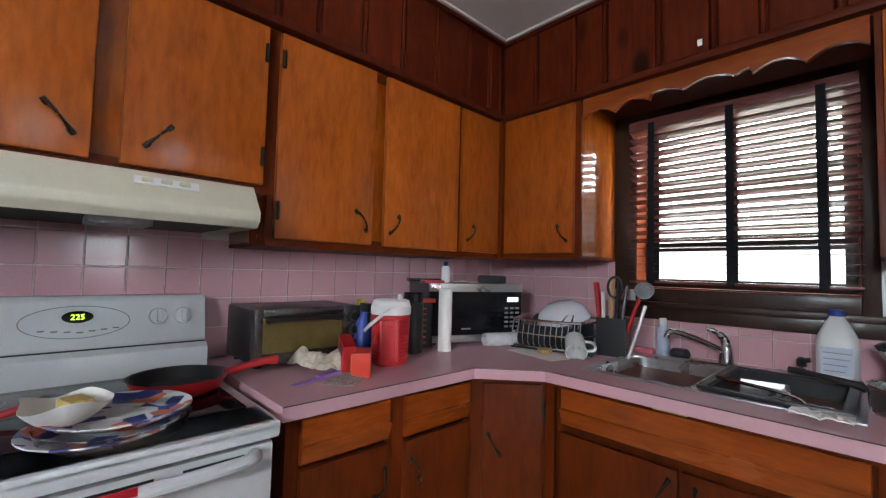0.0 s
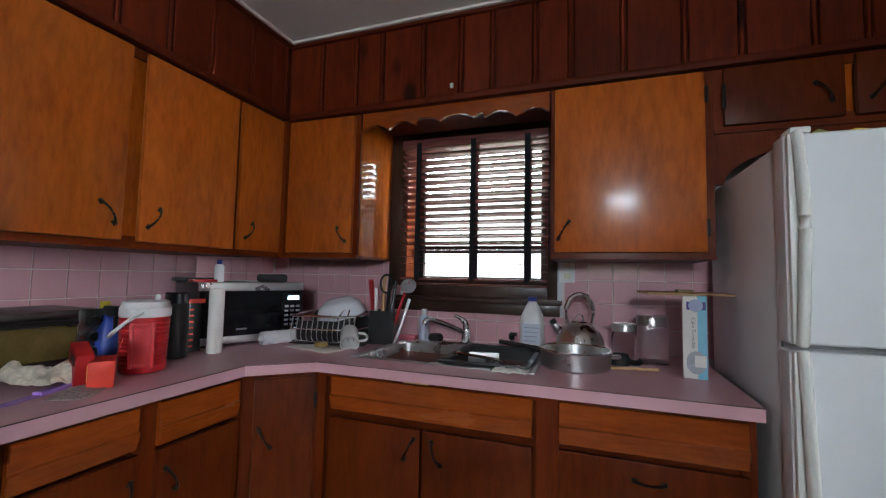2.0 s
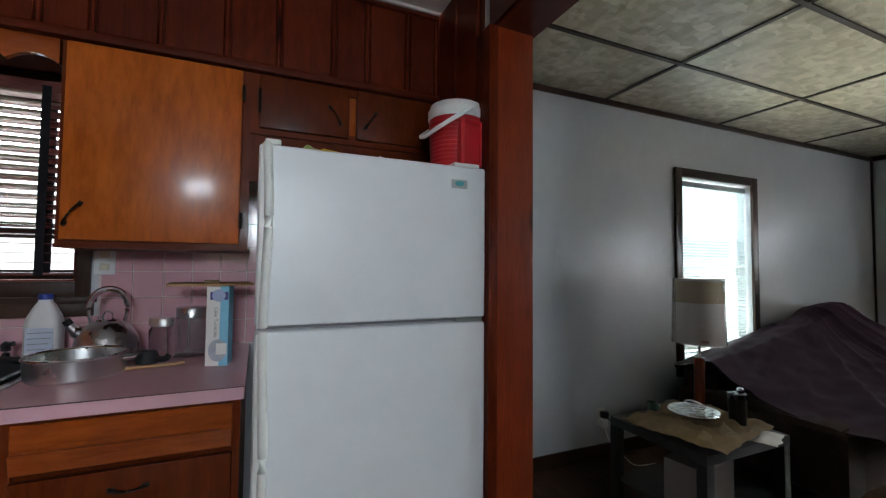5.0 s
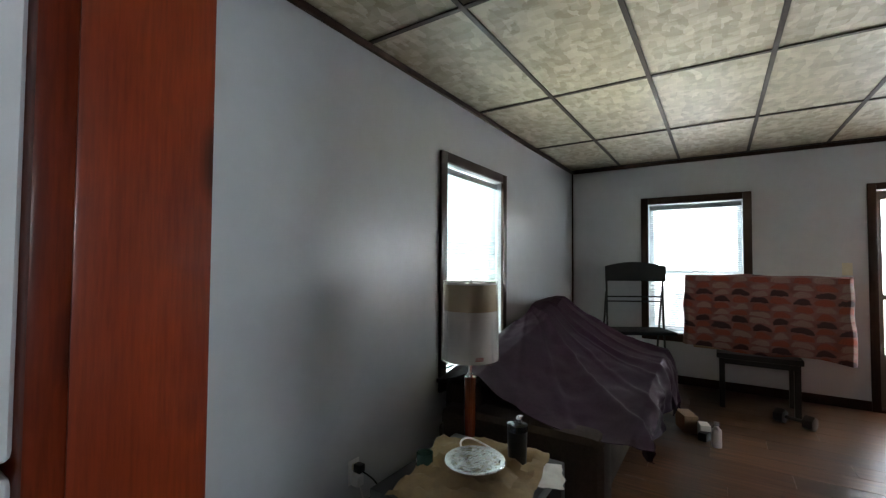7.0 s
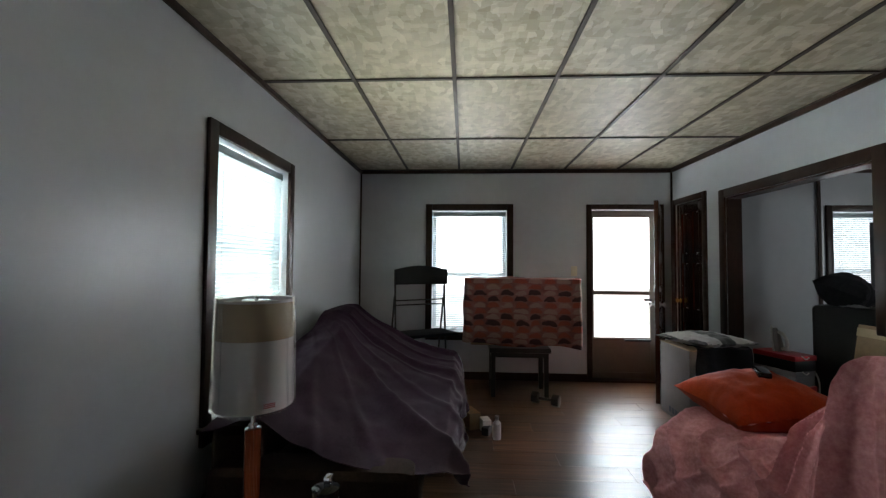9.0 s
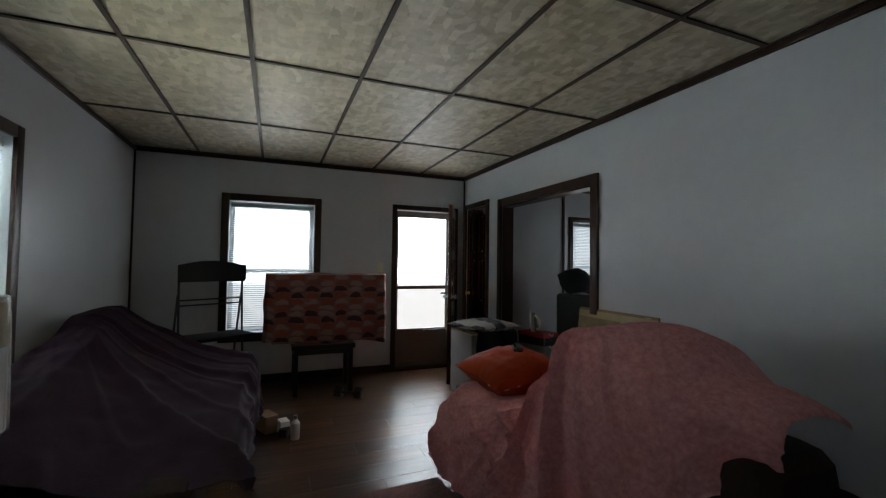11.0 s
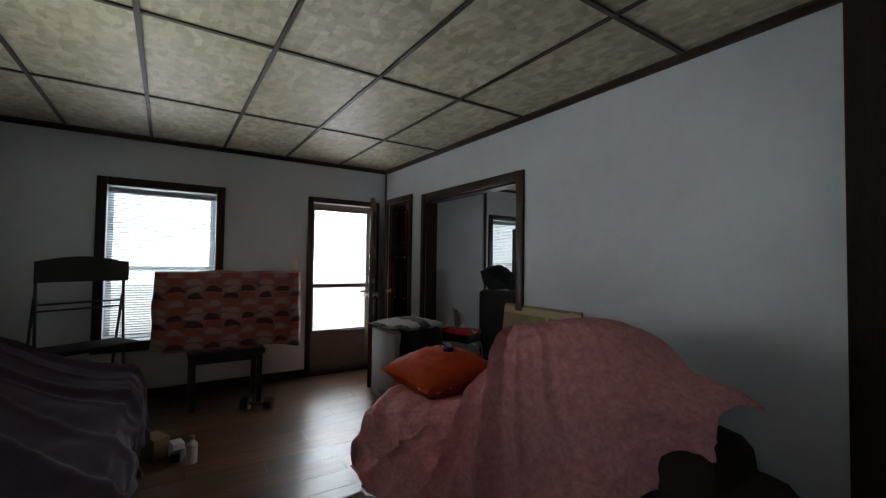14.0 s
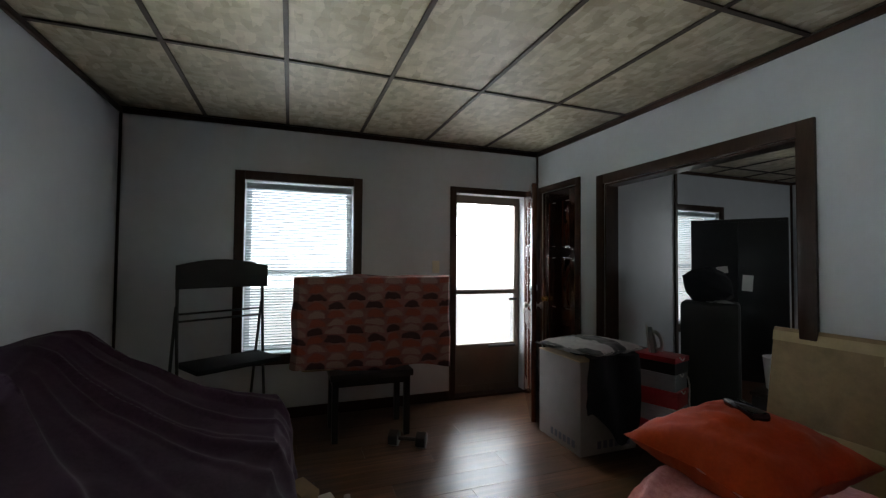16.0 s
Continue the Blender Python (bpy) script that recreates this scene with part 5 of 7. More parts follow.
def floor_lamp():
    l = thing("floor_lamp", (4.76, -0.37, 0), "floor lamp with mahogany post and white drum shade in plastic film", "lamp")
    part("base", lathe([(0, 0), (0.14, 0), (0.145, 0.012), (0.12, 0.025), (0.03, 0.04), (0, 0.04)], 36), MAHOGANY, l)
    part("post", joined(lathe([(0.028, 0.035), (0.03, 0.3), (0.024, 0.42), (0.03, 0.5), (0.03, 0.735), (0, 0.74)], 20)), MAHOGANY, l)
    part("stem", lathe([(0.016, 0.735), (0.016, 0.75), (0.009, 0.755), (0.009, 1.0)], 14), CHROME, l)
    sh = part("shade", lathe([(0.138, 0.825), (0.138, 0.83), (0.13, 1.205), (0.13, 1.21), (0.128, 1.21), (0.136, 0.825), (0.138, 0.825)], 48), SHADE, l)
    part("liner_band", lathe([(0.1335, 1.07), (0.1308, 1.2), (0.1318, 1.2), (0.1345, 1.07)], 48), SHADE_TAN, sh, "tan card band under the film")

    def film(u, v):
        a = 2 * math.pi * v
        r = 0.143 - 0.0065 * u + 0.0025 * math.sin(9 * a + 2 * u) + 0.002 * math.sin(23 * a)
        return (r * math.cos(a), r * math.sin(a), 0.82 + 0.395 * u)
    part("plastic_film", surface(film, 10, 72, 0.0006), PLASTIC_FILM, sh, "wrinkled clear plastic wrap").visible_shadow = False
    part("label_strip", joined(*[moved(box(-0.02, 0.02, -0.1395, -0.137, z, z + 0.003), pose(0, 0, 0, 0, 0, -42)) for z in (0.842, 0.848, 0.854)]), RED, sh, "small red printed label")
    part("finial", lathe([(0.05, 1.2), (0.05, 1.206), (0.008, 1.206), (0.008, 1.215), (0, 1.22)], 14), CHROME, l)


floor_lamp()


def side_table():
    t = thing("side_table", (4.1, -0.86, 0), "small black side table covered in clutter", "table")
    w, d, h = 0.62, 0.55, 0.455
    part("tabletop", box(0, w, 0, d, h - 0.045, h, 0.004), BLACK, t)
    for x in (0, w - 0.05):
        for y in (0, d - 0.05):
            part("leg", box(x, x + 0.05, y, y + 0.05, 0, h - 0.045, 0.002), BLACK, t)
    part("shelf", box(0.02, w - 0.02, 0.02, d - 0.02, 0.12, 0.14), BLACK, t)


side_table()


def crumple(name, w, d, h, mat, place, label, cat, turn=0, seed=0.0, nu=22, nv=18):
    def fn(u, v):
        x, y = w * (u - 0.5), d * (v - 0.5)
        e = (math.sin(math.pi * u) * math.sin(math.pi * v)) ** 0.35
        n_ = noise_at(x, y, seed, 14) + 0.6 * noise_at(x, y, seed + 3, 34)
        return (x * (1 + 0.12 * noise_at(v, seed, 0, 4)), y * (1 + 0.15 * noise_at(u, seed, 1, 4)), max(0.002, h * (0.45 + 0.4 * n_) * (0.35 + 0.65 * e)))
    return solo(name, surface(fn, nu, nv, 0.0012), mat, place, label, cat, turn=turn)


crumple("paper_bag", 0.58, 0.5, 0.1, PAPER_BAG, (4.4, -0.6, 0.456), "torn brown paper bag opened flat on the side table", "bag", 12, 2.0)
foil = solo("foil_tray", lathe([(0, 0.012), (0.07, 0.012), (0.085, 0.028), (0.115, 0.032), (0.118, 0.026), (0.1, 0.014), (0.07, 0.0), (0, 0.0)], 36), FOIL, (4.34, -0.63, 0.525), "foil tray covered in crinkled aluminium foil", "tray")
solo("foil_cover", surface(lambda u, v: (0.1 * (2 * u - 1) * math.sqrt(1 - 0.5 * (2 * v - 1) ** 2), 0.1 * (2 * v - 1) * math.sqrt(1 - 0.5 * (2 * u - 1) ** 2), 0.008 * noise_at(u, v, 0, 9) + 0.006), 22, 22, 0.001), FOIL, (4.34, -0.63, 0.547), "crinkled foil over the tray", "foil")


def water_bottle(place, label):
    b = thing("tumbler", place, label, "tumbler")
    part("body", lathe([(0, 0), (0.034, 0), (0.038, 0.01), (0.042, 0.16), (0, 0.16)], 24), BLACK, b)
    part("lid", lathe([(0.043, 0.155), (0.043, 0.18), (0.02, 0.186), (0, 0.186)], 24), BLACK_GLOSS, b)
    part("spout", box(0.01, 0.045, -0.012, 0.012, 0.18, 0.205, 0.006), CHROME, b)
    return b


water_bottle((4.56, -0.71, 0.456), "black insulated tumbler on the side table")
solo("glass_candle", lathe([(0, 0), (0.035, 0), (0.035, 0.07), (0.032, 0.07), (0.032, 0.006), (0, 0.006)], 24), plain("green_glass", (0.05, 0.1, 0.08), 0.1, coat=0.5), (4.33, -0.4, 0.456), "small green glass jar on the side table", "jar")
solo("charging_cable", tube([(4.62, -0.62, 0.46), (4.55, -0.5, 0.53), (4.45, -0.5, 0.545), (4.42, -0.56, 0.5), (4.4, -0.62, 0.47)], 0.004, 8), WHITE, (0, 0, 0), "white charging cable looped on the side table", "cable")
crumple("napkins", 0.2, 0.14, 0.025, PAPER, (4.56, -0.83, 0.456), "crumpled paper napkins on the side table", "napkin", 20, 7.0)
part_box = solo("carton", box(-0.13, 0.13, -0.1, 0.1, 0, 0.2, 0.004), CARD_GREY, (4.3, -0.68, 0.141), "white printed carton on the lower shelf", "carton", turn=8)


def covered_couch():
    c = thing("couch", (5.0, -1.0, 0), "brown couch under a purple sheet, along the wall", "couch")
    part("base", box(0.02, 1.82, 0.08, 1.0, 0.08, 0.34, 0.03), BROWN_SOFA, c)
    part("backrest", box(0.1, 1.82, 0.76, 1.02, 0.3, 0.6, 0.08, 3), BROWN_SOFA, c)
    part("armrest", box(1.62, 1.82, 0.06, 0.98, 0.08, 0.5, 0.07, 3), BROWN_SOFA, c)
    part("armrest", box(0.0, 0.22, 0.04, 0.98, 0.08, 0.46, 0.07, 3), BROWN_SOFA, c)
    part("seat_cushion", box(0.2, 1.64, 0.06, 0.78, 0.32, 0.42, 0.05, 3), BROWN_SOFA, c)
    for y in (0.02, 0.2):
        part("arm_post", box(1.79, 1.84, y, y + 0.035, 0, 0.36, 0.006), TAN_WOOD, c, "pale wooden arm post")
    for x in (0.06, 1.7):
        part("foot", lathe([(0.02, 0), (0.03, 0.085), (0, 0.085)], 14, (x, 0.1, 0)), TAN_WOOD, c)


covered_couch()


def steps(x, table):
    """Smooth interpolation through (x, value) rows."""
    if x <= table[0][0]:
        return table[0][1]
    for (xa, va), (xb, vb) in zip(table, table[1:]):
        if x <= xb:
            t = (x - xa) / (xb - xa)
            return va + (vb - va) * t * t * (3 - 2 * t)
    return table[-1][1]


def purple_sheet():
    """Sheet pulled from the top of the couch back over its seat and arm, hanging in long folds."""
    def top(x, y):
        back = 0.9 - 0.2 * max(0, (6.6 - x) / 1.2) ** 1.1
        peak = 0.09 * math.exp(-((x - 6.72) / 0.2) ** 2)
        t = max(0.0, min(1.0, (-y - 0.24) / 0.86))
        edge = 0.6 - (0.1 * (6.5 - x) if x < 6.5 else 0.0)
        return (back + peak) * (1 - t) + edge * t - 0.08 * math.sin(math.pi * t) - 0.25 * max(0.0, y + 0.16)

    def fn(u, v):
        x = 5.05 + 1.98 * u
        low = steps(u, [(0.0, 0.38), (0.3, 0.37), (0.55, 0.34), (0.78, 0.24), (0.9, 0.06), (1.0, 0.1)])
        if v > 0.7:
            hang = (v - 0.7) / 0.3
            base = top(x, -1.06)
            y = -1.06 - 0.06 * math.sin(min(1, hang * 2) * math.pi / 2) - 0.03 * hang * math.sin(24 * u + 2)
            z = base + (low - base) * hang ** 1.15
        else:
            hang = 0.0
            y = 0.02 - 1.08 * v / 0.7
            z = top(x, y)
        if u > 0.9:
            h2 = (u - 0.9) / 0.1
            x = 6.832 + 0.12 * math.sin(h2 * math.pi / 2)
            z = z + (0.1 + 0.25 * (1 - v) - z) * h2 ** 1.6
        dx, down = x - 6.72, 0.1 + 1.5 * v
        a_ = math.atan2(dx, down)
        far = min(1.0, math.hypot(dx, 1.5 * v) / 0.5)
        j = 1.6 * noise_at(a_, v, 0, 2.4)
        sharp = max(0.0, math.cos(14 * a_ + j)) ** 8
        fine = max(0.0, math.cos(37 * a_ + 1.5 + 2 * j)) ** 4
        fold = far * (0.034 * sharp + 0.011 * fine) + 0.02 * noise_at(u * 1.4, v, 4, 6) + 0.008 * noise_at(u, v, 9, 18)
        fold += 0.03 * hang * max(0.0, math.cos(48 * u + 3 * noise_at(u, v, 6, 3))) ** 3
        return (x - 0.15 * fold, y - 0.75 * fold * min(1, 0.3 + v), max(0.02, z + fold * 0.7))
    return surface(fn, 220, 180, 0.004)


solo("purple_sheet", purple_sheet(), PURPLE, (0, 0, 0), "dark purple sheet draped over the couch", "sheet")


def folding_chair():
    c = thing("folding_chair", (7.66, -0.4, 0), "tall black folding chair with a padded back", "chair", turn=-58)
    w = 0.64
    part("backrest", surface(lambda u, v: (w * u, 0.03 * math.sin(math.pi * u), 1.12 + (0.16 + 0.045 * math.sin(math.pi * u)) * v), 16, 6, 0.03), BLACK_MATT, c)
    for x in (0.02, w - 0.02):
        part("rear_leg", tube([(x, 0.02, 1.2), (x, 0.0, 0.7), (x, -0.06, 0.0)], 0.011, 8), BLACK, c)
        part("front_leg", tube([(x, 0.03, 1.0), (x, 0.12, 0.5), (x, 0.2, 0.0)], 0.011, 8), BLACK, c)
    for z in (0.95, 0.9):
        part("crossbar", tube([(0.02, 0.01, z), (w - 0.02, 0.01, z)], 0.008, 8), BLACK, c)
    part("seat", box(0.03, w - 0.03, -0.3, 0.06, 0.585, 0.62, 0.014), DARK_CLOTH, c)
    part("crossbar", tube([(0.02, -0.05, 0.2), (w - 0.02, -0.05, 0.2)], 0.008, 8), BLACK, c)


folding_chair()


def bench_table():
    t = thing("bench", (7.55, -2.0, 0), "low black wooden bench under the covered box", "bench")
    w, d, h = 0.36, 0.58, 0.5
    part("seat_top", box(-0.03, w + 0.02, -0.02, d + 0.02, h - 0.05, h, 0.012), BLACK, t)
    part("apron", joined(box(0, w, 0, 0.02, h - 0.1, h - 0.05), box(0, w, d - 0.02, d, h - 0.1, h - 0.05), box(0, 0.02, 0, d, h - 0.1, h - 0.05), box(w - 0.02, w, 0, d, h - 0.1, h - 0.05)), BLACK, t)
    for x in (0, w - 0.045):
        for y in (0, d - 0.045):
            part("leg", box(x, x + 0.045, y, y + 0.045, 0, h - 0.05, 0.004), BLACK, t)


bench_table()
solo("hidden_box", box(-0.1, 0.1, -0.53, 0.53, 0, 0.64, 0.02), CARD, (7.75, -1.74, 0.501), "box under the printed cloth", "box")


def printed_cloth():
    def fn(u, v):
        y = -1.14 - 1.22 * u
        wob = 0.018 * math.sin(11 * u + 2) + 0.012 * math.sin(23 * u)
        if v < 0.2:
            t = v / 0.2
            return (7.87 - 0.25 * t, y + 0.01 * noise_at(u, v, 2, 8), 1.195 + 0.012 * noise_at(u, v, 1, 6) + 0.012 * math.sin(math.pi * t))
        t = (v - 0.2) / 0.8
        out = 0.02 + 0.028 * math.sin(11 * u + 2) * t + 0.02 * noise_at(u * 2, t, 4, 3) * t
        wrap = max(0.0, abs(u - 0.5) - 0.46) / 0.04
        out -= 0.09 * wrap * wrap
        return (7.62 - out, y + 0.03 * t * (0.5 - u) + 0.012 * noise_at(0.5, t, 6, 5), 1.195 - (0.69 + 0.045 * noise_at(u, 0, 3, 2.5) + 0.05 * (u - 0.4)) * t)
    return surface(fn, 60, 40, 0.004)


solo("printed_cloth", printed_cloth(), PRINT, (0, 0, 0), "coral cloth with a fan print draped over a box", "cloth")


def dumbbell(place, turn):
    d = thing("dumbbell", place, "black dumbbell on the floor by the bench", "dumbbell", turn=turn)
    part("grip", tube([(-0.07, 0, 0.06), (0.07, 0, 0.06)], 0.014, 10), BLACK, d)
    for s in (-1, 1):
        part("weight", moved(bevelled(lathe([(0, -0.035), (0.06, -0.035), (0.06, 0.035), (0, 0.035)], 6), 0.01), pose(0.1 * s, 0, 0.06, 0, 90, 0)), BLACK, d)


dumbbell((7.35, -1.93, -0.006), 60)


def armchair():
    a = thing("armchair", (4.1, -3.1, 0), "dark recliner under a pink sheet, facing the front door", "armchair")
    part("base", box(0.0, 1.05, 0.08, 0.56, 0.06, 0.32, 0.04), BROWN_SOFA, a)
    part("side_panel", box(-0.26, 0.16, 0.1, 0.48, 0.03, 0.62, 0.1, 3), BROWN_SOFA, a)
    part("seat", box(0.6, 1.4, 0.14, 0.56, 0.3, 0.42, 0.06, 3), BROWN_SOFA, a)
    part("backrest", box(-0.14, 0.3, 0.1, 0.5, 0.1, 0.74, 0.12, 3), BROWN_SOFA, a)
    part("headrest", box(0.3, 0.56, 0.16, 0.5, 0.3, 0.9, 0.1, 3), BROWN_SOFA, a)
    part("armrest", box(0.66, 1.2, 0.48, 0.6, 0.08, 0.44, 0.05, 3), BROWN_SOFA, a)
    part("armrest", box(0.62, 1.2, 0.02, 0.16, 0.08, 0.46, 0.06, 3), BROWN_SOFA, a)
    part("footrest", box(1.15, 1.48, 0.14, 0.6, 0.3, 0.42, 0.06, 3), BROWN_SOFA, a)


armchair()


CREST = [(3.8, 0.84), (3.95, 0.88), (4.18, 0.92), (4.4, 1.06), (4.5, 1.09), (4.68, 1.05), (4.83, 0.84), (5.0, 0.65), (5.22, 0.58), (5.75, 0.56)]
CREST_Y = [(3.8, -2.86), (4.4, -2.83), (4.7, -2.5), (5.2, -2.46), (5.75, -2.44)]
NEAR_Y = [(3.8, -2.8), (4.05, -2.64), (4.3, -2.46), (4.7, -2.37), (5.0, -2.34), (5.3, -2.22), (5.75, -2.18)]
HEM = [(3.8, 0.67), (4.0, 0.66), (4.12, 0.58), (4.3, 0.3), (4.55, 0.08), (4.8, 0.05), (5.75, 0.05)]


def pink_sheet():
    """Sheet thrown over the recliner: high at the back, sloping to the seat, hanging in folds on the near side."""
    def fn(u, v):
        x = 3.96 + 1.78 * u
        c, crest_y, near, low = steps(x, CREST), steps(x, CREST_Y), steps(x, NEAR_Y), steps(x, HEM)
        if v < 0.36:
            t, hang = v / 0.36, 0.0
            y, z = -3.07 + (crest_y + 3.07) * t, c - 0.05 * (1 - t) ** 2 - 0.02 * (1 - t)
        else:
            hang = t = (v - 0.36) / 0.64
            y = crest_y + (near - crest_y) * math.sin(min(1, t * 1.8) * math.pi / 2)
            z = c + (low - c) * t ** 1.7
        a = math.atan2(x - 4.7, 0.16 + 1.1 * hang)
        j = 0.5 * noise_at(a, hang, 3, 2.2)
        sharp = max(0.0, math.cos(19 * a + 0.6 + 1.6 * j)) ** 7
        fine = max(0.0, math.cos(47 * a + 2 + 4 * j)) ** 3
        seat = steps(x, [(4.8, 0.0), (5.0, 1.0)])
        fold = hang ** 0.6 * min(1.0, (1 - u) / 0.1) * (0.1 * sharp + 0.028 * fine) * (0.15 + math.exp(-((a - 0.12) / 0.36) ** 2))
        fold += hang * 0.012 * math.sin(15 * x + 2 * hang + 3 * noise_at(x, hang, 8, 2)) * (1 - 0.5 * seat)
        fold += seat * 0.035 * max(0.0, math.cos(26 * x + 14 * v + 5 * noise_at(x, v, 4, 2.5))) ** 3
        fold += 0.016 * noise_at(u, v, 2, 7) + 0.009 * noise_at(u, v, 7, 17) + 0.004 * noise_at(u, v, 11, 36)
        if u > 0.93:
            h = (u - 0.93) / 0.07
            x = 5.606 + 0.1 * h
            z = z + (0.12 - z) * h ** 1.5
        if u < 0.06:
            h = 1 - u / 0.06
            x = 4.067 - 0.08 * math.sin(h * math.pi / 2)
            z -= 0.03 * h * h
        return (x + 0.02 * noise_at(u, v, 5, 3), y + fold, max(0.03, z + 0.45 * fold))
    return surface(fn, 300, 220, 0.004)


solo("pink_sheet", pink_sheet(), PINK, (0, 0, 0), "pink heathered sheet draped over the recliner", "sheet")


def cushion(name, w, d, h, mat, m, label):
    def half(s):
        def fn(u, v):
            a, b = 2 * u - 1, 2 * v - 1
            e = (1 - a * a) * (1 - b * b)
            return (w / 2 * a * (1 - 0.13 * (1 - abs(b)) * abs(a)), d / 2 * b * (1 - 0.13 * (1 - abs(a)) * abs(b)), s * h / 2 * max(0, e) ** 0.5 * (1 + 0.12 * noise_at(a, b, s, 3.5)) + 0.012 * noise_at(a, b, s, 6))
        return fn
    bm = joined(surface(half(1), 26, 26, 0.001), surface(half(-1), 26, 26, 0.001))
    ob = solo(name, bm, mat, (0, 0, 0), label, "cushion")
    ob.matrix_basis = m
    return ob


cushion("cushion", 0.54, 0.54, 0.26, ORANGE, pose(5.46, -2.62, 0.67, -5, -3, 2), "orange square cushion lying on the pink sheet")
solo("glasses_case", bevelled(box(-0.09, 0.09, -0.03, 0.03, 0, 0.03), 0.012), BLACK_GLOSS, (5.47, -2.66, 0.79), "black glossy case on the orange cushion", "case", turn=-25)


def moving_box():
    b = thing("carton", (6.8, -3.47, 0), "large pale cardboard carton with printed side", "carton")
    w, d, h = 0.5, 0.48, 0.64
    part("body", box(0, w, 0, d, 0, h, 0.004), CARD_GREY, b)
    part("flap", box(-0.004, w + 0.004, -0.004, d + 0.004, h, h + 0.006), CARD, b)
    part("tape", box(-0.005, -0.001, 0.05, d - 0.1, h - 0.12, h - 0.04), plain("blue_print", (0.12, 0.17, 0.3), 0.7), b, "faded blue printed panel")
    part("print", joined(*[box(-0.005, -0.001, 0.06 + 0.05 * k, 0.09 + 0.05 * k, 0.04, 0.09) for k in range(6)]), plain("dark_print", (0.08, 0.08, 0.1), 0.7), b, "dark printed symbols")
    part("print", joined(*[box(0.06 + 0.05 * k, 0.09 + 0.05 * k, d + 0.001, d + 0.005, 0.04, 0.09) for k in range(6)]), plain("dark_print_2", (0.08, 0.08, 0.1), 0.7), b, "dark printed symbols")


moving_box()
cushion("cushion", 0.62, 0.5, 0.12, STRIPED, pose(7.0, -3.22, 0.71, 0, 2, 10), "black and white striped cushion lying on the carton")


def jacket():
    def fn(u, v):
        y = -3.46 + 0.43 * u
        if v < 0.3:
            t = v / 0.3
            return (6.98 - 0.19 * t, y, 0.665 + 0.02 * noise_at(u, v, 3, 5) + 0.01)
        t = (v - 0.3) / 0.7
        return (6.785 - 0.02 - 0.02 * math.sin(9 * u + 3 * t), y + 0.02 * noise_at(u, t, 2, 4), 0.67 - (0.5 + 0.12 * math.sin(5 * u)) * t)
    return surface(fn, 24, 30, 0.008)


solo("jacket", jacket(), DARK_CLOTH, (0, 0, 0), "black jacket hanging over the carton", "jacket")


def small_floor_items():
    solo("carton", box(-0.09, 0.09, -0.05, 0.05, 0, 0.13, 0.003), CARD, (6.78, -1.2, 0), "small brown carton on the floor", "carton", turn=25)
    b = thing("spray_bottle", (6.53, -1.4, 0), "small white plastic bottle on the floor", "bottle")
    part("body", lathe([(0, 0), (0.03, 0), (0.032, 0.01), (0.032, 0.12), (0.014, 0.14), (0.014, 0.16), (0, 0.16)], 20), WHITE, b)
    part("cap", lathe([(0.016, 0.15), (0.016, 0.175), (0, 0.177)], 16), GREY, b)
    solo("paper_packet", bevelled(box(-0.05, 0.05, -0.035, 0.035, 0, 0.1), 0.006), PAPER, (6.68, -1.32, 0), "white and black packet on the floor", "packet", turn=15)
    solo("black_case", bevelled(box(-0.06, 0.06, -0.03, 0.03, 0, 0.06), 0.008), BLACK, (6.63, -1.33, 0.0), "small black case on the floor", "case", turn=-20)


small_floor_items()
rug_mat = cloth("dark_red_rug", (0.05, 0.012, 0.01), (0.16, 0.07, 0.05), blotch=22)
solo("rug", box(-0.75, 0.5, -0.32, 0.32, 0, 0.012, 0.003), rug_mat, (5.1, -1.9, 0.0005), "dark red patterned rug beside the recliner", "rug", turn=3)


def framed_board():
    b = thing("wrapped_panel", (5.16, SY + 0.17, 0), "large flat panel wrapped in brown paper and tape", "panel")
    tilt = pose(0, 0, 0, 9)
    part("panel", moved(box(0, 0.75, -0.03, 0.0, 0.0, 1.01, 0.006), tilt), PAPER_BAG, b)
    for z, x0, x1 in ((0.94, 0.0, 0.75), (0.5, 0.0, 0.75)):
        part("tape", moved(box(x0, x1, 0.001, 0.0025, z, z + 0.05), tilt), TAPE, b)
    part("tape", moved(box(0.05, 0.1, 0.001, 0.003, 0.75, 1.0), tilt), TAPE, b)
    part("label_strip", moved(box(0.28, 0.305, 0.002, 0.004, 0.9, 0.98), tilt), TAPE, b)


framed_board()

# ---- things on the worktop ----


DARK_STEEL = plain("dark_steel", (0.16, 0.155, 0.15), 0.22, 0.9)
OVEN_GLASS = plain("smoked_glass", (0.13, 0.095, 0.03), 0.08, vary=0.3, coat=0.3)


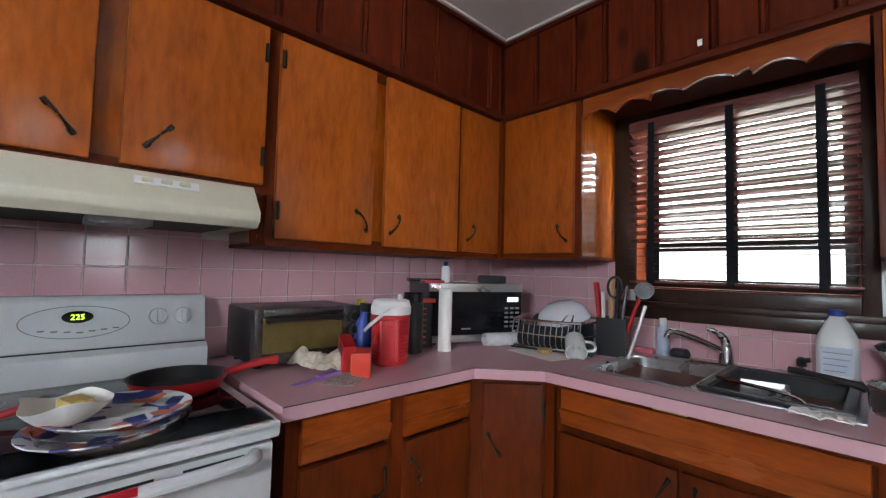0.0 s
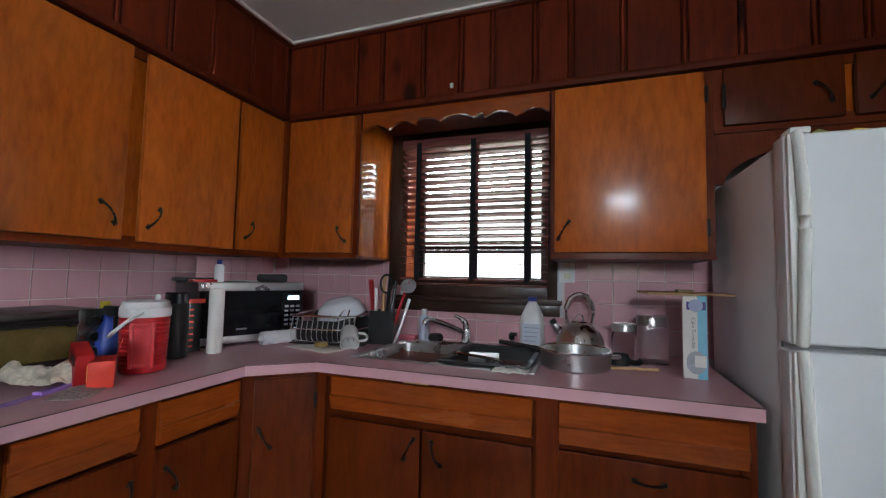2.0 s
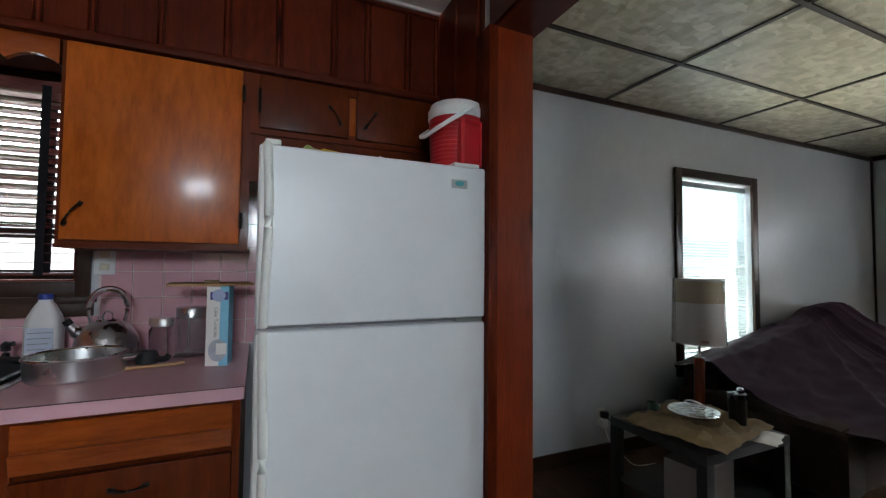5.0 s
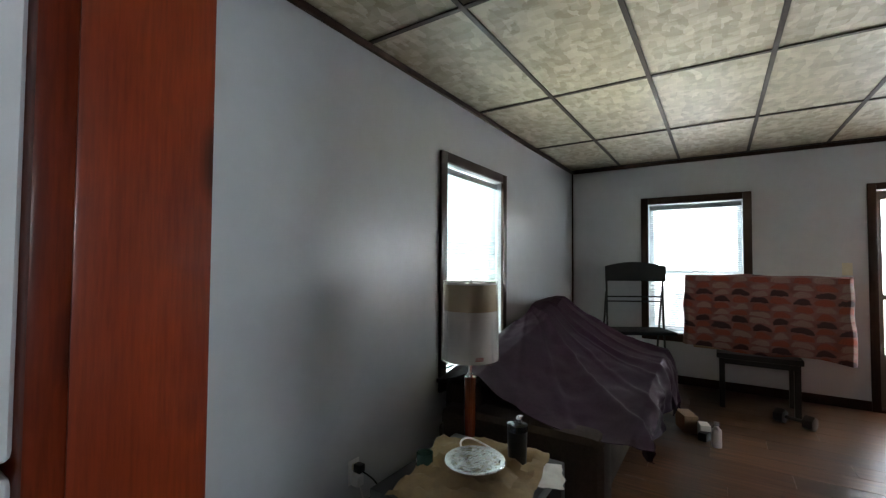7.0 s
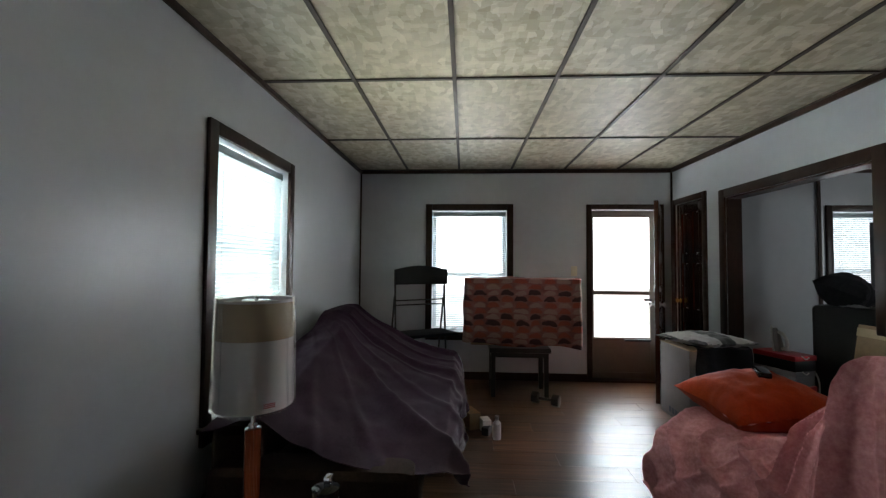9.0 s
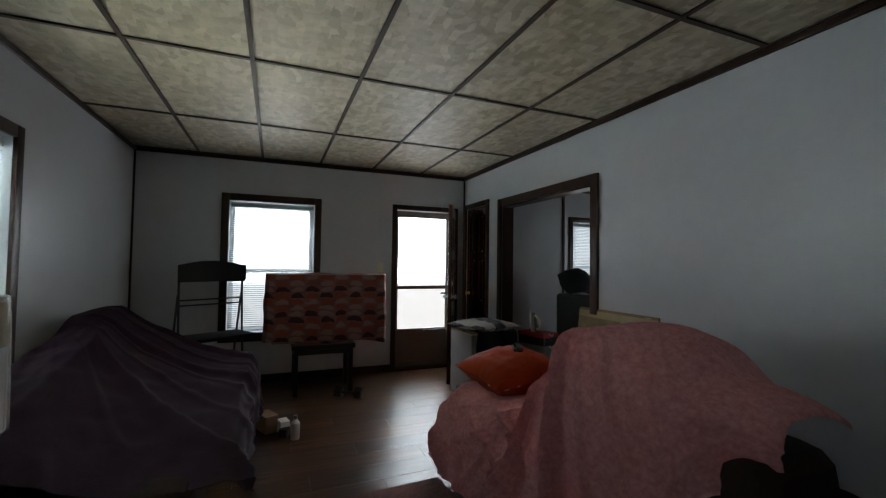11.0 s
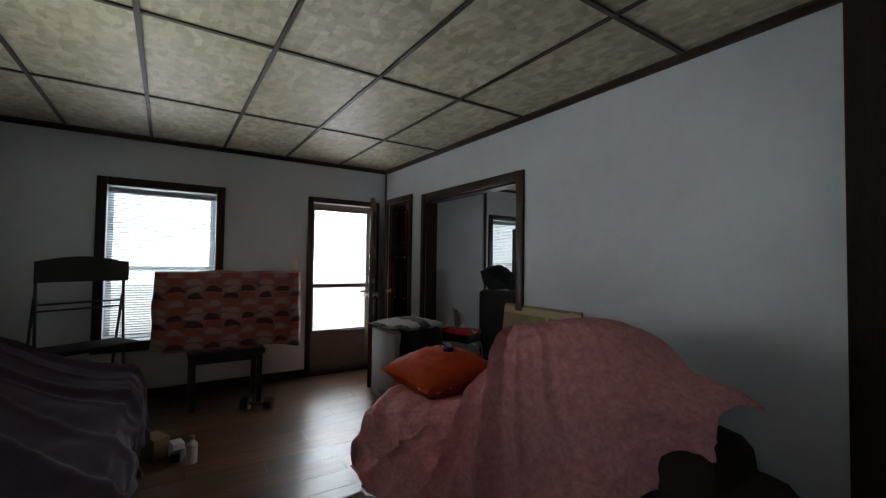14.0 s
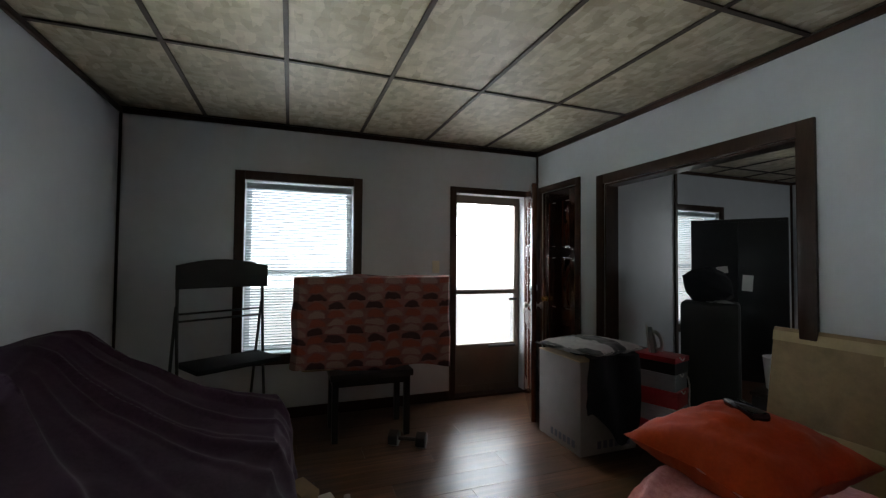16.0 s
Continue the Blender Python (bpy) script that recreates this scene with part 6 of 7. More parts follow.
def toaster_oven():
    t = thing("toaster_oven", (0.0, -1.5, CT), "small steel toaster oven with a dark glass door", "toaster oven")
    w, d, h = 0.41, 0.26, 0.2
    part("shell", box(-0.02, d - 0.02, 0, w, 0.015, h, 0.012), BLACK, t)
    part("front_frame", joined(box(d - 0.02, d, 0, 0.03, 0.015, h, 0.003), box(d - 0.02, d, w - 0.085, w, 0.015, h, 0.003), box(d - 0.02, d, 0.03, w - 0.085, 0.015, 0.05), box(d - 0.02, d, 0.03, w - 0.085, h - 0.03, h, 0.003)), DARK_STEEL, t)
    part("glass_door", box(d - 0.014, d - 0.004, 0.03, w - 0.085, 0.05, h - 0.03), OVEN_GLASS, t, "dark brown glass door")
    part("handle", tube([(d, 0.05, h - 0.045), (d + 0.03, 0.06, h - 0.035), (d + 0.03, w - 0.12, h - 0.035), (d, w - 0.11, h - 0.045)], 0.009, 8), BLACK, t)
    for z in (0.06, 0.11, 0.16):
        part("knob", moved(lathe([(0.017, 0), (0.015, 0.016), (0, 0.017)], 18), pose(d, w - 0.042, z, 0, 90)), BLACK, t)
    for x in (0.03, d - 0.04):
        for y in (0.03, w - 0.03):
            part("foot", lathe([(0.014, 0), (0.016, 0.018), (0, 0.018)], 12, (x, y, 0)), BLACK, t)


toaster_oven()


def microwave():
    m = thing("microwave", (0.245, -0.725, CT), "black microwave oven with steel trim", "microwave", turn=68)
    w, d, h = 0.49, 0.33, 0.285
    part("shell", box(0, w, 0.015, d, 0.012, h, 0.006), BLACK, m)
    part("top_strip", box(0, w, 0, 0.016, h - 0.038, h, 0.003), STEEL, m)
    part("bottom_strip", box(0, w, 0, 0.016, 0.012, 0.045, 0.003), STEEL, m)
    part("glass_door", box(0.003, w * 0.76, 0.002, 0.016, 0.045, h - 0.038), BLACK_GLOSS, m)
    pnl = part("control_panel", box(w * 0.765, w - 0.003, 0.002, 0.016, 0.045, h - 0.038), BLACK_GLOSS, m)
    n = Nodes("microwave_clock")
    n.put(Base_Color=(0.5, 0.7, 0.8, 1), Emission_Color=(0.8, 0.95, 1, 1), Emission_Strength=2.0)
    part("display", box(w * 0.83, w * 0.95, -0.001, 0.003, h - 0.085, h - 0.065), n.mat, pnl, "lit clock display")
    for r in range(5):
        for k in range(3):
            part("key", box(w * 0.8 + 0.03 * k, w * 0.8 + 0.03 * k + 0.02, 0.0, 0.003, 0.075 + 0.022 * r, 0.085 + 0.022 * r), GREY, pnl)
    part("name_bar", box(w * 0.33, w * 0.43, -0.0005, 0.001, 0.07, 0.077), ALU, m)
    for x in (0.04, w - 0.04):
        for y in (0.04, d - 0.04):
            part("foot", lathe([(0.012, 0), (0.012, 0.013), (0, 0.013)], 12, (x, y, 0)), BLACK, m)
    return m


mw = microwave()
MT = CT + 0.286


def on_mw(x, y):
    p = mw.matrix_basis @ Vector((x, y, 0))
    return (p.x, p.y, MT)


def small_bottle(name, place, r, h, body, cap, label, cat="bottle"):
    b = thing(name, place, label, cat)
    part("body", lathe([(0, 0), (r, 0), (r, h * 0.7), (r * 0.75, h * 0.78), (r * 0.45, h * 0.82), (0, h * 0.82)], 20), body, b)
    part("cap", lathe([(r * 0.55, h * 0.78), (r * 0.55, h), (0, h)], 16), cap, b)
    return b


small_bottle("pill_bottle", on_mw(0.1, 0.06), 0.02, 0.1, WHITE, BLUE, "white bottle with blue cap on the microwave")
solo("black_tray", box(-0.09, 0.09, -0.06, 0.06, 0, 0.018, 0.006), BLACK, on_mw(0.05, 0.2), "black tray on the microwave", "tray", turn=60)
solo("black_pouch", bevelled(box(-0.07, 0.07, -0.04, 0.04, 0, 0.04), 0.015), BLACK_MATT, on_mw(0.37, 0.1), "black pouch on the microwave", "pouch", turn=50)
crumple("magazine", 0.12, 0.1, 0.015, PAPER, on_mw(0.26, 0.17), "crumpled papers on the microwave", "paper", 30, 4.0)
solo("red_packet", bevelled(box(-0.05, 0.05, -0.03, 0.03, 0, 0.012), 0.004), RED, on_mw(0.03, 0.05), "red packet hanging on the microwave edge", "packet", turn=70)
sk = thing("skewer_pack", (0.262, -0.76, CT - 0.05), "black and red hanging card of utensils beside the microwave", "card", turn=68)
part("card", box(-0.04, 0.03, -0.008, 0, 0.05, 0.265, 0.002), BLACK, sk)
part("header", box(-0.04, 0.04, -0.012, -0.008, 0.25, 0.268), ORANGE_RED, sk)
for k in range(7):
    part("stripe", box(-0.038, 0.0, -0.0095, -0.008, 0.07 + 0.025 * k, 0.077 + 0.025 * k), ORANGE_RED, sk)

tower = thing("paper_roll", (0.36, -0.735, CT), "slim white paper roll standing on the worktop", "paper roll")
part("roll", lathe([(0.008, 0.0), (0.029, 0.0), (0.029, 0.262), (0.008, 0.262), (0.008, 0.0)], 28), PAPER, tower)
th = thing("thermos_bottle", (0.305, -0.87, CT), "tall black insulated bottle", "bottle")
part("body", lathe([(0, 0), (0.042, 0), (0.044, 0.006), (0.044, 0.2), (0.038, 0.21), (0, 0.21)], 24), BLACK, th)
part("lid", lathe([(0.041, 0.208), (0.041, 0.246), (0.036, 0.25), (0, 0.25)], 24), BLACK_GLOSS, th)
cn = thing("spray_bottle", (0.27, -1.09, CT), "dark blue spray bottle behind the cooler", "bottle")
part("body", lathe([(0, 0), (0.032, 0), (0.034, 0.12), (0.014, 0.16), (0.014, 0.18), (0, 0.18)], 20), BLUE, cn)
part("trigger_head", joined(box(-0.015, 0.045, -0.012, 0.012, 0.175, 0.21, 0.006), box(0.03, 0.04, -0.006, 0.006, 0.13, 0.18, 0.003)), BLACK, cn)
small_bottle("sauce_bottle", (0.2, -1.06, CT), 0.028, 0.22, GREEN, YELLOW, "green bottle behind the cooler")

crumple("plastic_bag", 0.19, 0.13, 0.12, plain("cloudy_bag", (0.62, 0.55, 0.45), 0.35, vary=0.3, scale=30, bump=0.4, grain=60), (0.36, -1.31, CT), "crumpled clear bag of bread rolls", "bag", 15, 11.0)
rb = thing("cracker_box", (0.49, -1.235, CT), "orange and red carton, open at the top", "carton", turn=-35)
part("carton_body", box(-0.055, 0.055, -0.03, 0.03, 0, 0.075, 0.002), ORANGE_RED, rb)
part("picture", box(0.02, 0.05, -0.0315, -0.03, 0.02, 0.065), YELLOW, rb, "yellow printed picture")
part("white_print", box(-0.05, -0.01, -0.0315, -0.03, 0.035, 0.055), PAPER, rb)
part("flap", moved(box(-0.055, 0.055, 0, 0.05, 0, 0.002), pose(0, 0.03, 0.075, 75)), ORANGE_RED, rb)
rb2 = thing("snack_box", (0.42, -1.255, CT), "red carton lying tilted against another", "carton", turn=-20)
part("carton_body", moved(box(-0.05, 0.05, -0.02, 0.02, 0, 0.11, 0.002), pose(0, 0, 0.0, 0, 16, 0)), RED, rb2)
part("printed_label", moved(box(-0.02, 0.03, -0.0215, -0.02, 0.07, 0.095), pose(0, 0, 0, 0, 16, 0)), BLACK, rb2)
kn = thing("butter_knife", (0.47, -1.36, CT + 0.001), "lilac plastic knife in its sleeve", "knife", turn=-70)
part("handle", bevelled(box(-0.1, 0.02, -0.014, 0.014, 0, 0.012), 0.005), LILAC, kn)
part("blade", box(0.02, 0.12, -0.012, 0.012, 0.002, 0.005), LILAC, kn)
crumple("leaflet", 0.18, 0.1, 0.014, plain("printed_leaflet", (0.4, 0.36, 0.34), 0.5, vary=0.6, scale=60), (0.52, -1.3, CT), "printed leaflet on the worktop", "leaflet", -50, 21.0)


def bubble_roll():
    def fn(u, v):
        a = 2 * math.pi * v
        r = 0.03 + 0.002 * math.sin(40 * u) * math.sin(8 * a)
        return (0.24 * u, r * math.cos(a), r * math.sin(a) + 0.032)
    return surface(fn, 40, 40, 0.002)


solo("bubble_wrap_roll", bubble_roll(), plain("frosted_film", (0.7, 0.7, 0.73), 0.25, vary=0.08), (0.4, -0.52, CT), "roll of frosted packing film in front of the microwave", "film roll", turn=66)


def dish_rack():
    r = thing("dish_rack", (0.5, -0.43, CT), "wire dish rack full of washed pans", "dish rack", turn=14)
    w, d = 0.3, 0.3
    for z in (0.02, 0.075, 0.135):
        part("rail", tube([(0, 0, z), (w, 0, z), (w, d, z), (0, d, z), (0, 0, z)], 0.004 if z < 0.13 else 0.0055, 8), CHROME, r)
    for k in range(13):
        x = w * k / 12
        part("wire", tube([(x, 0, 0.13), (x, 0, 0.02), (x, d, 0.02), (x, d, 0.13)], 0.0022, 6), ALU, r)
    part("drip_tray", joined(box(-0.01, w + 0.05, -0.015, d + 0.02, 0.006, 0.012, 0.003), box(0.012, w - 0.012, 0.014, 0.02, 0.014, 0.11), box(0.012, w - 0.012, d - 0.02, d - 0.014, 0.014, 0.11)), BLACK, r, "black plastic tray and liner")
    for x in (0.01, w - 0.01):
        for y in (0.01, d - 0.01):
            part("foot", lathe([(0.007, 0), (0.007, 0.024), (0, 0.024)], 10, (x, y, 0)), ALU, r)


dish_rack()
pc = thing("upturned_bowl", (0.64, -0.24, CT + 0.13), "upturned white bowl on the dish rack", "bowl", turn=20)
part("bowl", moved(lathe([(0, 0.085), (0.06, 0.082), (0.1, 0.055), (0.125, 0.0), (0.122, 0.0), (0.097, 0.052), (0.058, 0.078), (0, 0.08)], 36), pose(0, 0, 0, 10, -12, 0)), plain("white_china", (0.7, 0.72, 0.78), 0.15, vary=0.04, coat=0.4), pc)
pp2 = thing("saucepan", (0.58, -0.3, CT + 0.03), "dark saucepan lying in the dish rack", "pan")
part("body", moved(lathe([(0, 0), (0.08, 0), (0.085, 0.01), (0.085, 0.08), (0.08, 0.08), (0.078, 0.012), (0, 0.01)], 32), pose(0.02, 0.03, 0.03, 25, 10)), BLACK, pp2)
gl = thing("mixing_whisk", (0.7, -0.3, CT + 0.06), "steel cutlery and whisk heaped in the rack", "utensil")
for k in range(12):
    a = k * 0.9
    part("wire_loop", tube([(0, 0, 0), (0.05 * math.cos(a), 0.05 * math.sin(a), 0.05), (0.03 * math.cos(a + 0.6), 0.03 * math.sin(a + 0.6), 0.1), (0, 0.02, 0.07)], 0.004, 6), CHROME, gl)


def mug(place, turn):
    m = thing("mug", place, "white mug tipped on its side against the rack", "mug", turn=turn)
    tip = pose(0, 0, 0.043, 0, 118, 0)
    part("cup", moved(lathe([(0, 0.004), (0.034, 0.0), (0.04, 0.01), (0.043, 0.1), (0.04, 0.1), (0.037, 0.012), (0, 0.01)], 32), tip @ Matrix.Translation((0, 0, -0.05))), plain("white_glaze", (0.75, 0.75, 0.74), 0.15, vary=0.03, coat=0.4), m)
    part("handle", moved(tube([(0, 0.04, 0.08), (0, 0.07, 0.075), (0, 0.078, 0.05), (0, 0.068, 0.025), (0, 0.04, 0.02)], 0.006, 8), tip @ Matrix.Translation((0, 0, -0.05))), plain("white_glaze_handle", (0.75, 0.75, 0.74), 0.15, vary=0.03), m)


mug((0.79, -0.40, CT + 0.006), -55)
crumple("paper_towel", 0.26, 0.14, 0.012, PAPER, (0.66, -0.46, CT), "damp paper towel under the dish rack", "paper towel", -12, 31.0)
solo("tuna_can", lathe([(0, 0), (0.03, 0), (0.03, 0.016), (0.027, 0.018), (0, 0.014)], 28), BRASS, (0.69, -0.47, CT + 0.012), "small open gold-coloured tin", "tin")


def utensil_holder():
    h = thing("utensil_holder", (0.86, -0.2, CT), "black plastic utensil holder full of kitchen tools", "utensil holder", turn=10)
    part("tub", joined(box(-0.06, 0.06, -0.05, -0.045, 0.03, 0.16), box(-0.06, 0.06, 0.045, 0.05, 0.03, 0.16), box(-0.06, -0.055, -0.045, 0.045, 0.03, 0.16), box(0.055, 0.06, -0.045, 0.045, 0.03, 0.16), box(-0.06, 0.06, -0.05, 0.05, 0.0, 0.03)), BLACK, h)
    tools = [(-0.05, 0.01, -0.075, 0.0, 0.31, 0.013, RED), (-0.02, 0.02, -0.01, 0.03, 0.33, 0.01, TAN_WOOD), (0.0, 0.03, 0.01, 0.05, 0.32, 0.009, BLACK), (0.02, 0.0, 0.05, 0.02, 0.3, 0.009, BLACK), (0.04, -0.01, 0.13, -0.02, 0.31, 0.008, RED), (-0.035, -0.02, -0.04, -0.02, 0.27, 0.008, WHITE)]
    for x0, y0, x1, y1, z, r, mat in tools:
        part("tool_handle", tube([(x0, y0, 0.04), ((x0 + x1) / 2, (y0 + y1) / 2, z * 0.6), (x1, y1, z)], [r * 0.7, r, r, r], 8), mat, h)
    part("scissors_ring", tube([(0.0 + 0.03 * math.cos(a), 0.02, 0.29 + 0.045 * math.sin(a)) for a in (2 * math.pi * i / 14 for i in range(15))], 0.006, 8), BLACK, h)
    part("ladle", moved(lathe([(0, 0), (0.03, 0.008), (0.038, 0.03), (0.036, 0.03), (0.028, 0.01), (0, 0.004)], 20), pose(0.13, -0.03, 0.27, 60, 10)), GREY, h)
    lid = part("leaning_tongs", tube([(0.075, -0.08, 0.005), (0.1, -0.05, 0.1), (0.13, -0.02, 0.22)], 0.008, 6), ALU, h)


utensil_holder()
solo("sponge", bevelled(box(-0.05, 0.05, -0.03, 0.03, 0, 0.022), 0.006), plain("pink_sponge", (0.5, 0.12, 0.16), 0.9, bump=0.5), (0.93, -0.075, CT + 0.007), "pink sponge at the back of the sink", "sponge", turn=8)
small_bottle("soap_bottle", (1.0, -0.02, CT), 0.026, 0.16, plain("blue_soap", (0.5, 0.55, 0.7), 0.2, coat=0.3), WHITE, "clear blue soap bottle at the window end of the sink", "soap bottle")
solo("scouring_pad", lathe([(0, 0), (0.035, 0.004), (0.04, 0.02), (0.03, 0.038), (0, 0.042)], 18), BLACK_MATT, (1.07, -0.03, CT), "dark scouring pad at the back of the sink", "scourer")


def bleach_jug():
    j = thing("bleach_jug", (1.56, -0.045, CT + 0.002), "white plastic jug with blue cap and printed label", "jug")
    def sec(r):
        return [(x, y) for x, y in rounded(-r, r, -r * 0.72, r * 0.72, r * 0.5, 4)]
    bm = bmesh.new()
    prev = None
    for r, z in ((0.05, 0.0), (0.055, 0.008), (0.055, 0.13), (0.048, 0.16), (0.03, 0.2), (0.02, 0.215), (0.02, 0.225)):
        cur = [bm.verts.new((x, y, z)) for x, y in sec(r)]
        if prev:
            for i in range(len(cur)):
                k = (i + 1) % len(cur)
                bm.faces.new((prev[i], prev[k], cur[k], cur[i]))
        else:
            bm.faces.new(list(reversed(cur)))
        prev = cur
    bm.faces.new(prev)
    part("body", bm, WHITE, j)
    part("cap", lathe([(0.022, 0.222), (0.022, 0.24), (0.019, 0.243), (0, 0.243)], 18), BLUE, j)
    lab = part("label_panel", box(-0.04, 0.04, -0.0415, -0.039, 0.03, 0.12), plain("label_pale", (0.55, 0.6, 0.72), 0.5), j)
    for k in range(4):
        part("print_bar", box(-0.034, 0.02 + 0.006 * k, -0.0425, -0.0415, 0.04 + 0.02 * k, 0.043 + 0.02 * k), GREY, lab)


bleach_jug()


def kettle():
    k = thing("kettle", (1.775, -0.13, CT), "polished steel kettle with an arched handle", "kettle", turn=15)
    part("body", lathe([(0, 0), (0.1, 0), (0.104, 0.01), (0.103, 0.05), (0.094, 0.085), (0.078, 0.115), (0.052, 0.138), (0.036, 0.145), (0, 0.146)], 44), STEEL, k)
    lid = part("lid", lathe([(0.037, 0.143), (0.032, 0.151), (0.01, 0.156), (0, 0.156)], 24), CHROME, k)
    part("knob", tube([(0.015, 0, 0.154), (0.012, 0, 0.172), (0, 0, 0.18), (-0.012, 0, 0.172), (-0.015, 0, 0.154)], 0.003, 8), CHROME, lid)
    part("spout", tube([(-0.075, 0, 0.095), (-0.1, 0, 0.122), (-0.112, 0, 0.14)], [0.022, 0.016, 0.013], 12), STEEL, k)
    part("spout_cap", tube([(-0.108, 0, 0.137), (-0.12, 0, 0.155)], 0.014, 10), BLACK, k)
    part("handle", tube([(-0.05, 0, 0.138), (-0.058, 0, 0.2), (-0.036, 0, 0.25), (0, 0, 0.265), (0.036, 0, 0.25), (0.058, 0, 0.2), (0.05, 0, 0.138)], [0.006, 0.01, 0.012, 0.012, 0.012, 0.01, 0.006], 10), CHROME, k)


kettle()


def pot():
    p = thing("saute_pan", (1.765, -0.38, CT), "open stainless steel pan with liquid and a long handle", "pan")
    part("body", lathe([(0, 0), (0.12, 0), (0.127, 0.008), (0.13, 0.065), (0.134, 0.068), (0.13, 0.069), (0.125, 0.012), (0, 0.008)], 44), STEEL, p)
    part("cooking_oil", lathe([(0.1262, 0.03), (0, 0.0305)], 40), plain("amber_oil", (0.3, 0.2, 0.06), 0.08, vary=0.1), p, "shallow amber liquid")
    part("lid_ring", tube([(0.13 * math.cos(a), 0.13 * math.sin(a), 0.07) for a in (2 * math.pi * i / 28 for i in range(29))], 0.004, 6), CHROME, p)
    part("long_handle", tube([(-0.13, 0.02, 0.05), (-0.18, 0.03, 0.06), (-0.3, 0.05, 0.068)], [0.012, 0.009, 0.01], 8), BLACK, p)
    part("side_loop", tube([(0.128, -0.025, 0.05), (0.155, -0.02, 0.052), (0.155, 0.02, 0.052), (0.128, 0.025, 0.05)], 0.005, 8), CHROME, p)


pot()


def jar(place, w, h, square, label):
    j = thing("glass_jar", place, label, "jar", "glass jars on the worktop")
    if square:
        outer = moved(prism(rounded(-w, w, -w, w, w * 0.4), 0, h * 0.8, 0.004), Matrix.Identity(4))
    else:
        outer = lathe([(0, 0), (w * 0.92, 0), (w, 0.01), (w, h * 0.68), (w * 0.85, h * 0.76), (w * 0.85, h * 0.8), (0, h * 0.8)], 32)
    part("glass", outer, CLEAR, j)
    part("lid", lathe([(w * 0.95, h * 0.78), (w, h * 0.8), (w, h * 0.97), (w * 0.95, h), (0, h)], 32), STEEL, j, "brushed steel lid")
    return j


jar((1.955, -0.12, CT), 0.052, 0.15, False, "round glass jar with a steel lid")
jar((2.055, -0.15, CT), 0.058, 0.19, True, "square glass storage jar with a steel lid")
lid_h = thing("pan_brush", (1.93, -0.27, CT), "black round scrubbing brush beside the jars", "brush", turn=-20)
part("head", lathe([(0, 0), (0.034, 0.004), (0.036, 0.03), (0.028, 0.046), (0, 0.05)], 20), BLACK_MATT, lid_h)
part("handle", tube([(0.02, 0, 0.02), (0.06, 0, 0.018), (0.075, 0, 0.03)], 0.011, 8), BLACK, lid_h)
ws = thing("wooden_spoon", (1.92, -0.37, CT + 0.002), "wooden spoon lying on the worktop", "spoon", turn=12)
part("handle", tube([(-0.06, 0, 0.007), (0.14, 0, 0.007)], 0.006, 8), TAN_WOOD, ws)
part("bowl", moved(lathe([(0, 0), (0.02, 0.004), (0.025, 0.01), (0, 0.012)], 16), Matrix.Translation((-0.08, 0, 0)) @ Matrix.Diagonal((1.4, 1, 1, 1))), TAN_WOOD, ws)


def cake_box():
    b = thing("turntable_box", (2.125, -0.39, CT), "tall blue and white printed cardboard box", "box", turn=-9)
    w, d, h = 0.072, 0.072, 0.285
    part("carton_body", box(0, w, 0, d, 0, h, 0.002), PAPER, b)
    part("blue_side", joined(box(w * 0.62, w + 0.001, -0.001, 0.0, 0, h), box(w, w + 0.001, 0, d, 0, h)), LIGHT_BLUE, b, "pale blue printed edge")
    part("badge", moved(lathe([(0, 0.002), (0.022, 0.0015), (0.022, 0)], 24), pose(0.04, -0.001, h - 0.035, 90)), plain("lilac_print", (0.35, 0.4, 0.6), 0.5), b)
    part("badge_band", box(0.012, 0.07, -0.0015, 0.0, h - 0.05, h - 0.022), plain("deep_violet_print", (0.06, 0.04, 0.2), 0.5), b)
    text_part("printed_words", "Cake Turntable", 0.017, Matrix.Translation((0.032, -0.0012, 0.155)) @ Matrix(((0, 1, 0, 0), (0, 0, -1, 0), (-1, 0, 0, 0), (0, 0, 0, 1))), GREY, b, 0.0004)
    pic = part("picture", moved(lathe([(0, 0.0016), (0.03, 0.0014), (0.03, 0)], 28), pose(0.04, -0.001, 0.055, 90) @ Matrix.Diagonal((1, 1.3, 1, 1))), plain("grey_print", (0.35, 0.37, 0.42), 0.5, vary=0.3), b, "printed picture of a cake stand")
    part("cake_layer", box(0.035, 0.07, -0.003, -0.001, 0.04, 0.08, 0.001), PAPER, pic)
    tray = thing("paper_plate", (2.14, -0.33, CT + 0.2855), "flat pale tray balanced on the box", "tray", turn=5)
    part("board", box(-0.14, 0.13, -0.1, 0.1, 0, 0.008, 0.003), TAN_WOOD, tray)
    part("scrap", bevelled(box(-0.03, 0.02, -0.05, 0.0, 0.008, 0.018), 0.003), PAPER_BAG, tray)


cake_box()


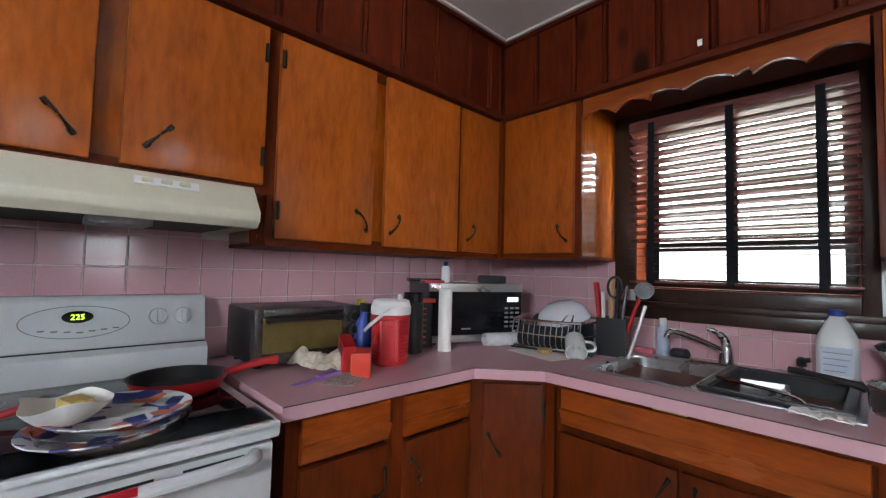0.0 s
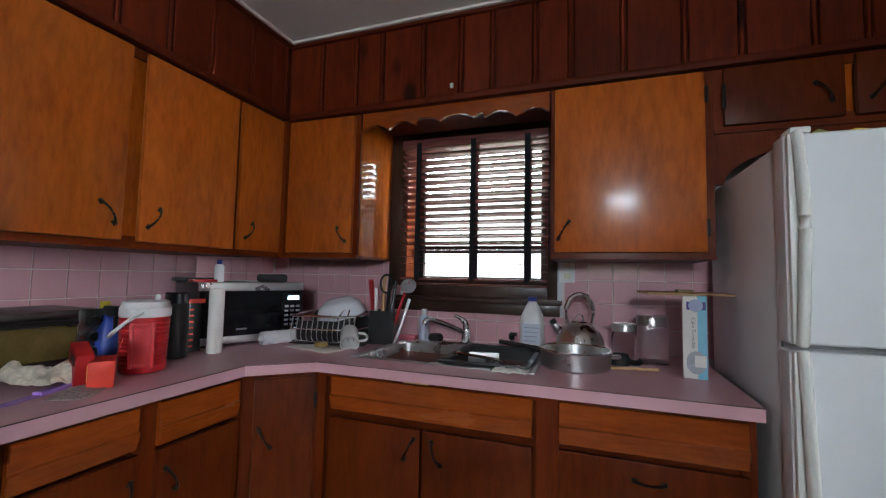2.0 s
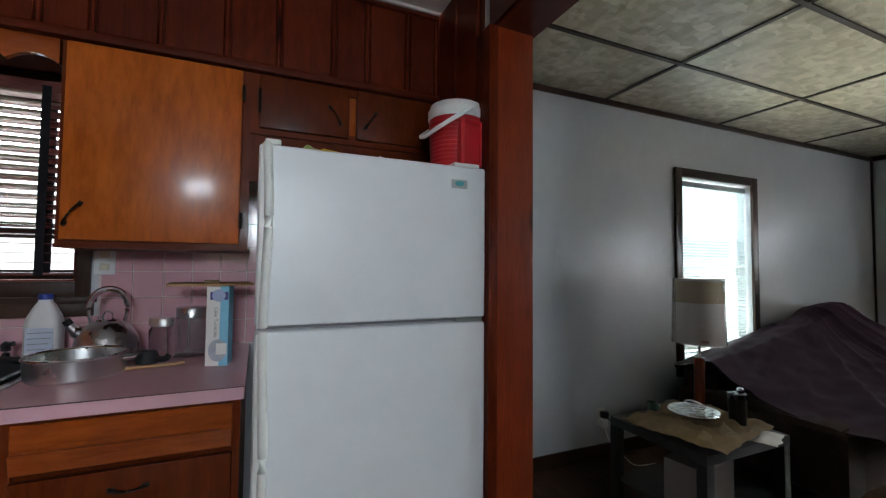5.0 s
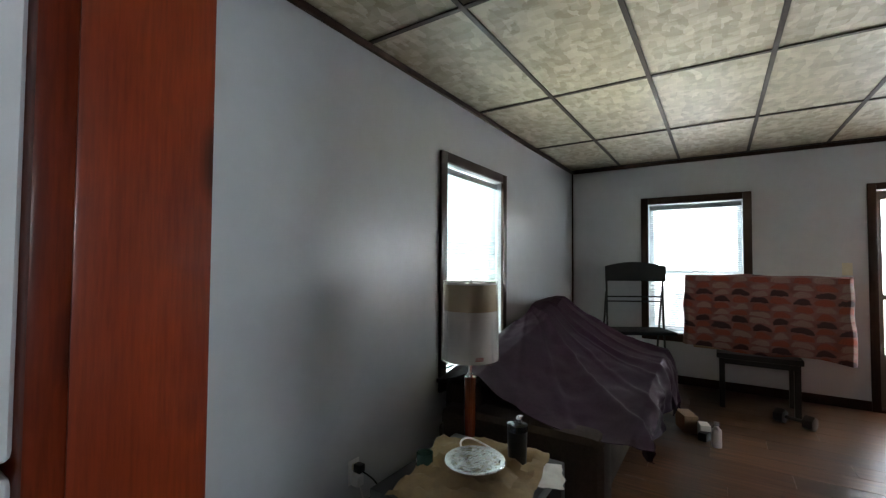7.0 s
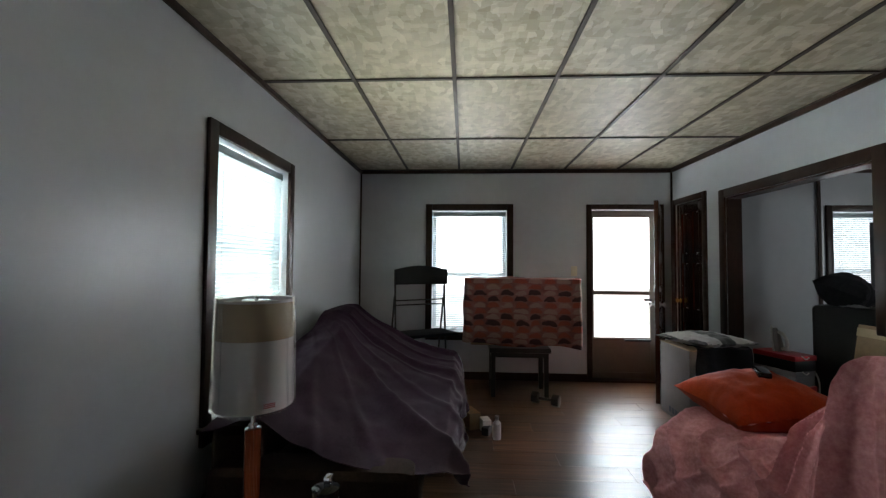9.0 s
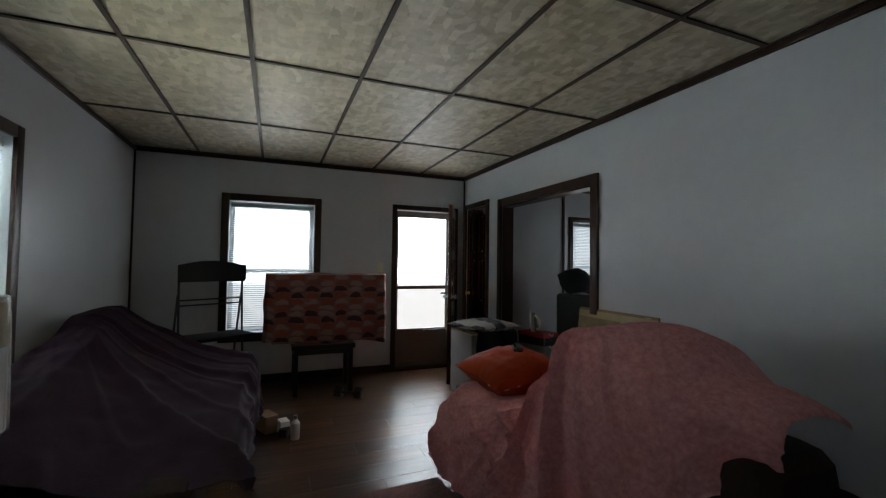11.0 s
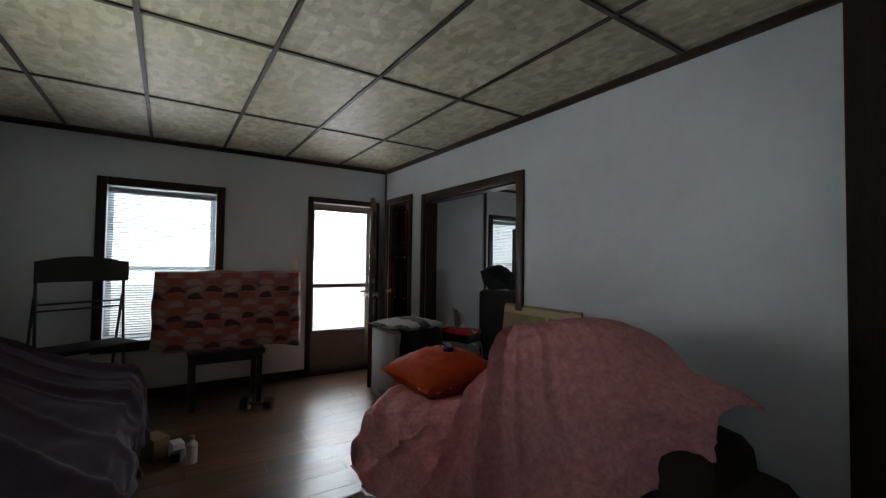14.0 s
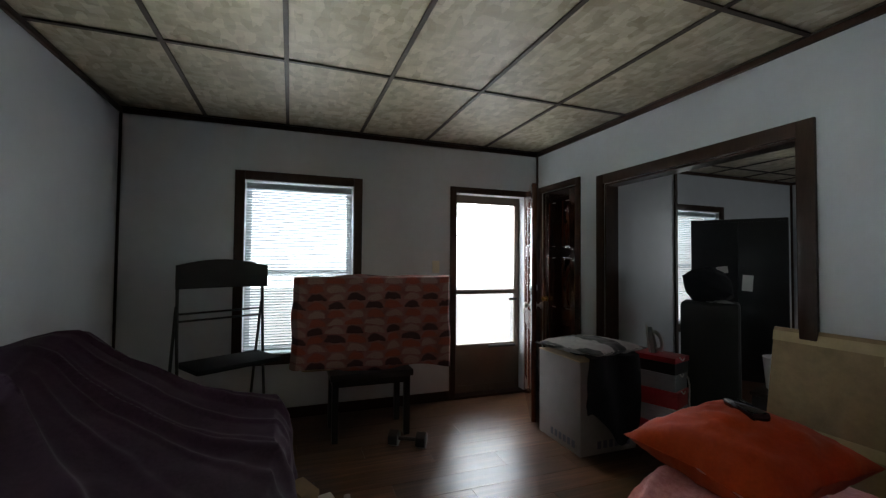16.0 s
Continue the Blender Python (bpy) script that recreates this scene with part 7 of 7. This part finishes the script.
def dish_tub():
    t = thing("dish_tub", (1.3, -0.545, CT - 0.11), "black plastic tub in the sink bowl holding dishes", "tub")
    w, d, h = 0.3, 0.4, 0.125
    part("tub", joined(box(0, w, 0, d, 0, 0.006), box(0, 0.006, 0, d, 0.006, h), box(w - 0.006, w, 0, d, 0.006, h), box(0.006, w - 0.006, 0, 0.006, 0.006, h), box(0.006, w - 0.006, d - 0.006, d, 0.006, h)), BLACK, t)
    part("rim", joined(box(-0.02, w + 0.02, -0.025, 0, h - 0.004, h + 0.006, 0.004), box(-0.02, w + 0.02, d, d + 0.02, h - 0.004, h + 0.006, 0.004), box(-0.025, 0, 0, d, h - 0.004, h + 0.006, 0.004), box(w, w + 0.02, 0, d, h - 0.004, h + 0.006, 0.004)), BLACK, t)
    part("grater", moved(box(0.08, 0.2, 0.1, 0.16, 0.03, 0.11, 0.004), pose(0, 0, 0, 12, 0, 10)), STEEL, t)


dish_tub()
sp = thing("serving_spoon", (1.42, -0.46, CT + 0.03), "steel serving spoon across the black tub", "spoon", turn=-8)
part("stem", tube([(-0.12, 0, 0), (0.06, 0, -0.01), (0.1, 0, -0.025)], 0.005, 8), CHROME, sp)
part("bowl", moved(lathe([(0, 0), (0.02, 0.004), (0.03, 0.014), (0, 0.01)], 18), pose(0.13, 0, -0.04)), CHROME, sp)
solo("dish_cloth", surface(lambda u, v: (0.12 * u, 0.1 * v, 0.01 * noise_at(u, v, 5, 7) + 0.01), 12, 12, 0.003), PAPER, (1.5, -0.63, CT + 0.004), "white dish cloth on the sink edge", "cloth")
solo("chalk_dab", bevelled(box(-0.008, 0.008, -0.003, 0.0, -0.012, 0.012), 0.003), PAPER, (1.228, -0.3165, 2.11), "white chip stuck on the pine boards", "chip")
bc = thing("spice_can", (3.19, -1.983, 1.49), "blue and yellow can fixed on the jamb", "can")
part("body", lathe([(0, 0.004), (0.022, 0.004), (0.022, 0.066), (0, 0.066)], 28), plain("blue_label", (0.03, 0.13, 0.42), 0.35, vary=0.5, scale=60), bc)
for z in (0.0, 0.062):
    part("yellow_end", lathe([(0, z), (0.0235, z), (0.0235, z + 0.01), (0, z + 0.01)], 28), YELLOW, bc)
part("bracket", box(-0.012, 0.012, -0.026, -0.015, 0.01, 0.05), BLACK, bc)
bc.matrix_basis = bc.matrix_basis @ Matrix.Diagonal((0.7, 0.9, 0.92, 1))

# ---- clutter by the kitchen opening ----


def dresser():
    d = thing("dresser", (3.25, -2.55, 0), "dark wooden chest with clutter on top", "chest")
    w, dp, h = 0.2, 0.62, 0.9
    part("body", box(0, w - 0.02, 0, dp, 0.03, h - 0.02, 0.004), DARK_PANEL, d)
    part("top", box(-0.01, w, -0.01, dp + 0.01, h - 0.02, h, 0.005), DARK_PANEL, d)
    for k in range(3):
        f = part("drawer", box(w - 0.02, w, 0.02, dp - 0.02, 0.06 + 0.275 * k, 0.32 + 0.275 * k, 0.004), DARK_PANEL, d)
        part("knob", moved(lathe([(0.01, 0), (0.014, 0.02), (0, 0.022)], 14), pose(w, dp / 2, 0.19 + 0.275 * k, 0, 90)), BRASS, f)
    part("plinth", box(0.02, w - 0.04, 0.02, dp - 0.02, 0, 0.03), DARK_PANEL, d)


dresser()
DT = 0.901


def purple_bottle(place):
    b = thing("spray_bottle", place, "clear bottle with a purple trigger head", "bottle", turn=140)
    part("body", lathe([(0, 0), (0.028, 0), (0.03, 0.01), (0.03, 0.11), (0.016, 0.13), (0.016, 0.16), (0, 0.16)], 24), CLEAR, b)
    part("collar", lathe([(0.015, 0.14), (0.017, 0.145), (0.017, 0.185), (0.014, 0.19), (0, 0.19)], 20), PURPLE_PL, b)
    part("head", moved(bevelled(box(-0.018, 0.034, -0.013, 0.013, 0, 0.05), 0.01), pose(0, 0, 0.188, 0, 18, 0)), PURPLE_PL, b)
    part("trigger", tube([(0.024, 0, 0.19), (0.032, 0, 0.165), (0.026, 0, 0.145)], 0.006, 8), PURPLE_PL, b)
    b.matrix_basis = b.matrix_basis @ Matrix.Diagonal((0.9, 0.9, 0.92, 1))


purple_bottle((3.312, -2.07, DT + 0.002))
crumple("white_cloth", 0.15, 0.1, 0.09, plain("pinkish_towel", (0.6, 0.5, 0.5), 0.9, bump=0.4), (3.262, -2.01, DT), "folded pinkish white cloth on the chest", "cloth", 20, 3.5)
wb = thing("card_tray", (3.31, -1.95, DT), "worn white cardboard tray with green print on the chest", "tray", turn=148)
part("tray_wall", joined(box(-0.13, 0.13, 0.04, 0.046, 0, 0.085, 0.002), box(-0.13, 0.13, -0.046, -0.04, 0, 0.092, 0.002), box(-0.13, -0.124, -0.04, 0.04, 0, 0.085, 0.002), box(0.124, 0.13, -0.04, 0.04, 0, 0.085, 0.002), box(-0.124, 0.124, -0.04, 0.04, 0, 0.075)), PAPER, wb)
part("printed_label", box(-0.02, 0.09, -0.035, 0.035, 0.075, 0.078), GREEN, wb, "dark green printed panel")
mj = thing("jar", (3.362, -2.19, DT), "red jar with a clear lid on the chest", "jar")
part("body", lathe([(0, 0), (0.016, 0), (0.017, 0.1), (0, 0.1)], 24), RED, mj)
part("lid", lathe([(0.017, 0.1), (0.017, 0.115), (0, 0.117)], 24), BLACK, mj)
cb = thing("card_box", (3.3, -2.28, DT), "dark printed carton on the chest", "carton", turn=20)
part("carton_body", box(-0.07, 0.05, -0.04, 0.04, 0, 0.14, 0.003), BLACK_MATT, cb)
part("label_panel", box(-0.035, 0.01, 0.04, 0.0415, 0.09, 0.135), PAPER, cb)
part("print_bar", box(-0.025, 0.0, 0.0415, 0.0425, 0.115, 0.126), BLACK, cb)
crumple("leaf_wrapper", 0.1, 0.06, 0.03, GREEN, (3.38, -2.08, DT), "green crumpled wrapper on the chest", "wrapper", 0, 9.5)

# ---- dining room beyond the opening ----
for k, (m, tilt) in enumerate(((RED, 3), (GREY, -4), (RED, 2), (GREY, 0), (BLACK, -3))):
    b = thing("shoe_box", (6.93 + 0.01 * (k % 2), -3.83, 0.125 * k), "stacked shoe box, red or grey card" if m is not BLACK else "black shoe box on the stack", "shoe box", "stacked shoe boxes", tilt + 20)
    part("box_body", box(-0.17, 0.17, -0.11, 0.11, 0, 0.095, 0.003), m, b)
    part("lid", box(-0.175, 0.175, -0.115, 0.115, 0.085, 0.124, 0.003), RED if k == 4 else m, b)
    part("side_mark", moved(tube([(-0.03, 0, 0.008), (0.0, 0, -0.006), (0.045, 0, 0.02)], 0.005, 6), pose(0.0, -0.116, 0.105)), PAPER, b)
    part("side_mark", moved(tube([(-0.03, 0, 0.008), (0.0, 0, -0.006), (0.045, 0, 0.02)], 0.005, 6), pose(-0.176, 0.0, 0.105, 0, 0, 90)), PAPER, b)


def clothes_iron():
    i = thing("clothes_iron", (6.95, -3.84, 0.625), "grey clothes iron standing on its heel", "iron", turn=30)
    up = pose(0, 0, 0, 0, -80, 0)
    part("soleplate", moved(prism([(0, -0.05), (0.12, -0.045), (0.2, -0.015), (0.225, 0), (0.2, 0.015), (0.12, 0.045), (0, 0.05)], 0, 0.012, 0.002), up @ Matrix.Translation((0.0, 0, -0.05))), STEEL, i)
    part("shell", moved(prism([(0, -0.045), (0.11, -0.038), (0.19, -0.01), (0.2, 0), (0.19, 0.01), (0.11, 0.038), (0, 0.045)], 0.012, 0.045, 0.006), up @ Matrix.Translation((0.0, 0, -0.05))), GREY, i)
    part("handle", moved(tube([(0.02, 0, 0.03), (0.03, 0, 0.085), (0.1, 0, 0.095), (0.15, 0, 0.07), (0.16, 0, 0.035)], 0.013, 10), up @ Matrix.Translation((0.0, 0, -0.05))), WHITE, i)
    part("cord", tube([(0.03, -0.03, 0.02), (-0.1, -0.1, -0.05), (-0.19, -0.12, -0.2), (-0.2, -0.1, -0.4), (-0.23, -0.05, -0.48), (-0.25, -0.12, -0.5), (-0.2, -0.16, -0.42)], 0.006, 8), WHITE, i)


clothes_iron()
sc = thing("suitcase", (6.86, -4.3, 0), "black upright suitcase in the dining room", "suitcase", turn=35)
part("shell", box(-0.2, 0.2, -0.14, 0.14, 0.04, 1.02, 0.04, 3), BLACK_MATT, sc)
part("zip", box(-0.201, 0.201, -0.005, 0.005, 0.06, 1.0), BLACK, sc)
for x in (-0.15, 0.15):
    part("wheel", moved(lathe([(0, -0.015), (0.03, -0.015), (0.03, 0.015), (0, 0.015)], 18), pose(x, 0, 0.03, 90)), BLACK, sc)
tagged(cushion("black_bag", 0.36, 0.32, 0.3, DARK_CLOTH, pose(6.86, -4.28, 1.14, 8, -22, 30), "black cloth bag heaped on the suitcase"), category="bag")
crumple("plastic_wrapper", 0.16, 0.1, 0.04, GREY, (6.72, -4.22, 1.02), "grey packet on the suitcase", "packet", 0, 15.0)
ar = thing("wardrobe", (7.9, -6.1, 0), "tall black cupboard with papers taped on it", "wardrobe", turn=38)
part("body", box(-0.46, 0.46, -0.2, 0.2, 0.06, 1.84, 0.01), BLACK, ar)
part("plinth", box(-0.44, 0.44, -0.18, 0.18, 0, 0.06), BLACK, ar)
for s in (-1, 1):
    part("door", box(0.004 if s > 0 else -0.45, 0.45 if s > 0 else -0.004, 0.2, 0.215, 0.1, 1.8, 0.003), BLACK, ar)
    part("door", box(0.004 if s > 0 else -0.45, 0.45 if s > 0 else -0.004, -0.215, -0.2, 0.1, 1.8, 0.003), BLACK, ar)
part("paper_note", moved(box(-0.08, 0.03, 0.216, 0.218, 1.22, 1.3), pose(0, 0, 0, 0, 8, 0)), PAPER, ar)
part("paper_note", moved(box(-0.06, 0.04, 0.216, 0.218, 1.02, 1.2), pose(0, 0, 0, 0, -4, 0)), PAPER, ar)
db = thing("dark_crate", (6.25, -4.45, 0), "dark storage crate in the dining room", "crate", turn=15)
part("body", box(-0.28, 0.28, -0.2, 0.2, 0, 0.4, 0.01), BLACK_MATT, db)
part("lid", box(-0.29, 0.29, -0.21, 0.21, 0.4, 0.43, 0.006), BLACK, db)
solo("white_bucket", lathe([(0, 0), (0.085, 0), (0.105, 0.22), (0.108, 0.225), (0.1, 0.225), (0.08, 0.01), (0, 0.01)], 28), WHITE, (6.42, -4.42, 0.431), "white plastic bucket on the crate", "bucket")
crumple("grey_wrapping", 0.24, 0.18, 0.1, GREY, (6.2, -4.42, 0.431), "crumpled grey packing on the crate", "packing", 0, 17.0)

# ---- porch seen through the door ----
for y in (-6.9, -4.4, -2.0, 0.15):
    post = thing("porch_post", (FX + 1.98, y, -0.05), "square white porch post", "post", "porch posts")
    part("shaft", box(-0.05, 0.05, -0.05, 0.05, 0.1, 2.6, 0.004), WIN_FRAME, post)
    part("base_block", box(-0.065, 0.065, -0.065, 0.065, 0, 0.1, 0.004), WIN_FRAME, post)

# ---- clutter on the refrigerator ----
crumple("snack_bag", 0.1, 0.08, 0.085, plain("teal_bag", (0.03, 0.22, 0.3), 0.35, vary=0.3), (2.41, -0.64, 1.613), "small blue crumpled snack bag on the refrigerator", "bag", 15, 21.0)
crumple("snack_bag", 0.09, 0.06, 0.13, plain("yellow_green_bag", (0.3, 0.36, 0.1), 0.35, vary=0.3), (2.46, -0.62, 1.613), "green and yellow crumpled snack bag on the refrigerator", "bag", -20, 23.0)
crumple("plastic_bag", 0.3, 0.22, 0.075, WHITE, (2.68, -0.62, 1.613), "flattened white plastic bag on the refrigerator", "bag", 5, 25.0)

# ---- tiles, planks: the pieces of walls and floors ----


def pieces(parent, name, w, d, h, mat, spots, bev):
    """Equal blocks at many places, on one mesh."""
    me = mesh_of(name, box(-w / 2, w / 2, -d / 2, d / 2, -h / 2, h / 2, bev, 1), mat)
    for p in spots:
        ob = new(name, me)
        ob.parent, ob.location = parent, p
    return me


TS = 0.1085
z_rows = [CT + 0.003 + TS * (k + 0.5) for k in range(6)]
north = []
for k in range(29):
    x = KX + 0.014 + TS * (k + 0.5)
    for z in z_rows:
        inside = z + TS / 2 < 1.06 + 0.01 or (x + TS / 2 < 0.8 + 0.05 and z < 1.36) or (x > 1.72 and z < 1.55)
        if inside and x < 2.99:
            north.append((x, KY - 0.006, z))
pieces(part_tile_n, "tile", TS - 0.0038, 0.006, TS - 0.0038, TILE, north, 0.0015)
pieces(part_tile_n, "tile", TS - 0.0038, 0.006, 0.032, TILE, [(KX + 0.014 + TS * (k + 0.5), KY - 0.006, 1.042) for k in range(8, 16)], 0.0015)
pieces(part_tile_w, "tile", 0.006, TS - 0.0038, TS - 0.0038, TILE, [(KX + 0.006, KY - 0.014 - TS * (k + 0.5), z) for k in range(24) for z in z_rows if not (z > 1.37 and KY - TS * k > -1.5)], 0.0015)

fl = setting("floor_living", box(PX0, FX + 0.1, SY - 0.12, LY, -0.08, -0.008), FLOOR_WOOD, "brown laminate plank floor", "floor")
setting("floor_dining", box(3.0, FX, -7.6, SY - 0.12, -0.08, -0.001), FLOOR_WOOD, "brown laminate floor of the dining room", "floor")
setting("floor_kitchen", box(KX, PX0, SY, KY, -0.08, -0.001), VINYL, "worn beige vinyl kitchen floor", "floor")
PL, PW = 1.2, 0.19
me = mesh_of("plank", box(-PW / 2 + 0.0008, PW / 2 - 0.0008, -PL / 2 + 0.0008, PL / 2 - 0.0008, -0.008, 0, 0.0005, 1), FLOOR_WOOD)
row = 0
x = FX + 0.02 - PW / 2
while x > PX0:
    y = LY + PL / 2 - (row * 0.43) % PL
    while y + PL / 2 > SY:
        a, b = max(y - PL / 2, SY), min(y + PL / 2, LY)
        if b - a > 0.03:
            ob = new("plank", me)
            ob.parent, ob.location = fl, (x, (a + b) / 2, 0)
            if b - a < PL - 0.001:
                ob.scale = (1, (b - a) / PL, 1)
        y -= PL
    row += 1
    x -= PW
